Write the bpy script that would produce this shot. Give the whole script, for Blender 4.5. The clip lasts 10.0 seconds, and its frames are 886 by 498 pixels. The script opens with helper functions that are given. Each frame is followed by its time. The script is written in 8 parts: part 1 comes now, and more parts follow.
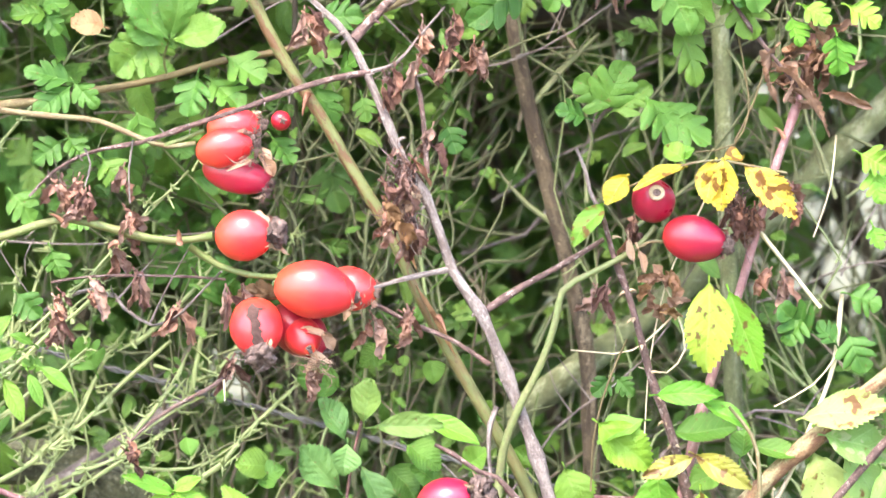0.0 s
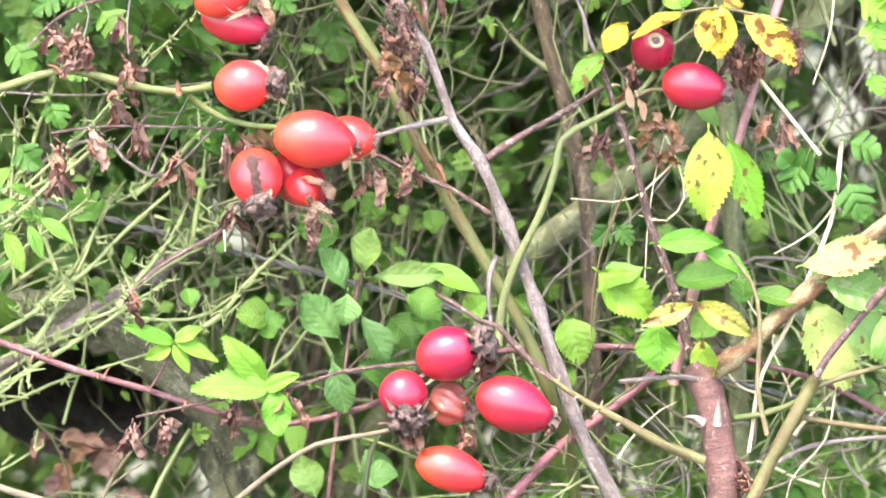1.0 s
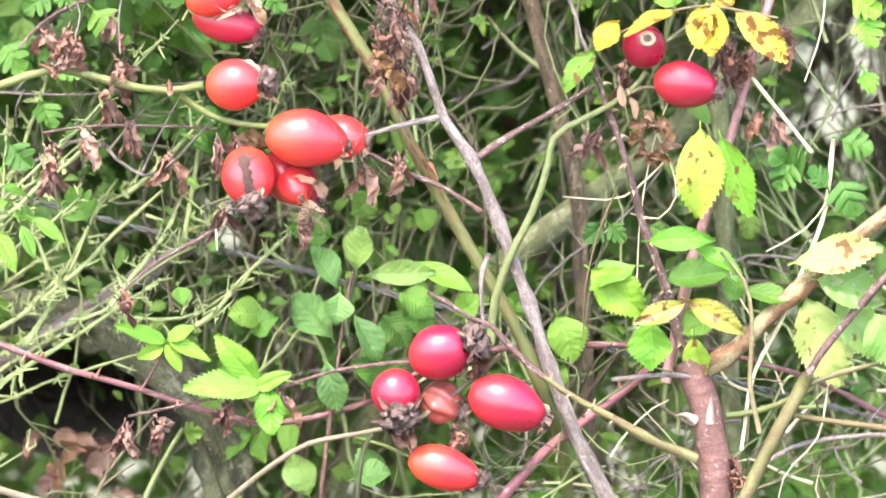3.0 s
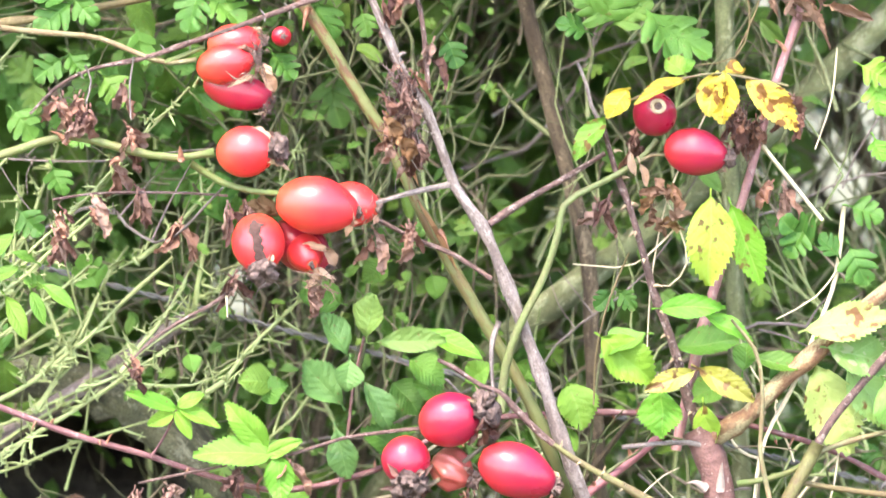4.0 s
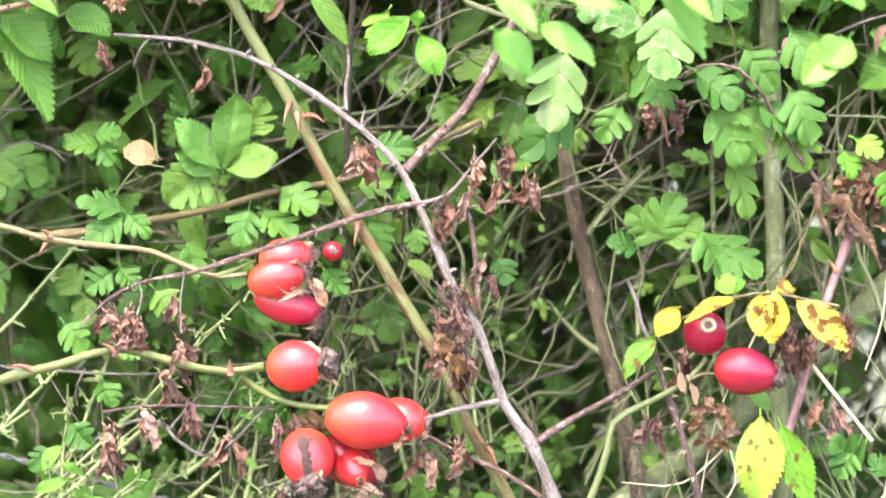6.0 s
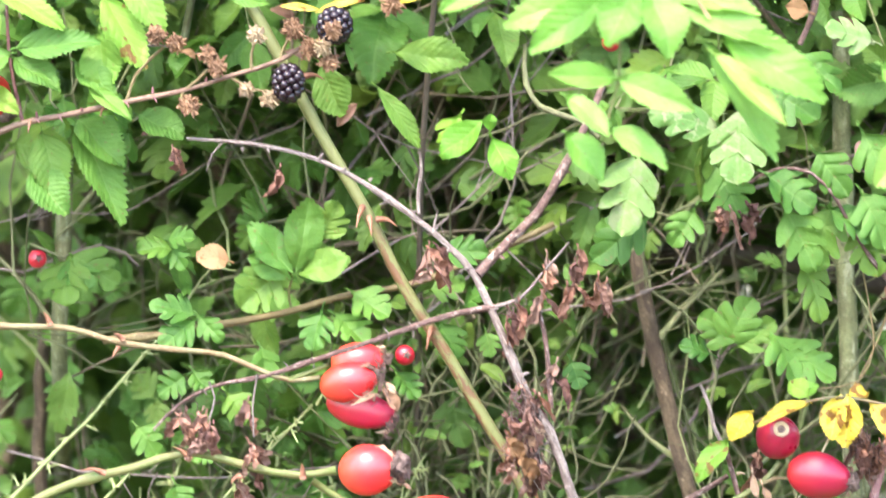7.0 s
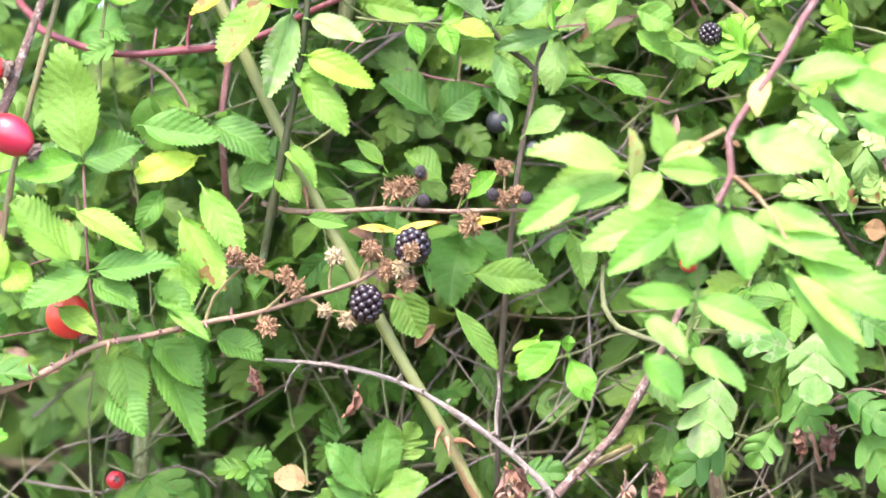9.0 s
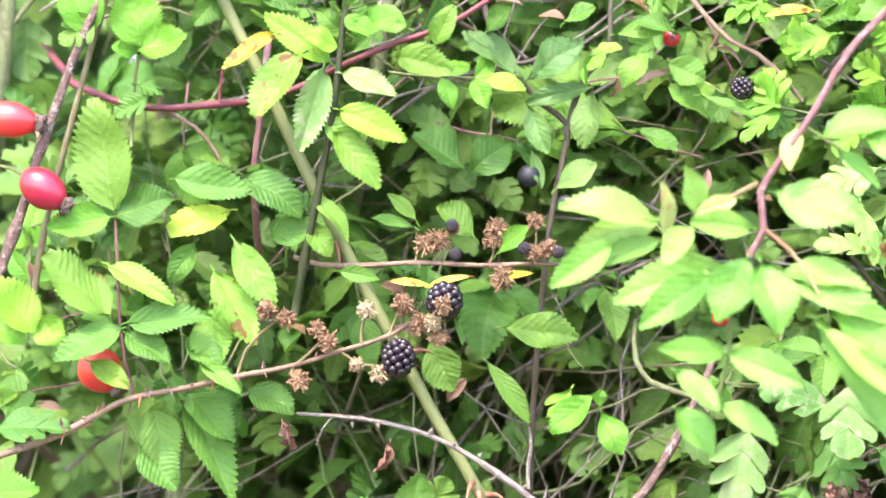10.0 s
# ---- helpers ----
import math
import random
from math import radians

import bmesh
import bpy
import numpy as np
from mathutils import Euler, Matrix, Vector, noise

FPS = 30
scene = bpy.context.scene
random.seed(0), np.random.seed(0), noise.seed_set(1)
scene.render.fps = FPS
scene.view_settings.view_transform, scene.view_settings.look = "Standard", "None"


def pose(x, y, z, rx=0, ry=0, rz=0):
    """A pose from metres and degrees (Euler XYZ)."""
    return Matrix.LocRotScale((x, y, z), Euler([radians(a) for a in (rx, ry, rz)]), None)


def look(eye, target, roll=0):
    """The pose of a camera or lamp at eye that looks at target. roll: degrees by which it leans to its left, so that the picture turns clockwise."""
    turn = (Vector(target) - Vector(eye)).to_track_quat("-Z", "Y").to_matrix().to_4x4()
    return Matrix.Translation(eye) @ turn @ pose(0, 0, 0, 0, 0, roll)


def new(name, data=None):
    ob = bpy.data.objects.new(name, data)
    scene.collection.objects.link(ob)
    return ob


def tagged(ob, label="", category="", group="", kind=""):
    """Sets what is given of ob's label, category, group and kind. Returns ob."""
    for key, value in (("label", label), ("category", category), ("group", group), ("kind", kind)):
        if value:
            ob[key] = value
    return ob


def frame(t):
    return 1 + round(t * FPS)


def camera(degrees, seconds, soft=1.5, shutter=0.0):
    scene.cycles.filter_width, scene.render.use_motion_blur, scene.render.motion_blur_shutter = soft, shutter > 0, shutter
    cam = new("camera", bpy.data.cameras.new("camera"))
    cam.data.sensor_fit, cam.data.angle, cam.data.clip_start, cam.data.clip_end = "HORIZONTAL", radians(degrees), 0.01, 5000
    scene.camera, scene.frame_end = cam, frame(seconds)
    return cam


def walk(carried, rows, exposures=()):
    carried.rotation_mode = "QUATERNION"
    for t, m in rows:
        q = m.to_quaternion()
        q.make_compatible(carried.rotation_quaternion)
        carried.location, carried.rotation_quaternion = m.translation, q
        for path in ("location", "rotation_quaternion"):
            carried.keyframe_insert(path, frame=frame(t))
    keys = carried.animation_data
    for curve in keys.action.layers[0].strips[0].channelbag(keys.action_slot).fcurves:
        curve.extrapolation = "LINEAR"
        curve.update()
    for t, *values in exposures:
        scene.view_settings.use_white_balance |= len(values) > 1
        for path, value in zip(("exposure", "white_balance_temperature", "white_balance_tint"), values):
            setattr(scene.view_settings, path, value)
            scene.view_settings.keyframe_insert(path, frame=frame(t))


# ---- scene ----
# Lengths below are in centimetres (CM turns them into metres). y = 0 is the hedge's front face.
CM = 0.01
cam = camera(12.0, 10.0, soft=1.5, shutter=0.35)
cam.data.dof.use_dof = True
cam.data.dof.focus_distance = 1.50
cam.data.dof.aperture_fstop = 10.0
EYE = (0.0, -1.492, 1.35)
ROWS = [
    (0.0, 86.000, -0.000, 0.000),
    (0.5, 85.871, 0.144, 0.179),
    (0.6, 85.650, 0.178, 0.247),
    (0.7, 85.250, 0.218, 0.253),
    (0.8, 84.660, 0.258, 0.247),
    (0.9, 84.080, 0.273, 0.032),
    (1.0, 83.949, 0.302, -0.031),
    (1.1, 83.790, 0.341, -0.138),
    (1.2, 83.710, 0.387, -0.198),
    (1.5, 83.481, 0.526, -0.261),
    (2.0, 83.313, 0.447, -0.231),
    (2.2, 83.295, 0.490, -0.211),
    (3.3, 84.222, 0.405, -0.126),
    (3.5, 84.364, 0.384, -0.112),
    (4.0, 84.843, 0.374, -0.006),
    (4.5, 85.467, 0.311, 0.127),
    (5.0, 86.276, 0.126, 0.264),
    (5.5, 87.142, -0.020, 0.463),
    (5.7, 87.432, -0.100, 0.544),
    (6.8, 88.806, -0.200, 1.459),
    (7.0, 89.192, -0.172, 1.692),
    (7.5, 90.045, -0.151, 2.110),
    (8.0, 90.918, -0.287, 2.351),
    (8.5, 91.629, -0.242, 2.540),
    (9.0, 92.193, -0.192, 2.751),
    (9.5, 92.542, -0.196, 2.916),
    (10.0, 92.924, -0.244, 3.182),
]
walk(cam, [(t, pose(*EYE, rx, ry, rz)) for t, rx, ry, rz in ROWS])

# ---- light: hazy sun high behind the camera, open sky ----
world = bpy.data.worlds.new("sky")
scene.world = world
world.use_nodes = True
wn = world.node_tree.nodes
sky = wn.new("ShaderNodeTexSky")
sky.sky_type = "NISHITA"
sky.sun_disc = False
sky.dust_density = 2.6
sky.sun_elevation = radians(57)
sky.sun_rotation = radians(200)
world.node_tree.links.new(sky.outputs[0], wn["Background"].inputs[0])
wn["Background"].inputs[1].default_value = 0.15
sun = new("sun", bpy.data.lights.new("sun", "SUN"))
sun.data.energy = 0.72
sun.data.angle = radians(7)
sun.data.color = (1.0, 0.915, 0.75)
sun.matrix_world = look((-0.9, -2.3, 5.0), (0, 0, 1.2))
scene.view_settings.exposure = 3.45


# ---- materials ----
def mat(name, rough=0.5, spec=0.4):
    m = bpy.data.materials.new(name)
    m.use_nodes = True
    b = m.node_tree.nodes["Principled BSDF"]
    b.inputs["Roughness"].default_value = rough
    b.inputs["Specular IOR Level"].default_value = spec
    return m, m.node_tree.nodes, m.node_tree.links, b


def rgb(c):
    return (c[0], c[1], c[2], 1.0)


def ramp(nodes, stops):
    r = nodes.new("ShaderNodeValToRGB")
    e = r.color_ramp.elements
    while len(e) < len(stops):
        e.new(0.5)
    for k, (p, c) in zip(e, stops):
        k.position, k.color = p, rgb(c)
    return r


def op(nodes, links, kind, a, b=None):
    n = nodes.new("ShaderNodeMath")
    n.operation = kind
    for i, v in enumerate((a, b)):
        if v is None:
            continue
        if isinstance(v, (int, float)):
            n.inputs[i].default_value = v
        else:
            links.new(v, n.inputs[i])
    return n.outputs[0]


def mixc(nodes, links, f, a, b):
    n = nodes.new("ShaderNodeMix")
    n.data_type = "RGBA"
    for s, v in ((0, f), (6, a), (7, b)):
        if isinstance(v, tuple):
            n.inputs[s].default_value = rgb(v)
        elif isinstance(v, (int, float)):
            n.inputs[s].default_value = v
        else:
            links.new(v, n.inputs[s])
    return n.outputs[2]


def noise_tex(nodes, links, vec, scale, detail=4.0, rough=0.55):
    n = nodes.new("ShaderNodeTexNoise")
    n.inputs["Scale"].default_value = scale
    n.inputs["Detail"].default_value = detail
    n.inputs["Roughness"].default_value = rough
    if vec is not None:
        links.new(vec, n.inputs["Vector"])
    return n.outputs["Fac"]


def leaf_mat(name, dark, mid, light, vein, spots=None, spot_at=0.7, through_light=0.38, rough=0.42, island=False, veins=7.0, spec=0.4, relief=1.0):
    """Blade of a leaf: per-leaf tint, mottling, pale chevron veins, optional stains, light passing through."""
    m, N, L, b = mat(name, rough, spec)
    tc = N.new("ShaderNodeTexCoord")
    geo = N.new("ShaderNodeNewGeometry")
    rnd = geo.outputs["Random Per Island"] if island else N.new("ShaderNodeObjectInfo").outputs["Random"]
    blot = noise_tex(N, L, geo.outputs["Position"], 90.0, 3.0)
    mixv = op(N, L, "ADD", op(N, L, "MULTIPLY", rnd, 0.62), op(N, L, "MULTIPLY", blot, 0.45))
    col = ramp(N, [(0.15, dark), (0.5, mid), (0.9, light)])
    L.new(mixv, col.inputs[0])
    tint = op(N, L, "FRACT", op(N, L, "MULTIPLY", rnd, 7.31))
    warm = mixc(N, L, op(N, L, "MULTIPLY", op(N, L, "POWER", tint, 3.0), 0.6), col.outputs[0], (light[0] * 1.35, light[1] * 1.02, light[2] * 0.8))
    sep = N.new("ShaderNodeSeparateXYZ")
    L.new(tc.outputs["UV"], sep.inputs[0])
    au = op(N, L, "ABSOLUTE", op(N, L, "SUBTRACT", sep.outputs[0], 0.5))
    ph = op(N, L, "FRACT", op(N, L, "MULTIPLY", op(N, L, "SUBTRACT", sep.outputs[1], op(N, L, "MULTIPLY", au, 0.55)), veins))
    side = op(N, L, "LESS_THAN", op(N, L, "ABSOLUTE", op(N, L, "SUBTRACT", ph, 0.5)), 0.06)
    rib = op(N, L, "LESS_THAN", au, 0.022)
    line = op(N, L, "MAXIMUM", op(N, L, "MULTIPLY", side, 0.6), rib)
    c = mixc(N, L, op(N, L, "MULTIPLY", line, 0.26), warm, vein)
    fine = noise_tex(N, L, geo.outputs["Position"], 520.0, 3.0, 0.65)
    c = mixc(N, L, op(N, L, "MULTIPLY", fine, 0.28), c, dark)
    patch = noise_tex(N, L, geo.outputs["Position"], 160.0, 3.0, 0.6)
    pr = ramp(N, [(0.56, (0, 0, 0)), (0.72, (1, 1, 1))])
    L.new(patch, pr.inputs[0])
    c = mixc(N, L, op(N, L, "MULTIPLY", pr.outputs[0], 0.14), c, vein)
    fleck = noise_tex(N, L, geo.outputs["Position"], 700.0, 1.0, 0.4)
    fr = ramp(N, [(0.70, (0, 0, 0)), (0.74, (1, 1, 1))])
    L.new(fleck, fr.inputs[0])
    c = mixc(N, L, op(N, L, "MULTIPLY", fr.outputs[0], 0.6), c, (0.13, 0.075, 0.03))
    L.new(op(N, L, "ADD", op(N, L, "MULTIPLY", patch, 0.2), rough - 0.1), b.inputs["Roughness"])
    if spots:
        sp = noise_tex(N, L, geo.outputs["Position"], 230.0, 2.0, 0.5)
        big = noise_tex(N, L, geo.outputs["Position"], 60.0, 1.0, 0.5)
        sp = op(N, L, "ADD", op(N, L, "MULTIPLY", sp, 0.7), op(N, L, "MULTIPLY", big, 0.3))
        r = ramp(N, [(spot_at - 0.03, (0, 0, 0)), (spot_at + 0.02, (1, 1, 1))])
        L.new(sp, r.inputs[0])
        c = mixc(N, L, r.outputs[0], c, spots)
    L.new(c, b.inputs["Base Color"])
    bump = N.new("ShaderNodeBump")
    bump.inputs["Strength"].default_value = 0.5
    bump.inputs["Distance"].default_value = 0.0014
    tri = op(N, L, "ABSOLUTE", op(N, L, "SUBTRACT", ph, 0.5))
    groove = op(N, L, "MINIMUM", op(N, L, "MULTIPLY", au, 8.0), 1.0)
    height = op(N, L, "ADD", op(N, L, "MULTIPLY", tri, 0.45 * relief), op(N, L, "MULTIPLY", groove, 0.6))
    L.new(op(N, L, "ADD", height, op(N, L, "MULTIPLY", fine, 0.9)), bump.inputs["Height"])
    L.new(bump.outputs[0], b.inputs["Normal"])
    tr = N.new("ShaderNodeBsdfTranslucent")
    L.new(mixc(N, L, 0.35, c, light), tr.inputs[0])
    mx = N.new("ShaderNodeMixShader")
    mx.inputs[0].default_value = through_light
    L.new(b.outputs[0], mx.inputs[1])
    L.new(tr.outputs[0], mx.inputs[2])
    L.new(mx.outputs[0], N["Material Output"].inputs[0])
    return m


def bark_mat(name, base, streak, pale, rough=0.6, along=1.6, round_=9.0, amount=0.5, bump_d=0.0006, pale_at=0.66, spec=0.35):
    """Bark or skin of a stem: long streaks, pale patches, fine relief. UV: round the stem, and along it in centimetres."""
    m, N, L, b = mat(name, rough, spec)
    tc = N.new("ShaderNodeTexCoord")
    mp = N.new("ShaderNodeMapping")
    mp.inputs["Scale"].default_value = (round_, along, 1)
    L.new(tc.outputs["UV"], mp.inputs[0])
    oi = N.new("ShaderNodeObjectInfo")
    cmb = N.new("ShaderNodeCombineXYZ")
    L.new(op(N, L, "MULTIPLY", oi.outputs["Random"], 50.0), cmb.inputs[2])
    L.new(cmb.outputs[0], mp.inputs["Location"])
    s1 = noise_tex(N, L, mp.outputs[0], 1.0, 5.0, 0.62)
    mp2 = N.new("ShaderNodeMapping")
    mp2.inputs["Scale"].default_value = (round_ * 0.3, along * 0.45, 1)
    L.new(tc.outputs["UV"], mp2.inputs[0])
    s2 = noise_tex(N, L, mp2.outputs[0], 1.0, 3.0, 0.6)
    r1 = ramp(N, [(0.44, (0, 0, 0)), (0.56, (1, 1, 1))])
    L.new(op(N, L, "ADD", op(N, L, "MULTIPLY", s1, 0.6), op(N, L, "MULTIPLY", s2, 0.4)), r1.inputs[0])
    c = mixc(N, L, op(N, L, "MULTIPLY", r1.outputs[0], amount), base, streak)
    r2 = ramp(N, [(pale_at - 0.04, (0, 0, 0)), (pale_at + 0.05, (1, 1, 1))])
    s3 = noise_tex(N, L, mp.outputs[0], 0.7, 4.0, 0.7)
    L.new(s3, r2.inputs[0])
    c = mixc(N, L, op(N, L, "MULTIPLY", r2.outputs[0], 0.8), c, pale)
    geo = N.new("ShaderNodeNewGeometry")
    grain = noise_tex(N, L, geo.outputs["Position"], 1100.0, 4.0, 0.7)
    r3 = ramp(N, [(0.44, (0, 0, 0)), (0.60, (1, 1, 1))])
    L.new(grain, r3.inputs[0])
    c = mixc(N, L, op(N, L, "MULTIPLY", r3.outputs[0], amount * 0.55), c, (streak[0] * 0.6, streak[1] * 0.6, streak[2] * 0.6))
    scab = noise_tex(N, L, geo.outputs["Position"], 420.0, 3.0, 0.6)
    r4 = ramp(N, [(0.62, (0, 0, 0)), (0.67, (1, 1, 1))])
    L.new(scab, r4.inputs[0])
    c = mixc(N, L, op(N, L, "MULTIPLY", r4.outputs[0], amount * 0.7), c, pale)
    L.new(c, b.inputs["Base Color"])
    bump = N.new("ShaderNodeBump")
    bump.inputs["Strength"].default_value = 0.8
    bump.inputs["Distance"].default_value = bump_d
    L.new(op(N, L, "ADD", s1, op(N, L, "MULTIPLY", grain, 0.7)), bump.inputs["Height"])
    L.new(bump.outputs[0], b.inputs["Normal"])
    return m


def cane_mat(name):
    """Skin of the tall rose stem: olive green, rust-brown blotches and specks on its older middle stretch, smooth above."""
    m, N, L, b = mat(name, 0.55, 0.35)
    tc = N.new("ShaderNodeTexCoord")
    geo = N.new("ShaderNodeNewGeometry")

    def along(round_, run, detail, rough):
        mp = N.new("ShaderNodeMapping")
        mp.inputs["Scale"].default_value = (round_, run, 1)
        L.new(tc.outputs["UV"], mp.inputs[0])
        return noise_tex(N, L, mp.outputs[0], 1.0, detail, rough)

    streaks = along(5.0, 0.5, 4.0, 0.6)
    c = mixc(N, L, streaks, (0.078, 0.10, 0.03), (0.155, 0.15, 0.06))
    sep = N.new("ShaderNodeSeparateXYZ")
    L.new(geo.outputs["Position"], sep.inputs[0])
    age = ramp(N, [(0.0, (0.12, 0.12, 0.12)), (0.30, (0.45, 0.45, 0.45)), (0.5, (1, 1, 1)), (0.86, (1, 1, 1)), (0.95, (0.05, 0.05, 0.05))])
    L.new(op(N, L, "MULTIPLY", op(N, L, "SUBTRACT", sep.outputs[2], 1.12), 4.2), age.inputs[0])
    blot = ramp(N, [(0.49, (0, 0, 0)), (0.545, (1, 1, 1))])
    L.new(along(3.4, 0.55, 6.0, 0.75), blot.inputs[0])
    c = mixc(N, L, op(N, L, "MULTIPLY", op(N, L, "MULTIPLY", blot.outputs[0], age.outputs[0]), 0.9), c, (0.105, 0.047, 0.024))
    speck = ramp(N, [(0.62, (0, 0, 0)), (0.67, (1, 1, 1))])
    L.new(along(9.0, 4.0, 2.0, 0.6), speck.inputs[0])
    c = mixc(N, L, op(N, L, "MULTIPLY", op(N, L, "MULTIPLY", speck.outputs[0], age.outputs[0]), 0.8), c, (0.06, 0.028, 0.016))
    L.new(c, b.inputs["Base Color"])
    bump = N.new("ShaderNodeBump")
    bump.inputs["Strength"].default_value = 0.6
    bump.inputs["Distance"].default_value = 0.0010
    L.new(streaks, bump.inputs["Height"])
    L.new(bump.outputs[0], b.inputs["Normal"])
    return m


def hip_mat(name, a, bcol, blush):
    m, N, L, b = mat(name, 0.36, 0.5)
    geo = N.new("ShaderNodeNewGeometry")
    oi = N.new("ShaderNodeObjectInfo")
    tc = N.new("ShaderNodeTexCoord")
    n1 = noise_tex(N, L, geo.outputs["Position"], 70.0, 3.0)
    f = op(N, L, "ADD", op(N, L, "MULTIPLY", oi.outputs["Random"], 0.5), op(N, L, "MULTIPLY", n1, 0.5))
    c = mixc(N, L, f, a, bcol)
    sep = N.new("ShaderNodeSeparateXYZ")
    L.new(tc.outputs["UV"], sep.inputs[0])
    g = ramp(N, [(0.0, (1, 1, 1)), (0.62, (0, 0, 0))])
    L.new(sep.outputs[1], g.inputs[0])
    c = mixc(N, L, op(N, L, "MULTIPLY", op(N, L, "MULTIPLY", g.outputs[0], op(N, L, "ADD", n1, 0.35)), 0.85), c, blush)
    sp = noise_tex(N, L, geo.outputs["Position"], 900.0, 1.0)
    r = ramp(N, [(0.70, (0, 0, 0)), (0.74, (1, 1, 1))])
    L.new(sp, r.inputs[0])
    c = mixc(N, L, op(N, L, "MULTIPLY", r.outputs[0], 0.6), c, (0.18, 0.03, 0.015))
    L.new(c, b.inputs["Base Color"])
    b.inputs["Subsurface Weight"].default_value = 0.15
    b.inputs["Subsurface Radius"].default_value = (0.004, 0.001, 0.0006)
    rr = op(N, L, "ADD", op(N, L, "MULTIPLY", n1, 0.32), 0.17)
    L.new(rr, b.inputs["Roughness"])
    bump = N.new("ShaderNodeBump")
    bump.inputs["Strength"].default_value = 0.12
    bump.inputs["Distance"].default_value = 0.001
    L.new(noise_tex(N, L, geo.outputs["Position"], 260.0, 3.0), bump.inputs["Height"])
    L.new(bump.outputs[0], b.inputs["Normal"])
    return m


def mottled(name, a, bcol, scale, rough=0.7, bump_d=0.001, spec=0.3):
    m, N, L, b = mat(name, rough, spec)
    geo = N.new("ShaderNodeNewGeometry")
    n1 = noise_tex(N, L, geo.outputs["Position"], scale, 5.0, 0.65)
    n2 = noise_tex(N, L, geo.outputs["Position"], scale * 0.2, 2.0)
    r = ramp(N, [(0.36, (0, 0, 0)), (0.64, (1, 1, 1))])
    L.new(op(N, L, "ADD", op(N, L, "MULTIPLY", n1, 0.6), op(N, L, "MULTIPLY", n2, 0.4)), r.inputs[0])
    L.new(mixc(N, L, r.outputs[0], a, bcol), b.inputs["Base Color"])
    bump = N.new("ShaderNodeBump")
    bump.inputs["Distance"].default_value = bump_d
    L.new(n1, bump.inputs["Height"])
    L.new(bump.outputs[0], b.inputs["Normal"])
    return m


GREEN = leaf_mat("rose_leaf_green", (0.05, 0.12, 0.018), (0.09, 0.20, 0.029), (0.155, 0.29, 0.046), (0.24, 0.37, 0.098), rough=0.44, spec=0.22)
DEEP = leaf_mat("bramble_leaf_green", (0.042, 0.105, 0.019), (0.074, 0.175, 0.030), (0.125, 0.25, 0.044), (0.19, 0.32, 0.088), veins=9.0, rough=0.44, spec=0.22, relief=1.3)
BLUISH = leaf_mat("sloe_leaf_green", (0.052, 0.115, 0.034), (0.084, 0.175, 0.047), (0.14, 0.25, 0.068), (0.18, 0.29, 0.093), spec=0.25)
LIME = leaf_mat("lime_leaf", (0.07, 0.20, 0.019), (0.11, 0.275, 0.029), (0.18, 0.36, 0.048), (0.30, 0.46, 0.107), through_light=0.4, spec=0.22)
SPOTTED = leaf_mat("spotted_lime_leaf", (0.15, 0.35, 0.03), (0.23, 0.44, 0.042), (0.36, 0.52, 0.08), (0.46, 0.56, 0.16), spots=(0.14, 0.07, 0.025), spot_at=0.61, through_light=0.48, spec=0.25)
YELLOW = leaf_mat("yellow_leaf", (0.34, 0.27, 0.022), (0.46, 0.36, 0.03), (0.56, 0.47, 0.075), (0.6, 0.55, 0.2), spots=(0.15, 0.065, 0.015), spot_at=0.565, through_light=0.34, spec=0.25)
HAW = leaf_mat("hawthorn_leaf", (0.034, 0.098, 0.016), (0.062, 0.158, 0.025), (0.108, 0.225, 0.038), (0.16, 0.28, 0.07), veins=4.0, rough=0.44, spec=0.25)
MILDEW = leaf_mat("mildewed_leaf", (0.07, 0.16, 0.032), (0.115, 0.22, 0.052), (0.18, 0.285, 0.09), (0.27, 0.35, 0.15), spots=(0.20, 0.24, 0.115), spot_at=0.56, veins=4.0, spec=0.3)
DRY = leaf_mat("dried_leaf", (0.075, 0.036, 0.033), (0.15, 0.078, 0.067), (0.32, 0.21, 0.17), (0.26, 0.16, 0.13), through_light=0.12, rough=0.8, spec=0.15)
WITHER = leaf_mat("curled_brown_leaf", (0.085, 0.047, 0.034), (0.17, 0.10, 0.07), (0.28, 0.18, 0.13), (0.30, 0.19, 0.13), through_light=0.12, rough=0.85, spec=0.1)
OLIVE = leaf_mat("olive_yellow_leaf", (0.20, 0.20, 0.03), (0.32, 0.30, 0.045), (0.42, 0.40, 0.09), (0.45, 0.42, 0.15), spots=(0.12, 0.055, 0.02), spot_at=0.57)
BLOTCH = leaf_mat("blotched_pale_leaf", (0.14, 0.29, 0.06), (0.21, 0.36, 0.09), (0.33, 0.44, 0.16), (0.42, 0.51, 0.22), spots=(0.16, 0.07, 0.03), spot_at=0.62, through_light=0.42, spec=0.25)
DARKSKIN = bark_mat("dark_green_skin", (0.024, 0.036, 0.012), (0.034, 0.022, 0.012), (0.055, 0.062, 0.026), 0.55, 1.2, 4.0, 0.5, spec=0.2)
TAN = leaf_mat("tan_leaf", (0.19, 0.105, 0.055), (0.27, 0.16, 0.085), (0.36, 0.23, 0.13), (0.24, 0.13, 0.065), spots=(0.15, 0.075, 0.035), spot_at=0.58, rough=0.75, spec=0.15)
FILL = leaf_mat("hedge_leaf", (0.044, 0.094, 0.019), (0.080, 0.165, 0.032), (0.135, 0.245, 0.049), (0.18, 0.29, 0.07), island=True, spec=0.25, through_light=0.4)
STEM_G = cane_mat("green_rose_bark")
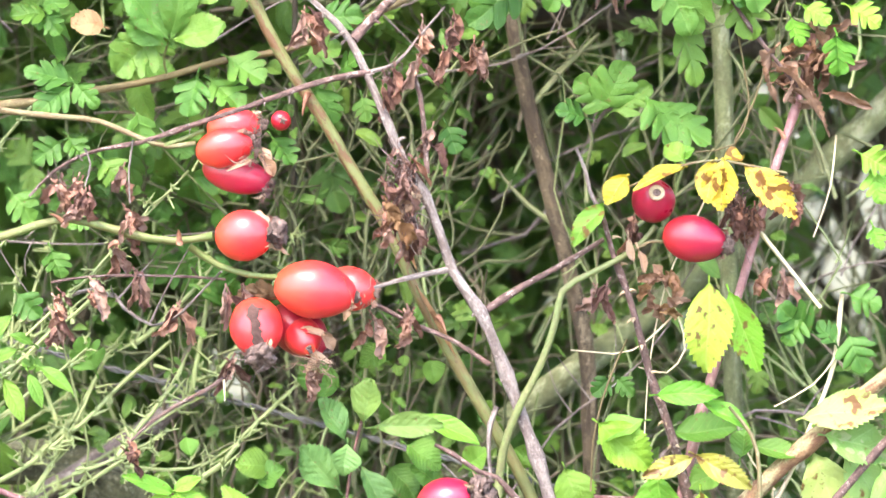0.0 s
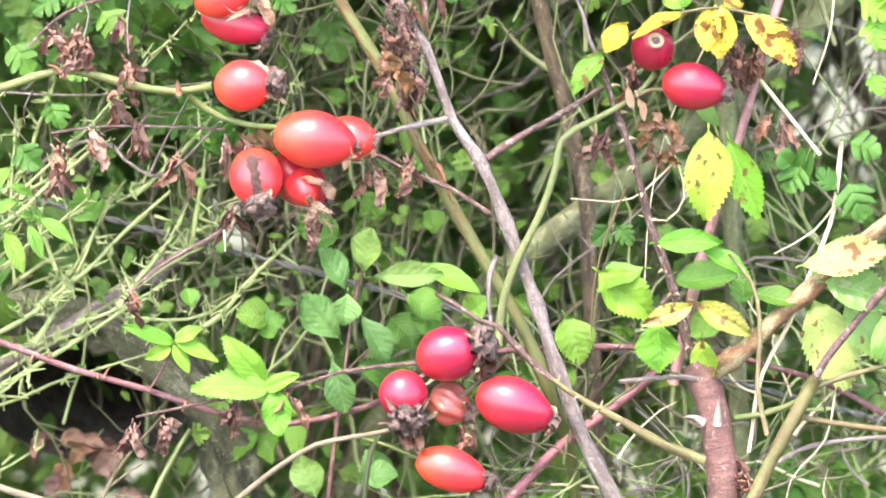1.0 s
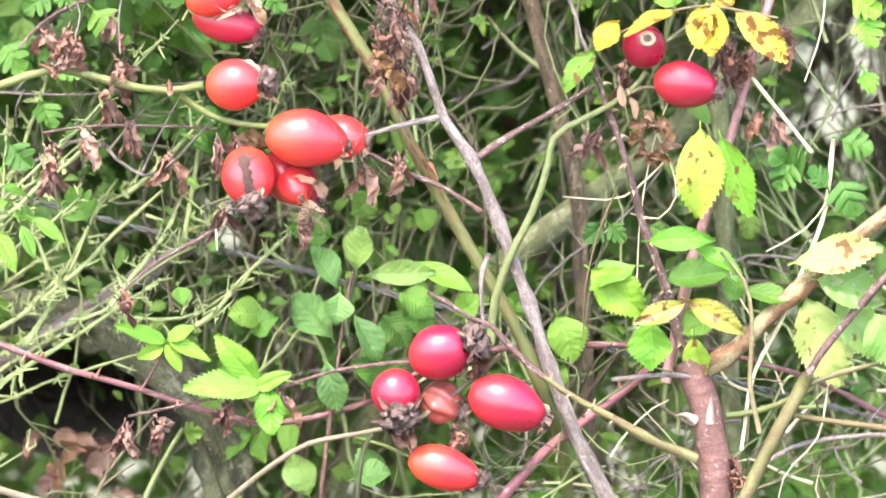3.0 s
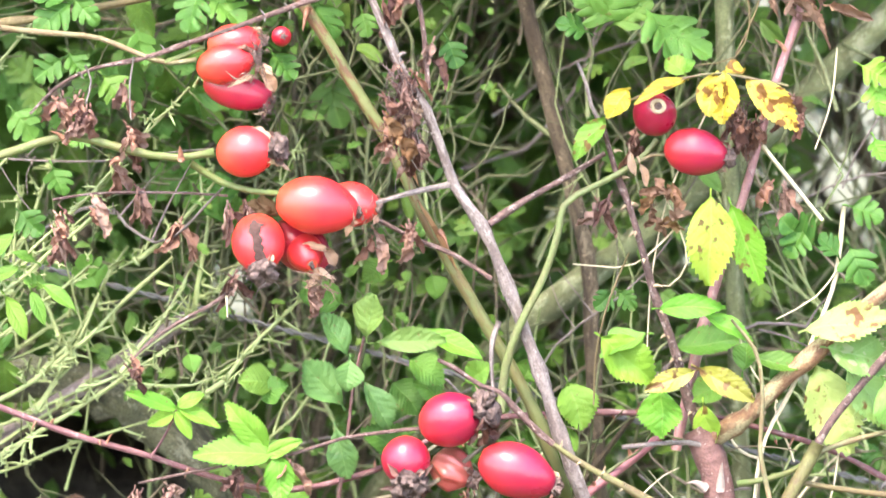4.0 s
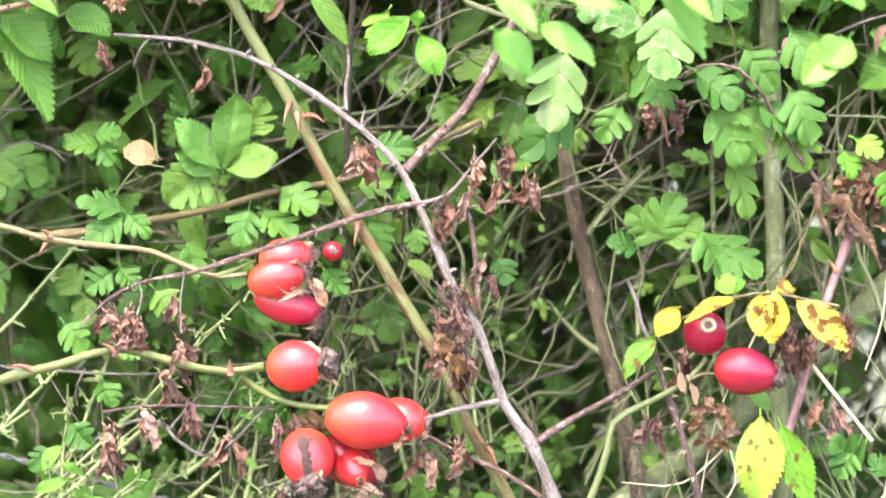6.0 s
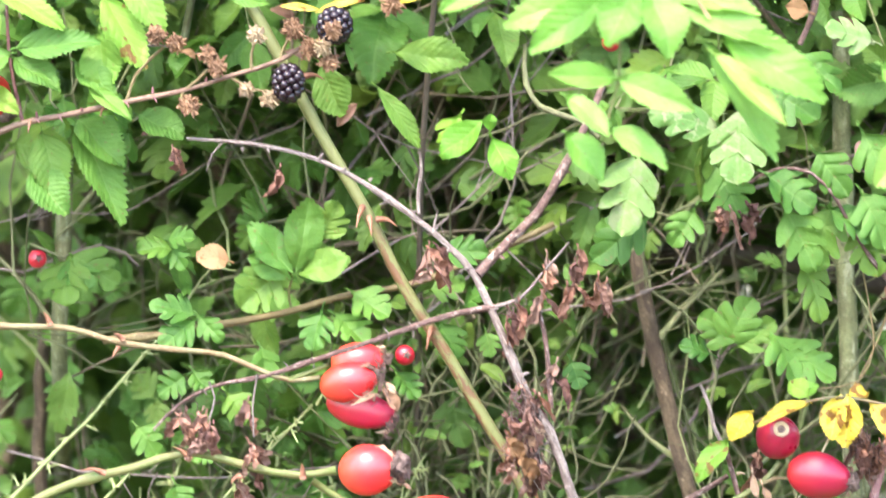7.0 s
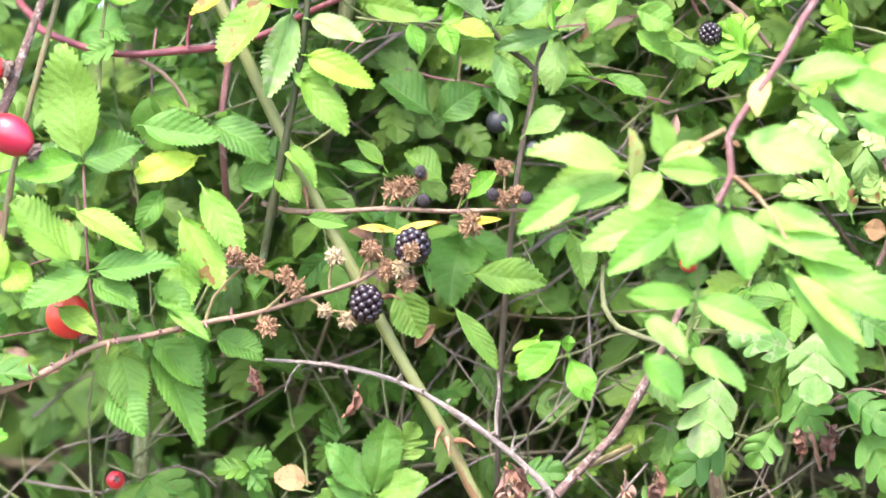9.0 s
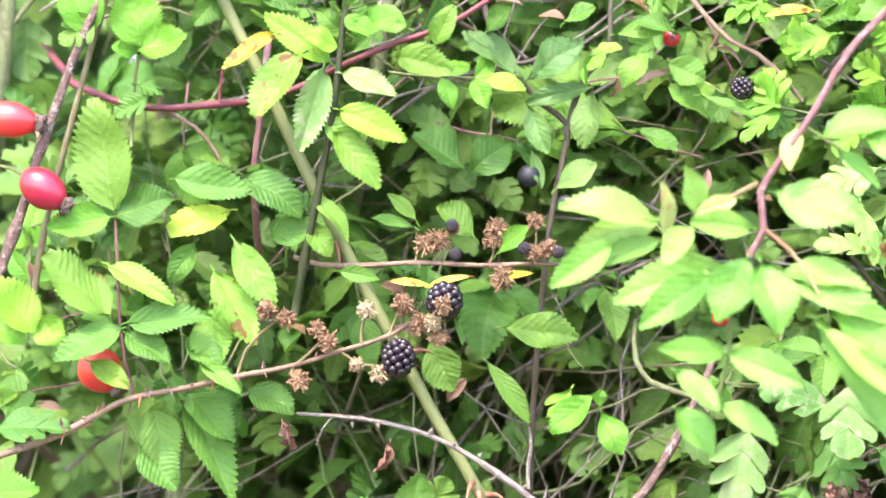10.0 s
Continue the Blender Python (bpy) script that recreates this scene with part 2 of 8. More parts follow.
SHOOT_G = bark_mat("green_shoot_skin", (0.095, 0.13, 0.036), (0.13, 0.10, 0.042), (0.19, 0.205, 0.085), 0.5, 1.4, 4.0, 0.55)
SHOOT_O = bark_mat("olive_shoot_skin", (0.14, 0.136, 0.066), (0.145, 0.072, 0.038), (0.27, 0.26, 0.145), 0.55, 1.6, 4.0, 0.6)
DEAD = bark_mat("dead_grey_bark", (0.25, 0.205, 0.19), (0.10, 0.07, 0.066), (0.38, 0.335, 0.31), 0.85, 1.3, 7.0, 0.7, 0.0018, 0.61)
PURPLE = bark_mat("purple_brown_bark", (0.145, 0.085, 0.075), (0.055, 0.03, 0.026), (0.34, 0.27, 0.245), 0.7, 3.2, 6.0, 0.8, 0.0014, 0.6)
CRIMSON = bark_mat("crimson_cane_skin", (0.15, 0.032, 0.045), (0.08, 0.018, 0.024), (0.22, 0.10, 0.095), 0.5, 1.2, 4.0, 0.6, 0.0005, 0.64)
PINK = bark_mat("pink_cane_skin", (0.165, 0.07, 0.076), (0.09, 0.034, 0.038), (0.30, 0.21, 0.20), 0.55, 1.4, 5.0, 0.65, 0.0006, 0.6)
BROWN = bark_mat("brown_cane_skin", (0.205, 0.13, 0.095), (0.10, 0.055, 0.04), (0.34, 0.26, 0.19), 0.65, 0.9, 4.0, 0.65, 0.0006)
ORANGE = bark_mat("peeling_orange_bark", (0.25, 0.145, 0.075), (0.12, 0.05, 0.03), (0.33, 0.29, 0.16), 0.65, 1.1, 6.0, 0.8, 0.002, 0.53)
REDBARK = bark_mat("red_brown_bark", (0.19, 0.098, 0.086), (0.10, 0.045, 0.042), (0.40, 0.31, 0.28), 0.6, 3.0, 3.2, 0.75, 0.0016, 0.68)
TRUNK = bark_mat("grey_brown_trunk", (0.12, 0.088, 0.056), (0.045, 0.03, 0.02), (0.27, 0.21, 0.14), 0.85, 0.9, 7.0, 0.85, 0.003, 0.6)
MOSSY = bark_mat("algae_green_bark", (0.18, 0.20, 0.095), (0.09, 0.09, 0.045), (0.33, 0.34, 0.22), 0.85, 0.8, 5.0, 0.7, 0.003, 0.58)
OCHRE = bark_mat("ochre_bark", (0.14, 0.11, 0.048), (0.085, 0.05, 0.025), (0.21, 0.175, 0.09), 0.65, 0.6, 4.0, 0.6)
STRAW = bark_mat("dry_straw", (0.55, 0.48, 0.33), (0.42, 0.32, 0.2), (0.68, 0.62, 0.48), 0.7, 0.5, 4.0, 0.5)
TWIG_G = bark_mat("grey_green_twig", (0.115, 0.13, 0.058), (0.07, 0.06, 0.036), (0.20, 0.21, 0.12), 0.8, 0.8, 3.0, 0.6)
SPINY = bark_mat("pale_green_twig", (0.24, 0.29, 0.12), (0.18, 0.18, 0.08), (0.36, 0.40, 0.22), 0.7, 0.8, 3.0, 0.5)
THORN = mottled("red_brown_thorn", (0.13, 0.048, 0.028), (0.26, 0.13, 0.08), 300.0, 0.5)
PALETHORN = mottled("pale_grey_thorn", (0.17, 0.125, 0.105), (0.32, 0.26, 0.23), 300.0, 0.6)
CALYX = mottled("withered_calyx", (0.055, 0.035, 0.032), (0.215, 0.148, 0.13), 700.0, 0.95, 0.002)
ROSECANE = bark_mat("rose_red_cane_skin", (0.26, 0.10, 0.11), (0.15, 0.05, 0.055), (0.36, 0.24, 0.22), 0.5, 1.4, 5.0, 0.6, 0.0006, 0.62)
SHOOT_D = bark_mat("dull_green_shoot_skin", (0.12, 0.15, 0.05), (0.12, 0.10, 0.05), (0.20, 0.21, 0.10), 0.55, 1.4, 4.0, 0.55)
DRAB = bark_mat("drab_brown_skin", (0.16, 0.128, 0.085), (0.09, 0.066, 0.044), (0.26, 0.22, 0.155), 0.7, 1.2, 4.0, 0.6)
OLIVEBARK = bark_mat("olive_cane_skin", (0.125, 0.12, 0.045), (0.09, 0.045, 0.03), (0.19, 0.175, 0.08), 0.55, 1.2, 4.0, 0.6)
PALEPINK = bark_mat("pale_pink_cane_skin", (0.33, 0.17, 0.17), (0.20, 0.09, 0.09), (0.42, 0.31, 0.28), 0.5, 1.4, 5.0, 0.6, 0.0006, 0.6)
PAPER = leaf_mat("papery_bract", (0.24, 0.15, 0.10), (0.36, 0.24, 0.17), (0.48, 0.36, 0.27), (0.40, 0.28, 0.2), through_light=0.3, rough=0.8, spec=0.15)
GREENSPOT = leaf_mat("green_leaf_with_brown_edge", (0.09, 0.23, 0.026), (0.15, 0.32, 0.04), (0.235, 0.40, 0.06), (0.34, 0.46, 0.14), spots=(0.16, 0.08, 0.03), spot_at=0.6, through_light=0.4, spec=0.25)
WRINKLED = hip_mat("shrivelled_hip", (0.30, 0.055, 0.05), (0.24, 0.06, 0.05), (0.34, 0.10, 0.07))
HOLLOW = mottled("hollow_hip_inside", (0.02, 0.01, 0.008), (0.07, 0.035, 0.03), 500.0, 0.9)
HIP_O = hip_mat("orange_red_hip", (0.47, 0.026, 0.026), (0.43, 0.016, 0.026), (0.57, 0.070, 0.025))
HIP_C = hip_mat("crimson_hip", (0.28, 0.007, 0.026), (0.20, 0.005, 0.031), (0.41, 0.024, 0.019))
HAWRED = hip_mat("red_haw_skin", (0.33, 0.010, 0.022), (0.28, 0.006, 0.026), (0.33, 0.010, 0.022))
BLACK = mottled("blackberry_skin", (0.005, 0.003, 0.006), (0.016, 0.006, 0.012), 200.0, 0.27, 0.0002, 0.45)
SLOE = mottled("bloomy_sloe_skin", (0.005, 0.005, 0.007), (0.018, 0.018, 0.024), 150.0, 0.55, 0.0003)
SEED = mottled("withered_flower", (0.12, 0.062, 0.036), (0.32, 0.19, 0.115), 500.0, 0.9)
PALEHEAD = mottled("pale_withered_flower", (0.22, 0.15, 0.09), (0.42, 0.33, 0.22), 400.0, 0.9)
SOIL = mottled("dry_grass_ground", (0.055, 0.052, 0.026), (0.13, 0.118, 0.07), 6.0, 0.95, 0.02)


# ---- builders ----
def vec(p):
    return Vector(p) * CM


def thing(name, at, label, category, group=""):
    ob = new(name)
    ob.location = vec(at)
    ob.empty_display_size = 0.02
    bpy.context.view_layer.update()
    return tagged(ob, label, category, group)


PLACED = {}


def link_mesh(name, me, material, parent, label="", m=None):
    ob = new(name, me)
    if not me.materials:
        me.materials.append(material)
    m = m or Matrix.Identity(4)
    ob.matrix_basis = m
    PLACED[ob.name] = m
    if parent is not None:
        ob.parent = parent
        base = PLACED[parent.name] if parent.type == "MESH" else Matrix.Translation(parent.location)
        ob.matrix_parent_inverse = base.inverted()
    if label:
        ob["label"] = label
    return ob


def part(name, bm, material, parent, label="", m=None, smooth=True):
    me = bpy.data.meshes.new(name)
    for f in bm.faces:
        f.smooth = smooth and len(f.verts) < 5
    bm.to_mesh(me)
    bm.free()
    return link_mesh(name, me, material, parent, label, m)


def spline(pts, step):
    """A smooth line through pts (Vectors), resampled at about step. Tangents weigh the neighbouring spans by their length."""
    n = len(pts)
    span = [max((pts[i + 1] - pts[i]).length, 1e-6) for i in range(n - 1)]
    tan = []
    for i in range(n):
        if i == 0:
            tan.append((pts[1] - pts[0]) / span[0])
        elif i == n - 1:
            tan.append((pts[-1] - pts[-2]) / span[-1])
        else:
            d0, d1 = span[i - 1], span[i]
            tan.append(((pts[i + 1] - pts[i]) / d1 * d0 + (pts[i] - pts[i - 1]) / d0 * d1) / (d0 + d1))
    out = []
    for i in range(n - 1):
        a, b, p, q = pts[i], pts[i + 1], tan[i] * span[i], tan[i + 1] * span[i]
        k = max(2, min(400, int(span[i] / step)))
        for j in range(k):
            t = j / k
            out.append(a * (2 * t ** 3 - 3 * t * t + 1) + p * (t ** 3 - 2 * t * t + t) + b * (3 * t * t - 2 * t ** 3) + q * (t ** 3 - t * t))
    out.append(pts[-1])
    return out


def tube_into(bm, pts, r0, r1, sides=8, step=0.006, rough=0.06, knots=0, rng=random, bend=0.0):
    uv = bm.loops.layers.uv.verify()
    line = spline([vec(p) for p in pts], step)
    n = len(line)
    up = Vector((0, -1, 0.13))
    rings, run = [], [0.0]
    total = sum((line[i + 1] - line[i]).length for i in range(n - 1))
    marks = [rng.random() for _ in range(knots)]
    seed = rng.random() * 90
    for i, p in enumerate(line):
        if i:
            run.append(run[-1] + (p - line[i - 1]).length / CM)
        t = (line[min(i + 1, n - 1)] - line[max(i - 1, 0)]).normalized()
        if bend:
            w = Vector((noise.noise((run[i] * 0.5, seed, 0)), noise.noise((run[i] * 0.5, seed, 7)), noise.noise((run[i] * 0.5, seed, 13))))
            p = p + w * bend * CM
        sx = t.cross(up).normalized()
        sy = sx.cross(t).normalized()
        f = i / (n - 1)
        r = (r0 + (r1 - r0) * f)
        if marks:
            r *= 1 + 0.35 * max(math.exp(-((f - k) * total / (r * CM * 1.2)) ** 2) for k in marks)
        ring = []
        for j in range(sides):
            a = 2 * math.pi * j / sides
            q = r * CM * (1 + rough * noise.noise((math.cos(a) * 1.3 + seed, math.sin(a) * 1.3, run[i] * 1.4)) * 2)
            ring.append(bm.verts.new(p + (sx * math.cos(a) + sy * math.sin(a)) * q))
        rings.append(ring)
    for i in range(n - 1):
        for j in range(sides):
            k = (j + 1) % sides
            f = bm.faces.new((rings[i][j], rings[i][k], rings[i + 1][k], rings[i + 1][j]))
            for lp, (u, v) in zip(f.loops, ((j, run[i]), (j + 1, run[i]), (j + 1, run[i + 1]), (j, run[i + 1]))):
                lp[uv].uv = (u / sides, v)
    for ring, flip in ((rings[0], False), (rings[-1], True)):
        bm.faces.new(ring[::-1] if flip else ring)


def stem(parent, pts, r0, r1, material, name="stem", label="", sides=9, step=0.006, rough=0.07, knots=0, seed=0, bend=0.0):
    bm = bmesh.new()
    tube_into(bm, pts, r0, r1, sides, step, rough, knots, random.Random(seed + len(pts) * 7 + int(abs(pts[0][0]) * 10)), bend)
    return part(name, bm, material, parent, label)


def thorn(parent, at, to, r=0.12, material=None):
    """Hooked thorn from its broad foot to its point."""
    bm = bmesh.new()
    a, b = Vector(at), Vector(to)
    mid = a.lerp(b, 0.55) + Vector((0, 0, 0.12)) * (b - a).length
    tube_into(bm, [tuple(a), tuple(mid), tuple(b)], r, 0.012, 6, 0.0016, 0.02)
    return part("thorn", bm, material or THORN, parent)


def prickles(parent, pts, count, size, r, seed, material=None):
    """Small thorns scattered along a stem."""
    rng = random.Random(seed)
    line = spline([Vector(p) for p in pts], 0.8)
    for _ in range(count):
        i = rng.randrange(1, len(line) - 1)
        t = (line[i + 1] - line[i - 1]).normalized()
        side = t.cross(Vector((rng.uniform(-1, 1), rng.uniform(-1, 1), rng.uniform(-1, 1)))).normalized()
        side.y = -abs(side.y)
        p = line[i] + side * r * 0.7
        thorn(parent, tuple(p), tuple(p + side * size * rng.uniform(0.7, 1.2) + t * size * 0.3), min(0.09, r * 0.55), material)


SHAPES = {
    # exponent of length, fullness, teeth, tooth depth, chevron, rows
    "rose": (0.86, 0.80, 15, 0.105, 0.22, 30),
    "bramble": (0.74, 0.66, 16, 0.16, 0.25, 34),
    "far_rose": (0.86, 0.80, 6, 0.2, 0.22, 12),
    "round": (0.9, 0.5, 9, 0.05, 0.0, 14),
    "plain": (0.95, 0.85, 0, 0.0, 0.1, 10),
    "blackthorn": (1.1, 0.8, 16, 0.10, 0.2, 36),
}


HAW_EDGE = ((0.02, 0.0), (0.05, 0.10), (0.15, 0.17), (0.32, 0.25), (0.45, 0.36), (0.50, 0.47), (0.45, 0.53), (0.33, 0.50), (0.22, 0.44), (0.28, 0.51), (0.38, 0.59), (0.43, 0.69), (0.40, 0.76), (0.29, 0.73), (0.18, 0.67), (0.23, 0.75), (0.27, 0.84), (0.20, 0.93), (0.10, 0.97), (0.0, 1.0))


def lobed_blade(kind, length, width, curl, fold, crumple, roll, rng):
    """A hawthorn leaf: wedge foot and toothed lobes, drawn from its outline in to the midrib."""
    seed = rng.random() * 99
    fine = kind == "haw"
    sides = []
    for s in (-1, 1):
        deep, skew = rng.uniform(0.7, 1.25), rng.uniform(-0.03, 0.03)
        pts = []
        for i, (x, y) in enumerate(HAW_EDGE):
            x *= deep if i in (8, 14) else rng.uniform(0.9, 1.1)
            pts.append((x, y + skew * math.sin(math.pi * y) + rng.uniform(-0.012, 0.012) * (0 < i < 19)))
        if fine:
            full = []
            for k, (p, q) in enumerate(zip(pts, pts[1:])):
                tooth = rng.uniform(0.012, 0.034) if k in (3, 4, 5, 10, 11, 12, 16, 17) else rng.uniform(0.0, 0.01)
                full += [p, ((p[0] + q[0]) * 0.5 + tooth, (p[1] + q[1]) * 0.5 + tooth * 0.5)]
            pts = full + [pts[-1]]
        sides.append(pts)
    rib, last = [], -0.002
    for x, y in sides[1]:
        last = max(last + 0.002, y - 0.55 * x)
        rib.append(min(last, 1.0))
    rib[-1] = 1.0
    V, U = [], []
    for i, m in enumerate(rib):
        for c in (-1, -0.5, 0, 0.5, 1):
            ex, ey = sides[0 if c < 0 else 1][i]
            a = abs(c)
            x, y = c * ex * width, (m + (ey - m) * a) * length
            s = y / length
            z = fold * abs(x) - curl * length * s * s - 0.10 * width * (abs(x) / width * 2) ** 2
            z += 0.20 * width * noise.noise((s * 1.5 + seed, c * 0.9, 5)) + 0.03 * width * noise.noise((s * 4 + seed, c * 2.2, 11)) * a
            x += 0.10 * width * noise.noise((s * 1.6 + seed, 4, 9)) * s
            if crumple:
                z += crumple * width * 0.6 * noise.noise((s * 4 + seed, c * 1.5, 15))
            V.append((x, y, z))
            U.append((0.5 + c * ex, s))
    F = [(i * 5 + j, i * 5 + j + 1, i * 5 + j + 6, i * 5 + j + 5) for i in range(len(rib) - 1) for j in range(4)]
    return V, F, U


def blade(kind, length, width, curl, fold, crumple, roll, rng):
    """Vertices (x across, y along, z up), faces and UVs of one leaf blade, in centimetres."""
    if kind in ("haw", "far_haw"):
        return lobed_blade(kind, length, width, curl, fold, crumple, roll, rng)
    e, full, teeth, td, chev, rows = SHAPES[kind]
    cols = (-1, 0, 1) if kind == "far_rose" else (-1, -0.55, 0, 0.55, 1)
    rows = 2 * teeth if teeth else rows
    seed = rng.random() * 99
    V, U = [], []
    for i in range(rows + 1):
        s = i / rows
        env = max(0.0, math.sin(math.pi * s ** e)) ** full
        for c in cols:
            w = env
            ahead = 0.0
            if teeth and abs(c) == 1:
                w = w * (1 + td * 0.5 if i % 2 else 1 - td * 0.5) + (0.02 if i % 2 and 0 < i < rows else 0.0)
                ahead = 0.55 * length / teeth if i % 2 else 0.0
            w *= 1 + 0.07 * noise.noise((s * 3, c * 0.5 + seed, 2))
            x = c * w * width * 0.5
            y = s * length + chev * abs(x) * (1 - s * 0.75) + ahead
            z = fold * abs(x) - curl * length * s * s + (0.006 * width * math.sin(s * 50 - abs(c) * 7) if kind == "bramble" else 0.017 * width * math.sin(s * 30 - abs(c) * 5)) * abs(c)
            z += 0.25 * width * noise.noise((s * 1.9 + seed, c * 0.9, 5))
            x += 0.10 * width * noise.noise((s * 1.6 + seed, 4, 9)) * s
            if roll:
                rad = width * 0.5 / roll
                x, z = rad * math.sin(x / rad), z + rad * (1 - math.cos(x / rad))
            if crumple:
                q = Vector((noise.noise((s * 4 + seed, c, 1)), noise.noise((s * 4 + seed, c, 8)) , noise.noise((s * 4 + seed, c * 1.5, 15))))
                x, y, z = x + q.x * crumple * width * 0.4, y + q.y * crumple * width * 0.4, z + q.z * crumple * width * 0.6
            V.append((x, y, z))
            U.append((0.5 + 0.5 * c * w, s))
    F = []
    k = len(cols)
    for i in range(rows):
        for j in range(k - 1):
            a = i * k + j
            F.append((a, a + 1, a + 1 + k, a + k))
    return V, F, U


def frame_of(base, tip, face):
    y = (Vector(tip) - Vector(base))
    length = y.length
    y.normalize()
    n = Vector(face)
    n = (n - y * n.dot(y)).normalized()
    x = y.cross(n)
    m = Matrix((x, y, n)).transposed().to_4x4()
    m.translation = vec(base)
    return m, length


def leaf(parent, kind, base, tip, width, material, face=(0.0, -0.8, 0.55), curl=0.14, fold=0.34, crumple=0.0, roll=0.0, seed=0, name="leaf", label="", stalk=0.25):
    rng = random.Random(seed + int(abs(base[0] * 31 + base[2] * 17)))
    f = Vector(face) + Vector((rng.uniform(-0.45, 0.45), rng.uniform(-0.15, 0.15), rng.uniform(-0.35, 0.35)))
    m, length = frame_of(base, tip, f)
    V, F, U = blade(kind, length, min(width, length * 0.95), curl, fold, crumple, roll, rng)
    bm = bmesh.new()
    uv = bm.loops.layers.uv.verify()
    vs = [bm.verts.new(Vector(v) * CM) for v in V]
    for q in F:
        fc = bm.faces.new([vs[i] for i in q])
        for lp, i in zip(fc.loops, q):
            lp[uv].uv = U[i]
    if stalk:
        tube_into(bm, [(0, -stalk, -0.08), (0, -stalk * 0.3, 0), (0, length * 0.14, -0.06)], 0.045, 0.03, 5, 0.003, 0.0, 0, rng)
    return part(name, bm, material, parent, label, m)


def dried(parent, base, tip, width, seed=0, name="dried_leaf", material=None):
    return leaf(parent, "rose", base, tip, width, material or DRY, (0.3, -0.8, 0.2), 0.25, 0.45, 0.7, 2.0, seed, name, stalk=0.2)


def dried_cluster(parent, at, size, count, seed, drop=0.8):
    """A bunch of shrivelled hanging leaves round a point."""
    rng = random.Random(seed)
    for i in range(count):
        b = Vector(at) + Vector((rng.uniform(-0.5, 0.5) * size[0], rng.uniform(-0.4, 0.4), rng.uniform(-0.5, 0.5) * size[1]))
        d = Vector((rng.uniform(-0.6, 0.6), rng.uniform(-0.4, 0.3), -drop + rng.uniform(-0.4, 0.35))).normalized()
        dried(parent, tuple(b), tuple(b + d * rng.uniform(0.6, 1.5)), rng.uniform(0.3, 0.75), seed * 31 + i)


def lathe_into(bm, prof, sides, seed=0):
    """Rings along +y from (y, r) pairs, with UV v along the length."""
    uv = bm.loops.layers.uv.verify()
    rings = []
    y0, y1 = prof[0][0], prof[-1][0]
    for y, r in prof:
        ring = []
        for j in range(sides):
            a = 2 * math.pi * j / sides
            k = 1 + 0.035 * noise.noise((math.cos(a) * 1.2 + seed, math.sin(a) * 1.2, y * 0.9))
            ring.append(bm.verts.new(Vector((math.cos(a) * r * k, y, math.sin(a) * r * k)) * CM))
        rings.append(ring)
    for i in range(len(rings) - 1):
        for j in range(sides):
            k = (j + 1) % sides
            f = bm.faces.new((rings[i][k], rings[i][j], rings[i + 1][j], rings[i + 1][k]))
            vv = [(prof[i][0] - y0) / (y1 - y0), (prof[i + 1][0] - y0) / (y1 - y0)]
            for lp, (u, v) in zip(f.loops, ((j + 1, vv[0]), (j, vv[0]), (j, vv[1]), (j + 1, vv[1]))):
                lp[uv].uv = (u / sides, v)
    bm.faces.new(rings[0])
    bm.faces.new(rings[-1][::-1])


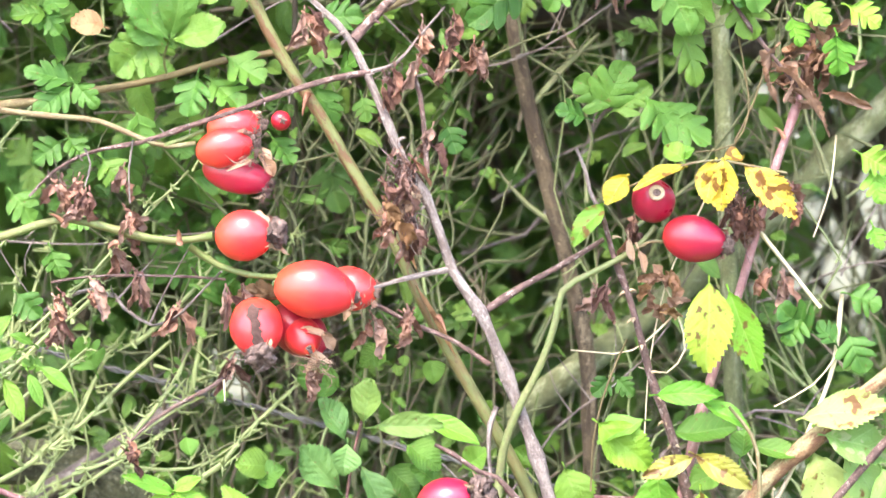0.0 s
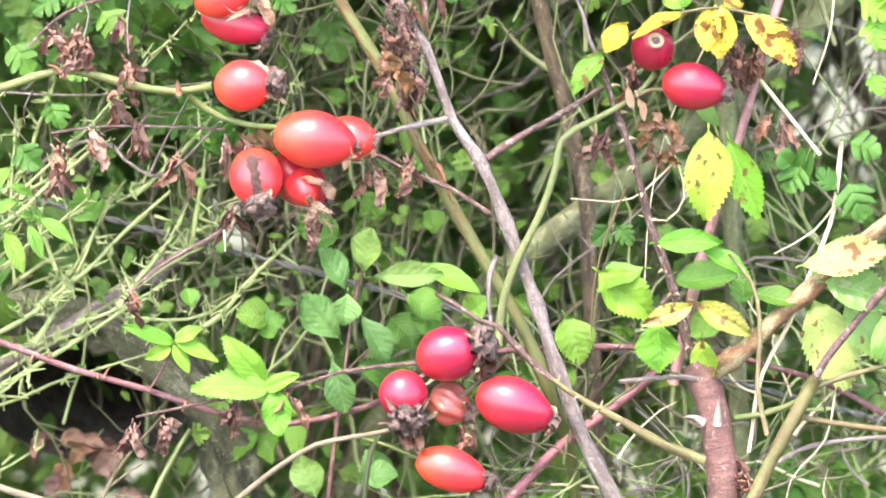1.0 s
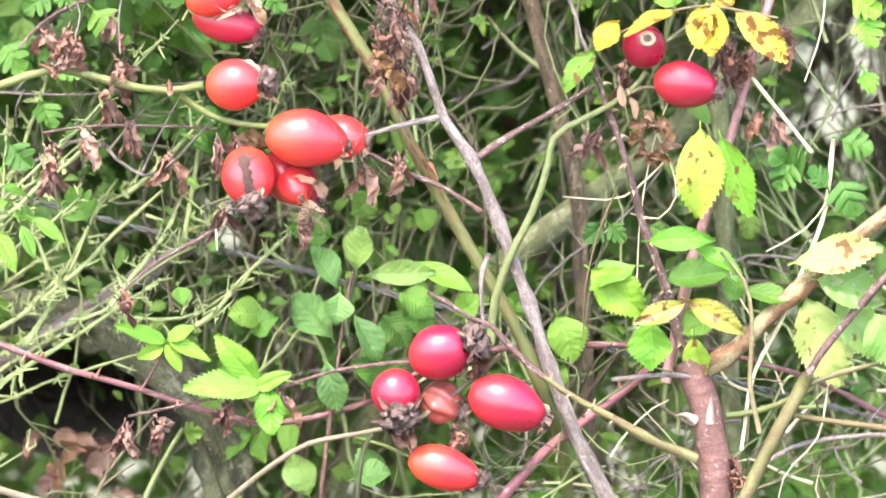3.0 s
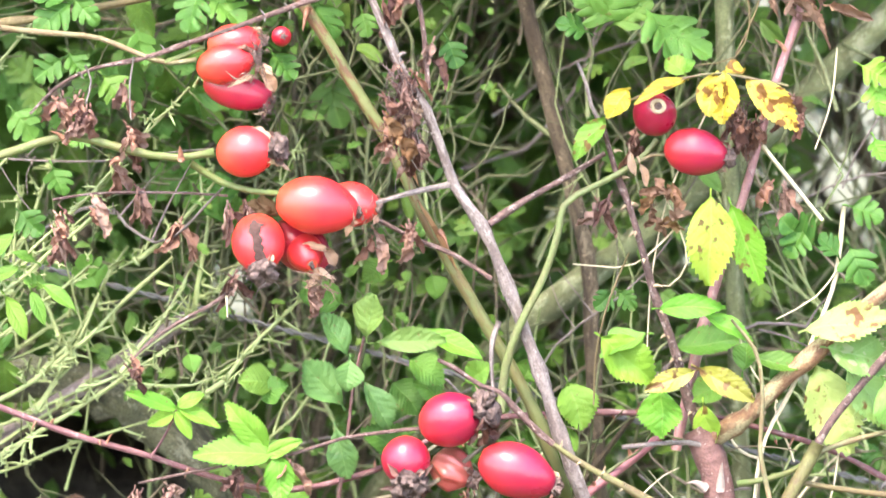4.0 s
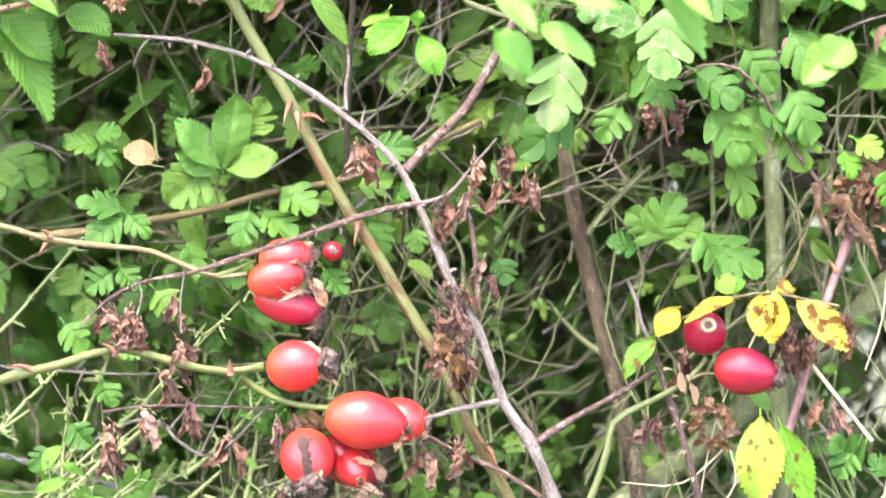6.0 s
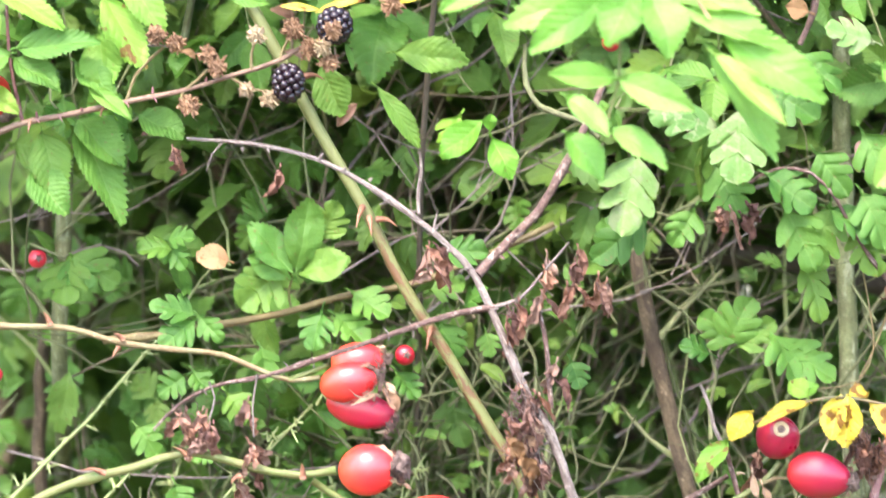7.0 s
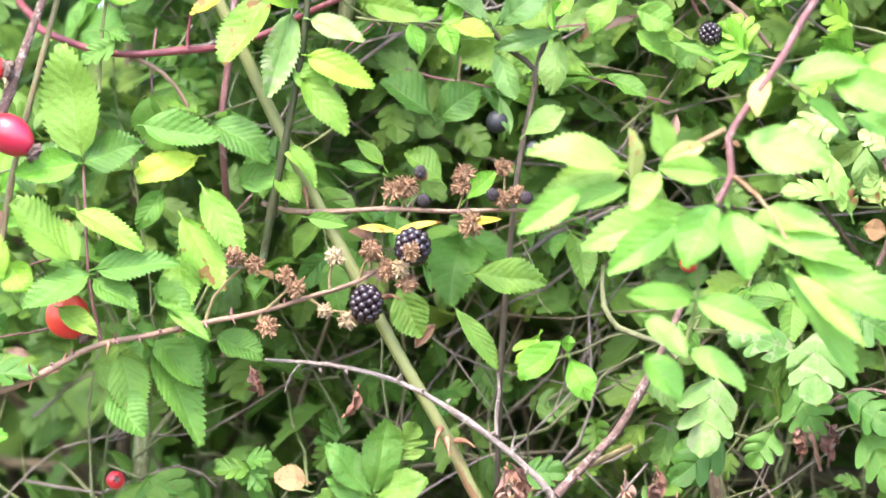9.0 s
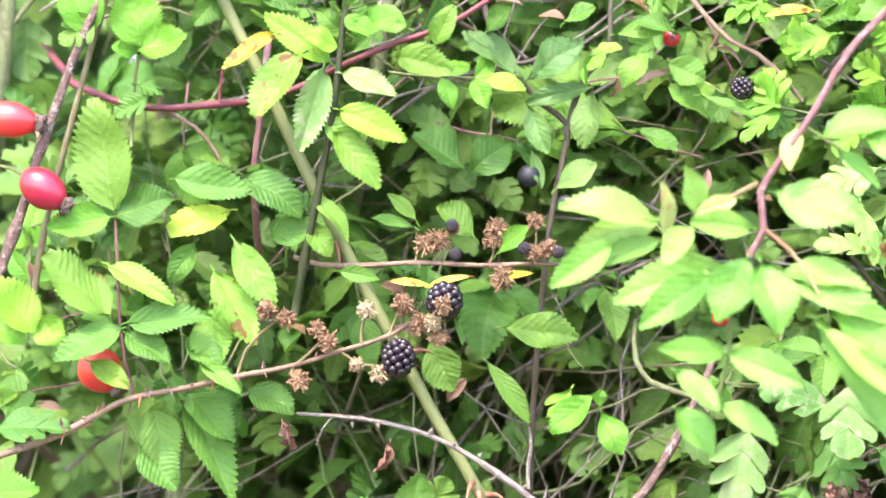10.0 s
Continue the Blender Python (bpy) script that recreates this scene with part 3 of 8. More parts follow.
def hip(parent, base, tip, width, material, label="", calyx="withered", sepals=4, seed=0, long_sepal=0.9, shrivel=0.0, cap=0.72):
    """A rose hip: fleshy body, ring-shaped calyx at its end, dry sepals, short stalk."""
    rng = random.Random(seed + 5)
    m, L = frame_of(base, tip, (0.1, -0.9, 0.4))
    R = width * 0.5
    prof = []
    n = 18
    for i in range(n + 1):
        s = i / n
        r = R * max(0.0, math.sin(math.pi * (0.035 + 0.93 * s ** 0.92))) ** 0.54
        prof.append((s * L, max(r, 0.12)))
    bm = bmesh.new()
    lathe_into(bm, prof, 28, seed=seed)
    if shrivel:
        for v in bm.verts:
            a = math.atan2(v.co.z, v.co.x)
            k = 1 + shrivel * math.sin(a * 7 + v.co.y * 200) + shrivel * noise.noise(v.co * 220)
            v.co.x, v.co.z = v.co.x * k, v.co.z * k
    body = part("hip", bm, material, parent, label, m)
    bm = bmesh.new()
    if calyx == "ring":
        lathe_into(bm, [(L - 0.05, 0.26), (L + 0.10, 0.29), (L + 0.13, 0.22), (L + 0.07, 0.14), (L + 0.05, 0.04)], 16, seed=seed)
        part("calyx", bm, PALEHEAD, body, "pale ring-shaped calyx scar", m)
        bm = bmesh.new()
        lathe_into(bm, [(L + 0.02, 0.15), (L + 0.085, 0.14), (L + 0.10, 0.08), (L + 0.10, 0.02)], 12, seed=seed)
        part("pit", bm, CALYX, body, "dark middle of the calyx scar", m)
    else:
        knob = ((-0.12, 0.30), (-0.05, 0.38), (0.02, 0.42), (0.08, 0.36), (0.14, 0.44), (0.20, 0.47), (0.26, 0.37), (0.31, 0.42), (0.36, 0.40), (0.40, 0.30), (0.37, 0.20), (0.30, 0.05))
        lathe_into(bm, [(L + y * (cap if y > 0 else 1.0), r * cap) for y, r in knob], 26, seed=seed)
        for v in bm.verts:
            q = v.co * 520 + Vector((seed * 3.1, 0, 0))
            d = Vector((noise.noise(q), noise.noise(q + Vector((9, 0, 0))), noise.noise(q + Vector((0, 9, 0)))))
            q = v.co * 1500
            e = Vector((noise.noise(q), noise.noise(q + Vector((9, 0, 0))), noise.noise(q + Vector((0, 9, 0)))))
            v.co += d * 0.0021 * max(0.6, cap) + e * 0.0009
        part("calyx", bm, CALYX, body, "shrivelled brown calyx", m)
    for i in range(sepals):
        a = 2 * math.pi * (i + rng.uniform(-0.3, 0.3)) / max(sepals, 1)
        out = Vector((math.cos(a), 0, math.sin(a)))
        k = long_sepal * rng.uniform(0.6, 1.15)
        p0 = Vector((0, L - 0.02, 0)) + out * 0.27
        p1 = p0 + out * k * 0.75 + Vector((0, rng.uniform(-0.6, 0.55) * k, 0))
        M = m
        leaf(body, "plain", tuple((M @ (p0 * CM)) / CM), tuple((M @ (p1 * CM)) / CM), 0.30, DRY if rng.random() < 0.7 else PALEHEAD, tuple(m.to_3x3() @ Vector((0, 1, 0.2))), 0.4, 0.3, 0.5, 1.2, seed * 9 + i, "sepal", stalk=0)
    return body


def wiry(parent, at, size, count, material, seed, name="dry_threads", label="tangled wiry brown threads", r=0.016):
    """Thin dry threads curling about a point."""
    rng = random.Random(seed)
    bm = bmesh.new()
    for _ in range(count):
        p = Vector(at) + Vector((rng.uniform(-0.5, 0.5) * size[0], rng.uniform(-0.25, 0.1), rng.uniform(-0.5, 0.5) * size[1]))
        d = Vector((rng.gauss(0, size[0]), rng.gauss(-0.1, 0.25), rng.gauss(0, size[1]))) * 0.5
        w = lambda: Vector((rng.uniform(-1, 1), rng.uniform(-1, 0.5), rng.uniform(-1, 1))) * 0.2
        tube_into(bm, [tuple(p), tuple(p + d * 0.35 + w()), tuple(p + d * 0.7 + w()), tuple(p + d)], r * rng.uniform(0.7, 1.6), r * 0.5, 4, 0.0012, 0.1, 0, rng)
    return part(name, bm, material, parent, label)


def cleft(body, base, tip, width, seed=0):
    """A dark star-shaped split in a ripe hip's skin, running down to its calyx."""
    rng = random.Random(seed)
    m, L = frame_of(base, tip, (0.1, -0.9, 0.4))
    R = width * 0.5
    front = (m.to_3x3().inverted() @ Vector((0.05, -1, 0))).normalized()
    a0 = math.atan2(front.z, front.x)
    bm = bmesh.new()
    rows = []
    for i in range(15):
        s = 0.34 + 0.64 * i / 14
        r = R * max(0.0, math.sin(math.pi * (0.035 + 0.93 * s ** 0.92))) ** 0.54 * 1.035 + 0.012
        half = (0.02, 0.10, 0.20, 0.40, 0.30, 0.22, 0.20, 0.17, 0.18, 0.22, 0.25, 0.30, 0.36, 0.42, 0.46)[i]
        rows.append([bm.verts.new(Vector((math.cos(a0 + half * k) * r, s * L, math.sin(a0 + half * k) * r)) * CM) for k in (-rng.uniform(0.55, 1.3), 0, rng.uniform(0.55, 1.3))])
    for p, q in zip(rows, rows[1:]):
        for k in (0, 1):
            bm.faces.new((p[k], p[k + 1], q[k + 1], q[k]))
    return part("split", bm, HOLLOW, body, "dark dry split in the skin", m)


def ball_into(bm, at, r, sub=2):
    res = bmesh.ops.create_icosphere(bm, subdivisions=sub, radius=r * CM, matrix=Matrix.Translation(vec(at)))
    return res["verts"]


def haw_berry(parent, at, r, seed=0):
    bm = bmesh.new()
    ball_into(bm, at, r, 3)
    body = part("berry", bm, HAWRED, parent, "small shiny red haw")
    e = Vector(at) + Vector((0.25, -0.95, 0.1)) * r
    bm = bmesh.new()
    for i in range(5):
        a = i * 1.257 + seed
        o = Vector((math.cos(a), -0.3, math.sin(a))) * r * 0.42
        tube_into(bm, [tuple(e), tuple(e + o * 0.6), tuple(e + o)], 0.06, 0.02, 5, 0.001)
    part("calyx", bm, CALYX, body, "dark dry calyx")
    return body


def sloe(parent, at, r):
    bm = bmesh.new()
    ball_into(bm, at, r, 3)
    for v in bm.verts:
        v.co += v.co.normalized() * 0.0002 * noise.noise(v.co * 300)
    return part("berry", bm, SLOE, parent)


def blackberry(parent, at, rx, rz, seed=0, pieces=True):
    """Some forty shining drupelets packed round a core; on a large berry each is a piece of its own."""
    rng = random.Random(seed)
    bm = bmesh.new()
    ball_into(bm, at, min(rx, rz) * 0.72, 2)
    spots = []
    n = 46 if pieces else 24
    for i in range(n):
        z = 1 - 2 * (i + 0.5) / n
        a = i * 2.39996 + seed
        q = math.sqrt(1 - z * z)
        d = rx * 0.27 * rng.uniform(0.88, 1.14)
        spots.append((Vector(at) + Vector((math.cos(a) * q * (rx - d * 0.7), math.sin(a) * q * (rx - d * 0.7), z * (rz - d * 0.7))), d))
    if not pieces:
        for p, d in spots:
            ball_into(bm, tuple(p), d, 1)
        return part("unripe_berry", bm, BLACK, parent, "small dark half-formed blackberry")
    core = part("blackberry", bm, BLACK, parent, "ripe glossy blackberry")
    bm = bmesh.new()
    ball_into(bm, (0, 0, 0), 1.0, 2)
    for f in bm.faces:
        f.smooth = True
    me = bpy.data.meshes.new("drupelet")
    bm.to_mesh(me)
    bm.free()
    for p, d in spots:
        link_mesh("drupelet", me, BLACK, core, "", Matrix.Translation(p * CM) @ Matrix.Scale(d, 4))
    return core


def withered_head(parent, at, r, seed=0, pale=False):
    """Withered bramble flower: a bristly knob with bent-back sepals."""
    rng = random.Random(seed)
    bm = bmesh.new()
    c = Vector(at)
    ball_into(bm, at, r * 0.62, 2)
    for i in range(150):
        d = Vector((rng.gauss(0, 1), rng.gauss(0, 1), rng.gauss(0, 1))).normalized()
        k = r * rng.uniform(0.72, 1.0)
        side = Vector((rng.uniform(-1, 1), rng.uniform(-1, 1), rng.uniform(-1, 1))) * r * 0.5
        tube_into(bm, [tuple(c + d * r * 0.35), tuple(c + d * k * 0.75 + side * 0.4), tuple(c + d * k + side)], 0.042, 0.034, 4, 0.002)
    head = part("withered_flower", bm, PALEHEAD if pale else SEED, parent)
    for i in range(2):
        d = Vector((rng.uniform(-1, 1), rng.uniform(-0.6, 0.4), rng.uniform(-1.2, 0.3))).normalized()
        leaf(head, "plain", tuple(c + d * r * 0.4), tuple(c + d * r * 1.35), 0.2, PALEHEAD if pale else SEED, (0.2, -0.8, 0.4), 0.3, 0.3, 0.4, 0.8, seed * 5 + i, "sepal", stalk=0)
    return head


# ---- setting: the ground reaches the horizon ----
def ground_sheet():
    bm = bmesh.new()
    n = 40
    size = lambda k: math.copysign(abs(k / 20 - 1) ** 3 * 400, k - 20)
    grid = [[bm.verts.new((size(i), size(j), 0.04 * noise.noise((i * 0.7, j * 0.7, 0)))) for i in range(n + 1)] for j in range(n + 1)]
    for j in range(n):
        for i in range(n):
            bm.faces.new((grid[j][i], grid[j][i + 1], grid[j + 1][i + 1], grid[j + 1][i]))
    return tagged(part("ground", bm, SOIL, None), "rough dry grass ground under the hedge", "ground", kind="structure")


ground_sheet()

# ---- the thick green rose stem ----
rose = thing("rose_plant", (5.43, 10.00, -40.12), "tall green rose plant with brown-streaked thorny stem", "plant")
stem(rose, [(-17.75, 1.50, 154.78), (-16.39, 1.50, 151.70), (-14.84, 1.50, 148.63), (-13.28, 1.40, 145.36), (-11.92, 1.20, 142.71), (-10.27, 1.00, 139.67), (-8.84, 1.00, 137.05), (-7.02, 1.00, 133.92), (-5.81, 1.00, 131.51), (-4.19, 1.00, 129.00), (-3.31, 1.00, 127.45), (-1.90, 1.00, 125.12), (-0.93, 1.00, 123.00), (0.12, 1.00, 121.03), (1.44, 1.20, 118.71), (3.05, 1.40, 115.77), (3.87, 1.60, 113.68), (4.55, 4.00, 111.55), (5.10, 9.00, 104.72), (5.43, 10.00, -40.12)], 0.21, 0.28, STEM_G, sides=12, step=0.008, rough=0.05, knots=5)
for a, b in (((-7.27, 0.60, 134.37), (-7.47, -0.20, 133.63)), ((-6.76, 0.60, 133.93), (-6.03, 0.00, 133.69)), ((-7.03, 0.30, 133.99), (-6.92, -0.40, 133.34)), ((-9.37, 0.60, 139.02), (-8.63, 0.00, 138.88)), ((-12.20, 0.80, 142.89), (-12.00, 0.20, 142.05)), ((-0.18, 0.60, 122.12), (0.12, 0.20, 121.55)), ((-4.80, 0.60, 130.08), (-4.99, 0.30, 129.29))):
    thorn(rose, a, b, 0.13)

for a, b, w in (((-0.96, 0.6, 123.25), (0.45, 0.5, 120.67), 0.26), ((-1.56, 0.6, 125.27), (-0.88, 0.6, 123.66), 0.16)):
    leaf(rose, "plain", a, b, w, TAN, (0.2, -1.0, 0.2), 0.0, 0.2, 0.25, 0.8, 3, "bark_peel", "orange sliver of peeling bark", 0)

# ---- the dead grey branch with its withered leaves ----
dead = thing("dead_branch", (7.45, 0.00, 92.77), "dead grey branch with withered brown leaves", "branch")
stem(dead, [(-13.51, 0.00, 136.78), (-11.20, 0.00, 136.60), (-8.79, 0.00, 136.03), (-6.38, 0.00, 134.69), (-4.77, 0.00, 133.50), (-3.26, -0.20, 131.95), (-2.66, -0.40, 130.72), (-1.91, -0.50, 128.97), (-1.35, -0.60, 127.68), (-0.64, -0.60, 126.53), (-0.12, -0.60, 125.19), (0.38, -0.50, 123.78), (1.32, -0.40, 122.37), (1.93, -0.20, 120.98), (2.57, 0.00, 119.25), (3.33, 0.20, 117.14), (4.04, 0.40, 114.87), (5.05, 0.60, 112.18), (6.18, 1.00, 109.84), (7.42, 1.20, 106.49)], 0.06, 0.29, DEAD, sides=10, step=0.007, rough=0.1, knots=26)
stem(dead, [(7.31, 1.20, 106.91), (8.49, 2.00, 96.89), (7.88, 2.00, -6.42)], 0.33, 0.5, DEAD, "trunk", step=0.02)
stem(dead, [(-3.16, -0.20, 131.99), (-2.17, 0.40, 133.08), (-1.08, 0.80, 134.18), (-0.22, 1.20, 135.66), (0.63, 1.80, 137.28), (1.44, 3.00, 139.23)], 0.17, 0.12, PURPLE, "twig", knots=8)
stem(dead, [(-2.56, -0.40, 130.86), (-3.75, -0.60, 130.66), (-5.53, -1.00, 130.13), (-7.11, -1.20, 129.57), (-8.70, -1.20, 129.05), (-10.70, -1.00, 128.39), (-12.50, -0.90, 128.02), (-13.71, -0.80, 127.37), (-14.61, -0.60, 126.48)], 0.12, 0.05, PURPLE, "twig", knots=10)
stem(dead, [(-2.56, -0.40, 130.86), (-1.66, -0.60, 131.16), (-0.96, -0.60, 131.96), (0.07, -0.60, 133.16)], 0.08, 0.04, DEAD, "twig", knots=3)
stem(dead, [(-1.16, -0.50, 131.16), (-0.80, -0.60, 129.97), (-0.63, -0.60, 128.38), (-0.55, -0.60, 127.28)], 0.08, 0.1, PURPLE, "twig", knots=5)
stem(dead, [(-5.27, 0.00, 134.14), (-5.27, -0.10, 135.04), (-5.17, -0.20, 135.64), (-5.23, -0.20, 136.34)], 0.07, 0.05, DEAD, "twig", knots=2)
stem(dead, [(-4.73, 0.00, 133.50), (-4.69, -0.10, 133.84), (-4.57, -0.20, 134.30)], 0.07, 0.02, DEAD, "twig")
stem(dead, [(-12.20, 0.00, 136.68), (-12.60, 0.00, 136.22), (-12.80, 0.00, 135.62)], 0.04, 0.02, DEAD, "twig")
stem(dead, [(-6.28, 0.00, 134.69), (-6.47, -0.10, 134.53), (-6.67, -0.10, 134.45)], 0.05, 0.015, DEAD, "twig")
stem(dead, [(0.26, -0.50, 123.88), (-0.78, -0.90, 123.71), (-1.67, -1.20, 123.51), (-2.43, -1.30, 123.30)], 0.11, 0.07, DEAD, "twig", knots=3)
stem(dead, [(1.56, -0.40, 122.45), (2.83, 0.00, 123.24), (4.35, 0.60, 124.02), (5.73, 1.00, 124.84)], 0.12, 0.09, PURPLE, "twig", knots=6)
stem(dead, [(-2.60, 0.40, 122.68), (-0.99, 0.20, 121.85), (0.32, 0.00, 121.33), (1.65, 0.00, 120.46)], 0.07, 0.09, PURPLE, "twig", knots=6)
stem(dead, [(1.93, 0.30, 118.91), (1.69, 0.20, 118.32), (1.63, 0.20, 117.30), (1.69, 0.30, 116.48)], 0.1, 0.06, DEAD, "twig", knots=3)
for p, size, k in (((-1.87, -0.80, 130.82), (0.5, 0.9), 4), ((-0.48, -0.40, 131.91), (1.0, 1.6), 6), ((0.62, -0.40, 132.21), (1.0, 1.4), 6), ((1.32, -0.30, 131.61), (0.5, 0.8), 4), ((-1.43, -0.90, 127.64), (1.0, 1.2), 9), ((-1.57, -1.00, 126.55), (1.3, 1.4), 11), ((-1.08, -0.90, 125.45), (1.0, 1.2), 8), ((-4.77, 0.00, 132.60), (0.3, 0.6), 3), ((-0.52, -0.50, 128.82), (0.3, 1.0), 3)):
    dried_cluster(dead, p, size, k, int(k * 13 + abs(p[0]) * 3))
for p, size, k in (((-13.51, -1.00, 127.05), (0.6, 0.5), 4), ((-12.65, -1.00, 126.75), (0.5, 1.0), 6), ((-11.07, -1.00, 125.95), (0.4, 0.7), 5), ((-11.18, -1.00, 127.25), (0.2, 0.5), 2)):
    dried_cluster(dead, p, size, k, int(k * 17 + abs(p[0]) * 5))
stem(dead, [(-10.89, -1.10, 128.49), (-11.05, -1.10, 127.45), (-11.02, -1.10, 126.26)], 0.04, 0.03, DEAD, "twig")
stem(dead, [(-12.61, -1.00, 128.20), (-12.41, -1.00, 127.65), (-12.61, -1.00, 126.85)], 0.04, 0.03, DEAD, "twig")
for p, size, k in (((-2.49, 0.20, 122.16), (0.4, 0.4), 3), ((-1.28, -0.20, 122.29), (0.4, 0.7), 4), ((-10.23, 0.00, 135.73), (0.1, 0.3), 1), ((-13.91, 0.00, 136.22), (0.3, 0.3), 2), ((-4.77, 0.00, 132.74), (0.4, 0.6), 3)):
    dried_cluster(dead, p, size, k, int(k * 19 + abs(p[0]) * 5))

wiry(dead, (-1.34, -1.20, 127.28), (0.9, 1.5), 26, PURPLE, 71, r=0.018)
wiry(dead, (-1.49, -1.30, 126.09), (1.0, 1.4), 30, PURPLE, 72, r=0.018)
wiry(dead, (-1.15, -1.20, 125.48), (0.7, 1.4), 16, DEAD, 73, r=0.018)
wiry(dead, (-1.87, -0.90, 130.92), (0.5, 0.7), 14, PURPLE, 74)
wiry(dead, (-13.50, -1.10, 126.96), (1.0, 0.8), 14, PURPLE, 75)
for b, t, w, k in (((-1.60, -1.50, 126.46), (-1.21, -1.30, 125.49), 0.7, 1), ((-1.15, -1.50, 126.73), (-0.85, -1.30, 126.09), 0.5, 2), ((-1.94, -1.40, 126.10), (-1.69, -1.20, 125.19), 0.5, 3)):
    leaf(dead, "rose", b, t, w, PAPER, (0.2, -0.8, 0.3), 0.3, 0.4, 0.7, 1.2, k, "dried_leaf", "pale papery dried leaf")

for b, t, w in (((-1.96, -1.9, 126.33), (-1.67, -1.7, 125.42), 0.8), ((-1.67, -1.9, 125.63), (-0.98, -1.7, 124.72), 0.9), ((-2.06, -1.9, 127.02), (-1.81, -1.7, 126.22), 0.6), ((-1.37, -1.9, 127.41), (-1.53, -1.7, 126.41), 0.5), ((-0.98, -1.9, 125.43), (-0.58, -1.7, 124.53), 0.5), ((-1.87, -1.9, 125.43), (-2.07, -1.7, 124.63), 0.55), ((-1.17, -1.9, 126.62), (-0.88, -1.7, 125.82), 0.5)):
    leaf(dead, "rose", b, t, w, TAN if w > 0.7 else DRY, (0.3, -0.9, 0.3), 0.4, 0.4, 0.55, 1.6, int(w * 90), "dried_leaf")

# ---- rose branch with the upper bunch of hips ----
upper = thing("rose_branch", (-23.55, -1.00, 127.45), "pale green rose branch with three orange-red hips", "branch", "fruiting rose branches")
stem(upper, [(-23.55, -1.00, 127.45), (-20.78, -1.00, 130.13), (-19.58, -1.00, 130.12), (-17.58, -1.00, 130.06), (-15.66, -1.00, 129.55), (-13.91, -1.00, 129.34), (-12.03, -1.00, 129.13), (-10.81, -1.00, 128.61), (-9.69, -1.00, 128.26), (-8.70, -1.00, 128.38)], 0.125, 0.09, SHOOT_O, knots=12, rough=0.1)
stem(upper, [(-9.79, -1.00, 128.28), (-9.00, -1.00, 128.58), (-8.40, -1.00, 128.82)], 0.1, 0.07, SHOOT_G, "stalk")
for a, b in (((-18.21, -1.10, 130.19), (-18.44, -1.30, 130.65)), ((-15.64, -1.20, 129.70), (-15.93, -1.50, 129.89)), ((-15.77, -1.10, 129.40), (-15.99, -1.30, 129.05))):
    thorn(upper, a, b, 0.12)
hip(upper, (-8.34, 0.50, 128.77), (-6.45, 0.20, 128.97), 1.4, HIP_O, "orange-red glossy rose hip", seed=1, sepals=2, cap=0.4, long_sepal=0.5)
hip(upper, (-8.68, -0.60, 128.00), (-6.69, -0.90, 128.42), 1.42, HIP_O, "orange-red glossy rose hip", seed=2, sepals=3, cap=0.4, long_sepal=0.7)
# crimson skin here darkens this hip for the shade of the one above
hip(upper, (-8.47, 0.10, 127.53), (-6.11, -0.40, 126.90), 1.36, HIP_C, "glossy red rose hip, its neighbour's shade put into its darker colour", seed=3, sepals=3, cap=0.35, long_sepal=0.6)
wiry(upper, (-6.59, -1.30, 128.30), (0.45, 1.3), 22, PURPLE, 61)
wiry(upper, (-6.99, -1.50, 127.80), (1.2, 0.3), 11, BROWN, 62)
wiry(upper, (-6.38, -0.50, 129.06), (0.3, 0.8), 12, BROWN, 63)
wiry(upper, (-6.20, -0.60, 126.57), (0.4, 0.6), 16, PURPLE, 64)
for b, t, w, k in (((-6.44, -1.20, 127.98), (-5.90, -0.90, 127.17), 0.5, 1), ((-6.60, -1.30, 127.83), (-7.58, -1.50, 127.48), 0.22, 2), ((-6.36, -1.30, 128.20), (-6.00, -1.40, 127.83), 0.3, 3)):
    leaf(upper, "plain", b, t, w, PAPER, crumple=0.5, roll=0.8, seed=k, name="dried_sepal", label="tan papery sepal", stalk=0)

# ---- rose branch with the middle bunch ----
middle = thing("rose_branch", (-21.63, -1.00, 121.06), "green rose branch with a bunch of orange-red hips", "branch", "fruiting rose branches")
stem(middle, [(-21.63, -1.00, 121.06), (-20.78, -1.00, 122.88), (-19.58, -1.00, 123.53), (-17.56, -1.00, 124.54), (-15.52, -1.00, 125.09), (-13.10, -1.00, 125.69), (-11.20, -1.00, 125.22), (-9.45, -1.00, 124.91), (-8.11, -1.00, 125.10)], 0.18, 0.13, SHOOT_G, knots=12, rough=0.1)
stem(middle, [(-8.94, -1.00, 124.72), (-7.90, -0.80, 124.04), (-6.86, -0.90, 123.73), (-5.81, -1.20, 123.65)], 0.13, 0.1, SHOOT_G)
for a, b in (((-16.27, -1.10, 124.95), (-17.09, -1.40, 125.07)), ((-13.25, -1.10, 125.46), (-13.88, -1.40, 125.92)), ((-11.51, -1.20, 124.87), (-11.78, -1.60, 124.66)), ((-9.27, -1.20, 124.83), (-9.29, -1.50, 125.37))):
    thorn(middle, a, b, 0.13)
hip(middle, (-7.95, -0.70, 125.01), (-5.98, -1.40, 125.24), 1.82, HIP_O, "rounded orange-red rose hip", seed=4, sepals=2, cap=1.05, long_sepal=0.6)
leaf(middle, "plain", (-5.91, -1.60, 125.38), (-7.05, -1.30, 125.96), 0.62, PAPER, crumple=0.35, roll=0.6, seed=4, name="dried_sepal", label="tan papery sepal", stalk=0)
leaf(middle, "plain", (-6.02, -1.50, 124.69), (-5.39, -1.30, 124.52), 0.3, PAPER, crumple=0.5, roll=0.8, seed=5, name="dried_sepal", stalk=0)
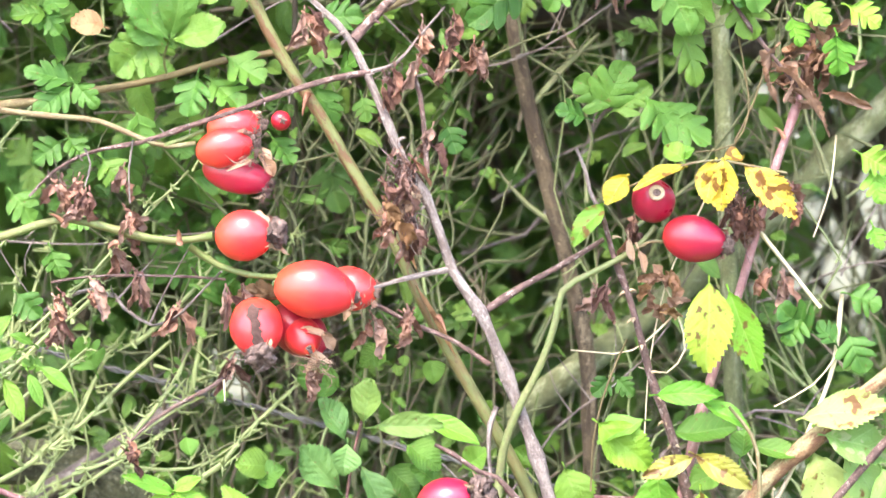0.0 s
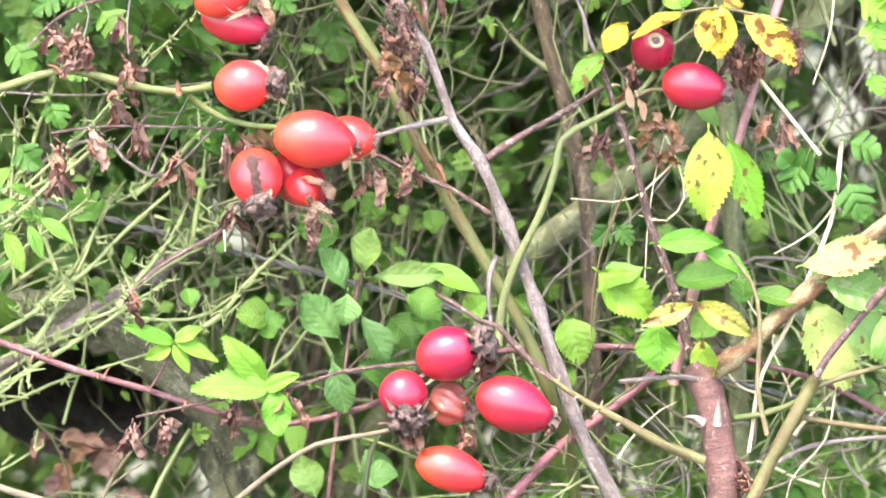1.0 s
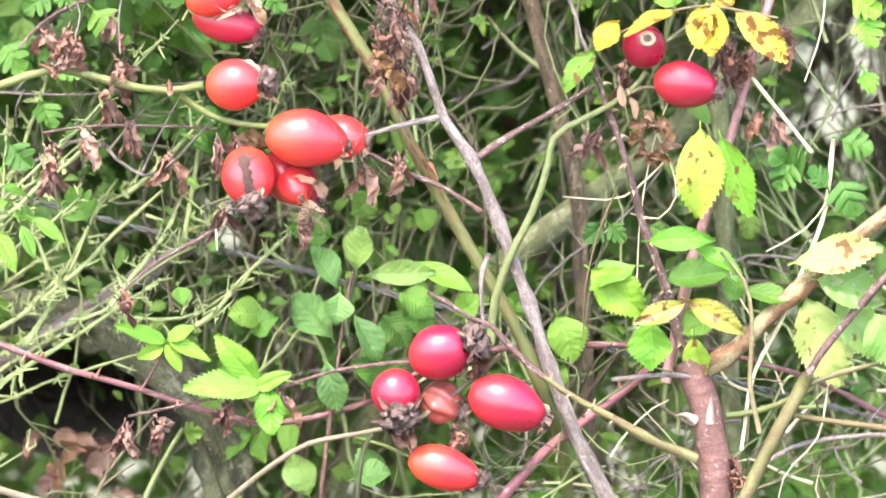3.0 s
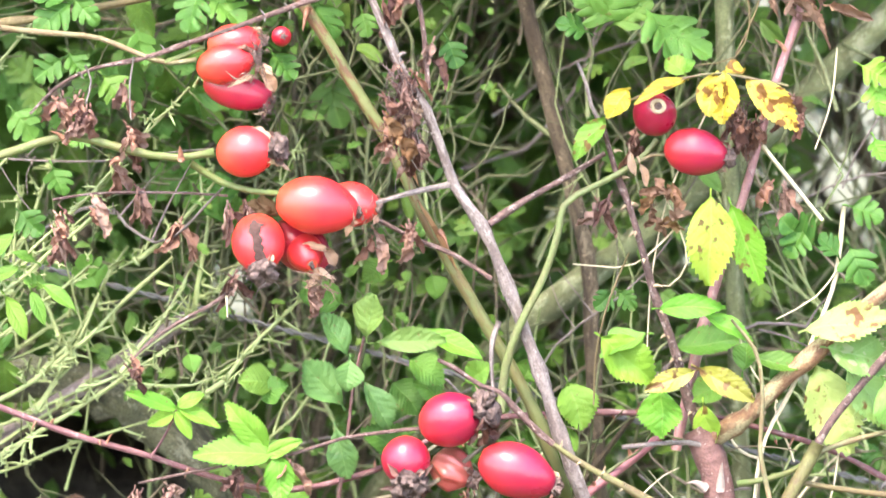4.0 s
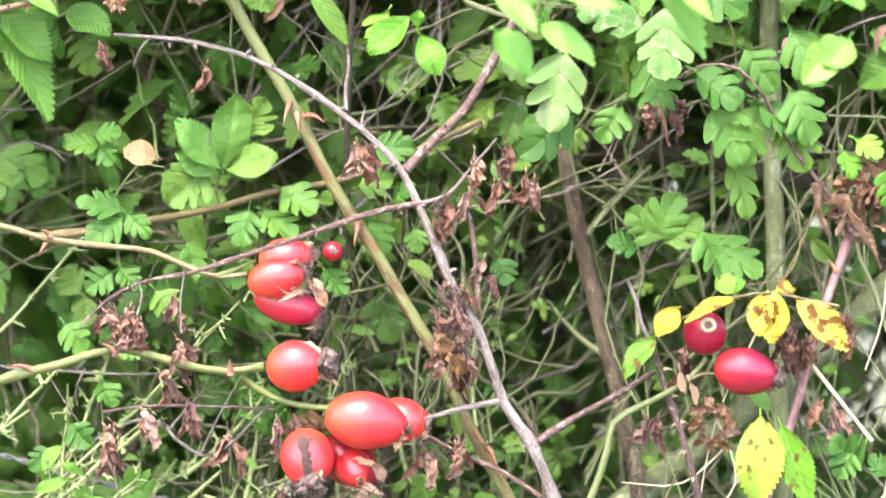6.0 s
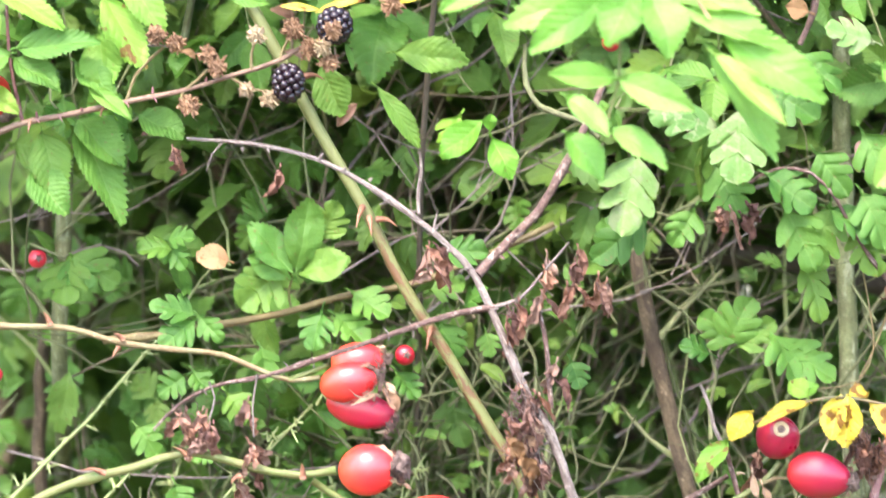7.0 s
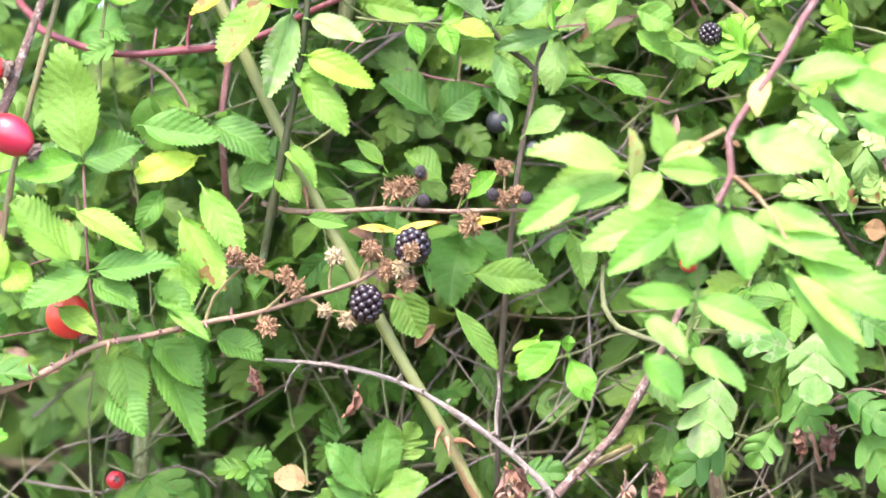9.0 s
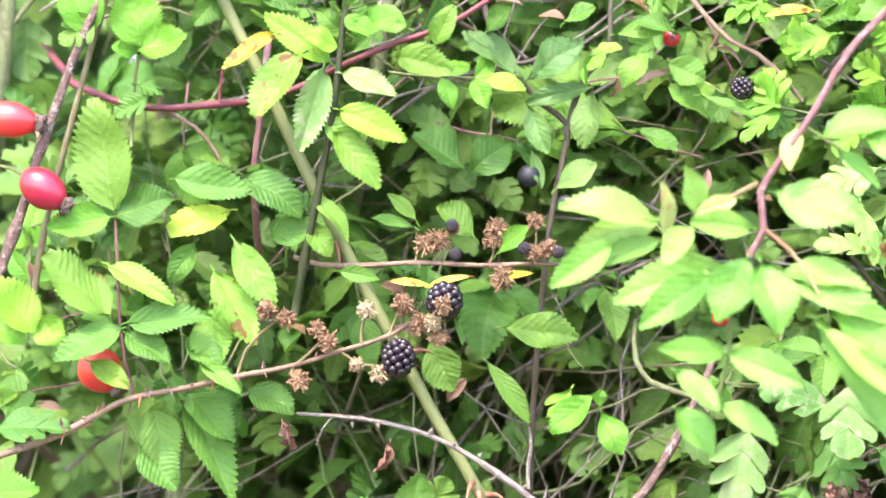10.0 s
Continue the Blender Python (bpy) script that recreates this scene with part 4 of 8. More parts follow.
hip(middle, (-5.91, -1.00, 123.42), (-3.10, -1.10, 122.97), 2.04, HIP_O, "large orange-red rose hip", seed=5, sepals=1, cap=0.45, long_sepal=0.5)
hip(middle, (-4.13, 0.10, 123.26), (-2.39, -0.80, 123.08), 1.6, HIP_O, "orange-red rose hip", seed=6, sepals=2, cap=0.35, long_sepal=0.4)
split_hip = hip(middle, (-6.77, -0.20, 122.63), (-6.41, -1.70, 121.08), 1.9, HIP_O, "orange-red rose hip split down to its calyx", seed=7, sepals=2, cap=1.15, long_sepal=0.6)
cleft(split_hip, (-6.77, -0.20, 122.63), (-6.41, -1.70, 121.08), 1.9, 3)
hip(middle, (-6.03, 0.60, 122.32), (-4.20, 0.10, 120.91), 1.75, HIP_C, "red rose hip", seed=8, sepals=2, cap=0.5)
hip(middle, (-5.26, 0.60, 121.88), (-4.71, -0.90, 121.09), 1.35, HIP_O, "red rose hip ringed by pale curled sepals", seed=9, sepals=0, cap=0.2)
for b, t, w, k in (((-5.18, -0.60, 121.66), (-4.38, -1.00, 120.73), 0.3, 1), ((-5.04, -0.70, 121.77), (-4.11, -1.00, 121.65), 0.35, 2), ((-4.27, -0.90, 121.68), (-3.84, -0.80, 121.03), 0.5, 3), ((-4.88, -0.70, 120.86), (-3.85, -0.60, 120.61), 0.4, 4), ((-4.38, -0.80, 120.77), (-4.89, -0.60, 120.25), 0.35, 5), ((-3.55, -1.50, 123.73), (-3.22, -1.50, 122.53), 0.3, 6), ((-3.26, -1.30, 122.71), (-3.50, -1.20, 122.10), 0.3, 7)):
    leaf(middle, "plain", b, t, w, PAPER, crumple=0.5, roll=0.9, seed=k, name="dried_sepal", label="pale curled sepal", stalk=0)
for b, t, w, k in (((-6.08, -0.40, 122.95), (-7.55, 0.20, 122.85), 0.7, 1), ((-5.88, -0.30, 122.80), (-7.31, 0.30, 123.20), 0.8, 2)):
    leaf(middle, "rose", b, t, w, TAN, crumple=0.4, roll=0.6, seed=k, name="dried_leaf", label="tan papery dried leaf", stalk=0)
wiry(middle, (-6.49, -1.60, 120.96), (0.7, 0.7), 20, DEAD, 65)
wiry(middle, (-2.71, -0.80, 122.97), (0.4, 0.8), 12, BROWN, 66)
wiry(middle, (-4.58, -0.80, 120.47), (1.2, 0.5), 18, BROWN, 67)
for p, size, k in (((-7.58, -0.50, 123.22), (0.4, 0.6), 3), ((-7.58, -0.60, 120.72), (0.4, 0.6), 4), ((-4.79, -0.40, 120.20), (0.3, 0.4), 3), ((-6.67, -0.80, 123.14), (0.9, 0.3), 3)):
    dried_cluster(middle, p, size, k, int(k * 23 + abs(p[0]) * 5))

# ---- rose spray with two hips and yellow leaves ----
spray = thing("rose_branch", (2.12, 0.00, 115.95), "slender rose branch with two red hips and yellowing leaves", "branch", "fruiting rose branches")
stem(spray, [(1.94, 0.20, 115.68), (2.13, 0.00, 117.33), (2.57, -0.30, 118.67), (3.49, -0.40, 120.56), (4.02, -0.40, 122.17), (4.22, -0.40, 123.09), (5.32, -0.30, 123.77), (6.34, 0.00, 124.27), (7.15, 0.30, 124.87), (7.56, 0.40, 125.36)], 0.16, 0.09, SHOOT_D, knots=3)
stem(spray, [(6.54, 0.00, 124.35), (7.35, 0.20, 124.81), (7.91, 0.20, 124.81)], 0.07, 0.06, SHOOT_O, "stalk")
hip(spray, (7.41, 1.10, 125.97), (7.54, -0.70, 126.59), 1.56, HIP_C, "round red rose hip with a pale ring", "ring", 0, 10)
hip(spray, (7.84, 0.00, 125.15), (9.98, -0.40, 124.74), 1.68, HIP_C, "egg-shaped red rose hip", seed=11, sepals=2, long_sepal=0.5)
stem(spray, [(5.65, 0.40, 125.87), (6.05, 0.30, 124.36), (6.55, 0.30, 123.05), (7.00, 0.30, 121.54), (7.37, 0.40, 120.12), (8.03, 0.50, 118.28), (8.52, 0.80, 116.62), (8.93, 1.00, 115.27), (9.34, 1.00, 114.31)], 0.09, 0.2, PURPLE, "twig", knots=14)
stem(spray, [(4.73, 0.30, 128.14), (5.04, 0.30, 127.38), (5.24, 0.30, 126.58), (5.65, 0.40, 125.77)], 0.06, 0.08, DEAD, "twig", knots=2)
stem(spray, [(12.15, -0.60, 127.29), (10.70, -0.80, 127.59), (9.70, -0.80, 127.75), (8.51, -0.80, 127.60), (7.23, -0.60, 127.10), (5.94, -0.20, 126.48)], 0.05, 0.045, SHOOT_O, "rib", "pale yellow leaf rib")
for b, t, w, mt in (((10.61, -0.70, 127.61), (12.50, -1.00, 125.80), 1.15, YELLOW), ((9.59, -0.80, 127.76), (9.16, -1.20, 126.35), 1.05, YELLOW), ((9.94, -0.80, 127.75), (9.67, -1.40, 126.08), 1.35, YELLOW), ((8.51, -0.80, 127.56), (6.66, -1.20, 126.96), 0.62, YELLOW), ((8.48, -0.70, 127.72), (7.85, -0.50, 128.31), 1.1, GREENSPOT), ((8.24, -0.60, 127.75), (8.85, -0.40, 128.22), 0.6, GREENSPOT), ((9.91, -0.70, 127.83), (10.63, -0.40, 127.97), 0.7, YELLOW), ((6.50, -0.40, 127.19), (5.76, -0.90, 126.27), 1.0, YELLOW)):
    leaf(spray, "rose", b, t, w, mt, (-0.2, -0.75, 0.6), stalk=0.1, label="yellow leaflet with brown spots" if mt == YELLOW else "")
leaf(spray, "rose", (5.70, -0.20, 126.19), (4.53, -0.60, 124.82), 0.95, GREENSPOT, (-0.2, -0.75, 0.6), label="spotted green leaflet with a brown edge")
for b, t, w, k in (((6.58, -0.20, 124.94), (6.74, -0.30, 124.14), 0.45, 1), ((6.94, -0.20, 124.53), (7.18, -0.30, 123.74), 0.42, 2)):
    leaf(spray, "plain", b, t, w, PAPER, roll=1.6, crumple=0.3, seed=k, name="dried_bud", label="shrivelled pinkish bud", stalk=0.3)
for i in range(9):
    a = i * 0.75
    q = Vector((7.77, 0.40, 122.92)) + Vector((math.cos(a) * 0.42, 0.1 * math.sin(a * 2), math.sin(a) * 0.55))
    leaf(spray, "rose", tuple(q), tuple(q + Vector((-math.sin(a) * 0.75, -0.2, math.cos(a) * 0.75))), 0.55, TAN if i % 3 == 0 else WITHER, (0.2, -0.8, 0.3), 0.5, 0.5, 0.7, 1.8, i, "dried_leaf")
for p, size, k in (((5.66, 0.40, 123.23), (0.5, 0.5), 4), ((6.85, 1.20, 125.45), (0.5, 0.5), 4), ((10.64, 0.60, 126.11), (0.9, 1.1), 9), ((11.94, 1.00, 123.45), (0.6, 0.6), 5)):
    dried_cluster(spray, p, size, k, int(k * 37 + abs(p[0]) * 5))
wiry(spray, (10.55, 0.50, 125.92), (1.0, 1.4), 26, PURPLE, 68)
for b, t, w, mt in (((9.42, -0.40, 123.41), (9.40, -1.00, 120.30), 1.75, SPOTTED), ((10.13, -0.40, 123.11), (11.15, -0.80, 120.28), 1.25, SPOTTED), ((7.14, -0.30, 118.47), (5.43, -0.50, 117.89), 1.1, GREEN), ((5.50, -0.30, 118.40), (7.43, -0.60, 116.81), 1.6, LIME), ((7.64, -0.50, 116.59), (7.62, -0.80, 114.81), 1.6, LIME), ((7.52, -0.80, 119.45), (9.77, -1.60, 119.62), 0.9, LIME), ((9.11, -1.00, 119.26), (10.86, -1.60, 118.51), 0.8, LIME), ((8.81, -1.00, 117.25), (7.08, -1.60, 116.63), 0.75, OLIVE), ((8.91, -1.00, 117.35), (10.87, -1.60, 116.31), 0.95, OLIVE), ((10.55, -0.40, 117.17), (10.77, -0.20, 118.16), 1.2, GREEN), ((8.22, 1.00, 117.83), (10.42, 0.60, 118.27), 1.3, GREEN), ((9.20, 0.40, 115.86), (9.49, 0.20, 114.46), 1.1, SPOTTED)):
    leaf(spray, "rose", b, t, w, mt, (-0.25, -0.75, 0.75) if mt == SPOTTED else (0.0, -0.8, 0.55))
stem(spray, [(10.07, -1.50, 119.11), (10.87, -1.60, 118.11), (11.17, -1.60, 116.11), (11.08, -1.50, 114.48), (11.45, -1.40, 112.65)], 0.06, 0.1, SHOOT_O, "rib")

# ---- peeling brown stem ----
brown = thing("rose_plant", (10.13, 2.00, 42.08), "stout red-brown rose plant forking into peeling orange bark", "plant")
stem(brown, [(8.98, 0.90, 114.90), (9.21, 0.80, 114.46), (9.49, 0.70, 113.86), (9.73, 0.70, 112.97), (9.90, 0.70, 111.64), (10.07, 0.80, 109.97), (10.19, 0.90, 108.09), (10.34, 1.20, 103.67), (10.13, 2.00, 42.08)], 0.56, 0.62, REDBARK, sides=14, step=0.008, rough=0.12, knots=6)
stem(brown, [(9.17, 0.80, 114.30), (9.89, 0.60, 114.81), (10.73, 0.40, 115.40), (11.88, 0.20, 116.60), (13.28, 0.00, 117.83), (14.66, -0.20, 119.15), (16.18, -0.60, 120.49), (17.97, -1.00, 122.32)], 0.34, 0.24, ORANGE, "fork", sides=10, knots=5)
stem(brown, [(9.37, 0.40, 114.35), (8.65, 0.20, 114.51), (7.44, 0.20, 114.47), (6.27, 0.20, 114.36)], 0.1, 0.08, DEAD, "twig", knots=3)
for a, b in (((9.79, 0.3, 112.77), (9.84, -0.1, 113.84)), ((10.19, 0.3, 109.52), (10.65, -0.1, 109.95)), ((9.83, 0.3, 108.33), (9.35, -0.1, 109.47)), ((9.26, 0.3, 112.85), (8.55, -0.1, 113.1))):
    thorn(brown, a, b, 0.2, PALETHORN)
dried_cluster(brown, (10.79, 0.40, 111.06), (0.7, 1.2), 9, 301)
dried_cluster(brown, (11.11, 0.60, 108.97), (0.6, 0.8), 5, 302)
stem(brown, [(9.28, 0.00, 111.53), (7.94, -0.40, 112.11), (6.32, -0.60, 113.06), (4.51, -0.60, 114.09), (3.41, -0.60, 114.91)], 0.16, 0.10, OLIVEBARK, "twig", knots=8)
stem(brown, [(3.81, -0.60, 114.60), (3.31, -0.60, 115.01), (2.41, -0.80, 115.95), (1.91, -0.80, 116.50), (1.31, -0.80, 116.70), (0.31, -0.80, 117.37), (-0.29, -0.80, 117.68)], 0.12, 0.07, PURPLE, "twig", knots=8)

# ---- lower bunch of hips ----
low = thing("rose_branch", (-1.72, -1.00, 112.86), "rose twig with five crimson hips, one shrivelled", "branch", "fruiting rose branches")
stem(low, [(-20.21, 0.00, 97.55), (-10.88, -0.20, 107.68), (-7.79, -0.60, 109.98), (-5.76, -0.80, 111.59), (-4.54, -0.90, 112.31), (-3.33, -1.00, 112.57), (-1.93, -0.80, 112.79), (-0.52, -0.60, 113.20), (0.90, -0.40, 114.18), (2.31, -0.60, 115.42)], 0.15, 0.08, DRAB, knots=4)
stem(low, [(-2.93, -1.00, 112.54), (-1.93, -0.90, 112.24), (-0.89, -0.80, 111.77)], 0.07, 0.06, SHOOT_G, "stalk")
hip(low, (-0.87, -0.60, 115.23), (1.22, -1.20, 115.87), 1.95, HIP_C, "crimson rose hip", seed=21, sepals=7, cap=1.45)
hip(low, (-1.56, -0.40, 114.72), (-1.31, -1.60, 113.45), 1.75, HIP_C, "crimson rose hip", seed=22, sepals=7, cap=1.4)
hip(low, (-0.51, 0.00, 113.93), (0.89, -0.30, 113.35), 1.4, WRINKLED, "shrivelled brownish red rose hip", seed=23, sepals=3, shrivel=0.16)
hip(low, (1.21, -1.00, 114.22), (3.79, -1.20, 113.19), 1.95, HIP_C, "crimson rose hip", seed=24, sepals=2, long_sepal=0.5)
hip(low, (-0.97, -0.80, 111.77), (1.48, -1.00, 110.98), 1.55, HIP_O, "orange-red rose hip", seed=25, sepals=3, long_sepal=0.6)
for p, size, k in (((-1.32, -1.20, 113.19), (0.8, 0.5), 5), ((1.20, -1.00, 115.58), (0.6, 0.6), 4), ((0.79, -0.40, 112.55), (0.5, 0.7), 4)):
    dried_cluster(low, p, size, k, int(k * 29 + abs(p[0]) * 5))

# ---- bramble canes low down ----
cane = thing("bramble_cane", (-25.98, 1.00, 120.05), "thin pink bramble cane with small prickles", "cane", "bramble canes")
stem(cane, [(-25.98, 1.00, 120.05), (-17.14, 1.00, 116.33), (-15.93, 1.00, 115.82), (-13.51, 1.00, 114.88), (-10.68, 1.00, 114.05), (-7.85, 1.20, 113.08), (-6.03, 1.30, 112.71), (-4.40, 1.30, 112.94), (-2.56, 1.50, 113.42), (0.30, 2.00, 114.88), (4.40, 2.20, 115.35), (7.06, 2.20, 115.33), (9.72, 2.20, 115.17), (11.55, 2.00, 114.72), (13.59, 2.00, 114.09), (16.67, 2.00, 112.48)], 0.12, 0.10, PINK, knots=14, rough=0.1)
for a, b in (((-14.71, 0.90, 115.35), (-14.86, 0.70, 115.03)), ((-12.19, 0.90, 114.52), (-11.96, 0.70, 114.91)), ((-9.26, 1.00, 113.59), (-9.41, 0.80, 113.25)), ((-6.83, 1.10, 112.90), (-6.58, 0.90, 113.30)), ((12.55, 1.80, 114.43), (12.37, 1.60, 114.09))):
    thorn(cane, a, b, 0.06)
cane2 = thing("bramble_cane", (0.26, 1.00, 107.60), "dark pink bramble cane leaning across", "cane", "bramble canes")
stem(cane2, [(0.26, 1.00, 107.60), (2.42, 1.20, 110.04), (3.96, 1.40, 111.65), (5.40, 1.60, 112.74), (6.63, 1.80, 113.64), (8.08, 2.20, 114.81), (9.33, 2.60, 116.41)], 0.2, 0.16, ROSECANE, knots=4)
cane3 = thing("bramble_cane", (8.49, 2.00, 115.04), "upright pink bramble cane", "cane", "bramble canes")
stem(cane3, [(8.29, 2.00, 114.01), (9.58, 1.80, 119.57), (10.17, 1.60, 121.42), (10.70, 1.50, 123.16), (11.45, 1.40, 125.91), (12.04, 1.40, 127.89), (12.56, 1.40, 129.35), (13.25, 1.60, 132.17)], 0.2, 0.14, PALEPINK, knots=6)
for a, b in (((12.19, 1.20, 128.45), (11.80, 1.00, 128.86)), ((11.33, 1.20, 126.02), (11.71, 0.90, 126.34))):
    thorn(cane3, a, b, 0.1)
for p, size, k in (((10.39, 0.80, 126.05), (0.5, 1.4), 7), ((12.42, 1.00, 126.34), (0.7, 1.0), 5)):
    dried_cluster(cane3, p, size, k, int(k * 31 + abs(p[0]) * 5))
rng = random.Random(51)
for i in range(20):
    b = Vector((12.88, 0.80, 130.78)) + Vector((rng.uniform(-1.1, 1.2), rng.uniform(-0.5, 0.4), rng.uniform(-0.9, 1.2)))
    d = Vector((rng.uniform(-1, 1), rng.uniform(-0.5, 0.3), rng.uniform(-1, 0.5))).normalized() * rng.uniform(0.9, 1.7)
    leaf(cane3, "bramble", tuple(b), tuple(b + d), rng.uniform(0.45, 0.8), WITHER, (rng.uniform(-0.9, 0.9), -0.6, 0.3), 0.9, 0.6, 0.55, 2.2, i, "dried_leaf")
prickles(spray, [(5.65, 0.40, 125.87), (6.55, 0.30, 123.05), (7.37, 0.40, 120.12), (8.52, 0.80, 116.62), (9.24, 1.00, 114.56)], 16, 0.3, 0.14, 1, PALEHEAD)
prickles(cane, [(-15.93, 1.00, 115.82), (-10.68, 1.00, 114.05), (-6.03, 1.30, 112.71), (-2.56, 1.50, 113.42), (4.40, 2.20, 115.35), (13.59, 2.00, 114.09)], 16, 0.25, 0.13, 2)
prickles(cane2, [(2.42, 1.20, 110.04), (5.40, 1.60, 112.74), (8.08, 2.20, 114.81)], 8, 0.28, 0.17, 3)
prickles(brown, [(9.28, 0.00, 111.53), (6.32, -0.60, 113.06), (3.31, -0.60, 115.01), (-0.25, -0.80, 117.68)], 10, 0.25, 0.1, 4, PALEHEAD)
prickles(dead, [(-13.41, 0.00, 136.78), (-8.79, 0.00, 136.03), (-4.77, 0.00, 133.50), (-2.66, -0.40, 130.72), (0.38, -0.50, 123.78), (2.57, 0.00, 119.25), (5.05, 0.60, 112.18)], 34, 0.2, 0.14, 5, DEAD)
prickles(dead, [(-3.16, -0.20, 131.99), (-1.08, 0.80, 134.18), (0.63, 1.80, 137.28)], 10, 0.22, 0.13, 6, PURPLE)
prickles(dead, [(-3.75, -0.60, 130.66), (-7.11, -1.20, 129.57), (-10.70, -1.00, 128.39), (-13.71, -0.80, 127.37)], 10, 0.3, 0.07, 7, DEAD)
stem(low, [(-2.52, -3.00, 104.65), (-2.70, -4.00, 108.88), (-2.80, -4.00, 110.48), (-2.55, -3.40, 112.48), (-2.29, -2.40, 112.82)], 0.17, 0.07, DARKSKIN, "shoot", knots=3)
stem(low, [(-18.80, 1.00, 111.42), (-15.56, 1.00, 110.36), (-13.11, 1.00, 109.50), (-11.22, 1.00, 108.36), (-8.90, 1.00, 106.37)], 0.15, 0.14, DRAB, "shoot", knots=4)


def leaves(parent, kind, material, rows, **kw):
    for b, t, w in rows:
        leaf(parent, kind, b, t, w, material, **kw)


# ---- bramble with the two blackberries ----
bramble = thing("bramble_cane", (-32.20, 0.00, 132.32), "brown bramble cane with two ripe blackberries and withered flowers", "cane", "bramble canes")
stem(bramble, [(-32.20, 0.00, 132.32), (-25.25, -0.40, 134.87), (-24.04, -0.40, 135.25), (-21.70, -0.50, 136.08), (-19.52, -0.60, 137.23), (-17.49, -0.60, 137.64), (-15.59, -0.60, 138.07), (-13.82, -0.60, 138.41), (-11.81, -0.50, 139.02), (-10.18, -0.40, 139.55), (-9.09, -0.20, 140.24)], 0.16, 0.08, BROWN, knots=9)
for a, b in (((-21.69, -0.60, 136.08), (-21.80, -0.80, 135.62)), ((-18.97, -0.70, 137.39), (-19.04, -0.90, 136.95)), ((-20.59, -0.60, 136.69), (-20.46, -0.80, 137.03)), ((-16.36, -0.70, 137.88), (-16.49, -0.90, 137.52))):
    thorn(bramble, a, b, 0.07)
prickles(bramble, [(-24.04, -0.40, 135.25), (-19.52, -0.60, 137.23), (-15.59, -0.60, 138.07), (-11.81, -0.50, 139.02)], 18, 0.24, 0.12, 8, PINK)
prickles(bramble, [(-13.72, 0.90, 142.39), (-9.23, 0.40, 142.17), (-5.01, 0.50, 142.14)], 12, 0.22, 0.08, 9, PINK)
blackberry(bramble, (-9.83, -1.00, 138.73), 0.58, 0.70, 1)
blackberry(bramble, (-8.22, -0.80, 140.76), 0.64, 0.68, 2)
for a, m_, b in (((-15.59, -0.60, 138.07), (-15.26, -0.70, 139.00), (-14.25, -0.80, 140.00)), ((-13.56, -0.60, 138.45), (-12.99, -0.70, 138.91), (-12.51, -0.80, 139.41)), ((-11.17, -0.50, 139.18), (-11.16, -0.60, 139.82), (-10.98, -0.70, 140.31)), ((-10.18, -0.40, 139.55), (-9.97, -0.50, 140.12), (-9.65, -0.60, 140.62)), ((-11.97, -0.50, 138.98), (-11.15, -0.70, 138.52), (-10.14, -0.80, 138.42)), ((-13.56, -0.60, 138.45), (-13.65, -0.70, 138.11), (-13.38, -0.80, 137.91)), ((-9.09, -0.20, 140.24), (-8.67, -0.40, 140.03), (-8.48, -0.60, 139.52))):
    stem(bramble, [a, m_, b], 0.06, 0.05, OCHRE, "stalk")
for i, (p, r) in enumerate((((-14.49, -0.90, 140.42), 0.30), ((-13.81, -0.90, 140.14), 0.30), ((-12.70, -0.90, 139.74), 0.30), ((-12.33, -1.00, 139.32), 0.32), ((-13.33, -0.90, 137.93), 0.34), ((-10.97, -0.80, 140.43), 0.30), ((-9.67, -0.80, 140.63), 0.34), ((-9.09, -0.80, 139.96), 0.34), ((-8.43, -0.80, 139.46), 0.32), ((-8.22, -1.50, 140.59), 0.30), ((-10.49, -0.90, 138.18), 0.30), ((-11.33, -0.90, 138.51), 0.24))):
    withered_head(bramble, p, r, 60 + i, i in (5, 10, 11))
withered_head(bramble, (-8.61, -1.10, 139.99), 0.28, 80, True)
leaves(bramble, "plain", YELLOW, (((-9.26, -0.60, 140.02), (-8.34, -1.10, 140.11), 0.4), ((-10.19, -0.30, 141.47), (-8.77, -0.60, 141.42), 0.3)), stalk=0)

twiggy = thing("bramble_cane", (-15.11, 0.60, 142.07), "brown bramble twig with withered flower heads", "cane", "bramble canes")
stem(twiggy, [(-13.72, 0.90, 142.39), (-12.78, 0.60, 142.11), (-11.26, 0.50, 142.07), (-9.23, 0.40, 142.17), (-7.02, 0.40, 142.07), (-5.01, 0.50, 142.14), (-3.21, 0.60, 142.09)], 0.1, 0.07, BROWN, knots=8)
for i, (p, r) in enumerate((((-8.98, 0.20, 142.82), 0.34), ((-8.52, 0.20, 142.97), 0.36), ((-7.96, 0.20, 143.37), 0.2), ((-6.45, 0.20, 143.37), 0.34), ((-6.57, 0.20, 142.97), 0.3), ((-5.05, 0.20, 143.63), 0.28), ((-6.20, 0.20, 141.62), 0.38), ((-5.10, 0.20, 142.51), 0.3), ((-4.60, 0.20, 142.67), 0.28), ((-3.36, 0.40, 141.76), 0.24))):
    withered_head(twiggy, p, r, 90 + i)
for i, p in enumerate(((-8.01, 0.00, 143.46), (-7.89, 0.00, 142.45), (-5.44, 0.00, 142.66), (-4.24, 0.00, 142.54))):
    blackberry(twiggy, p, 0.22, 0.24, 5 + i)
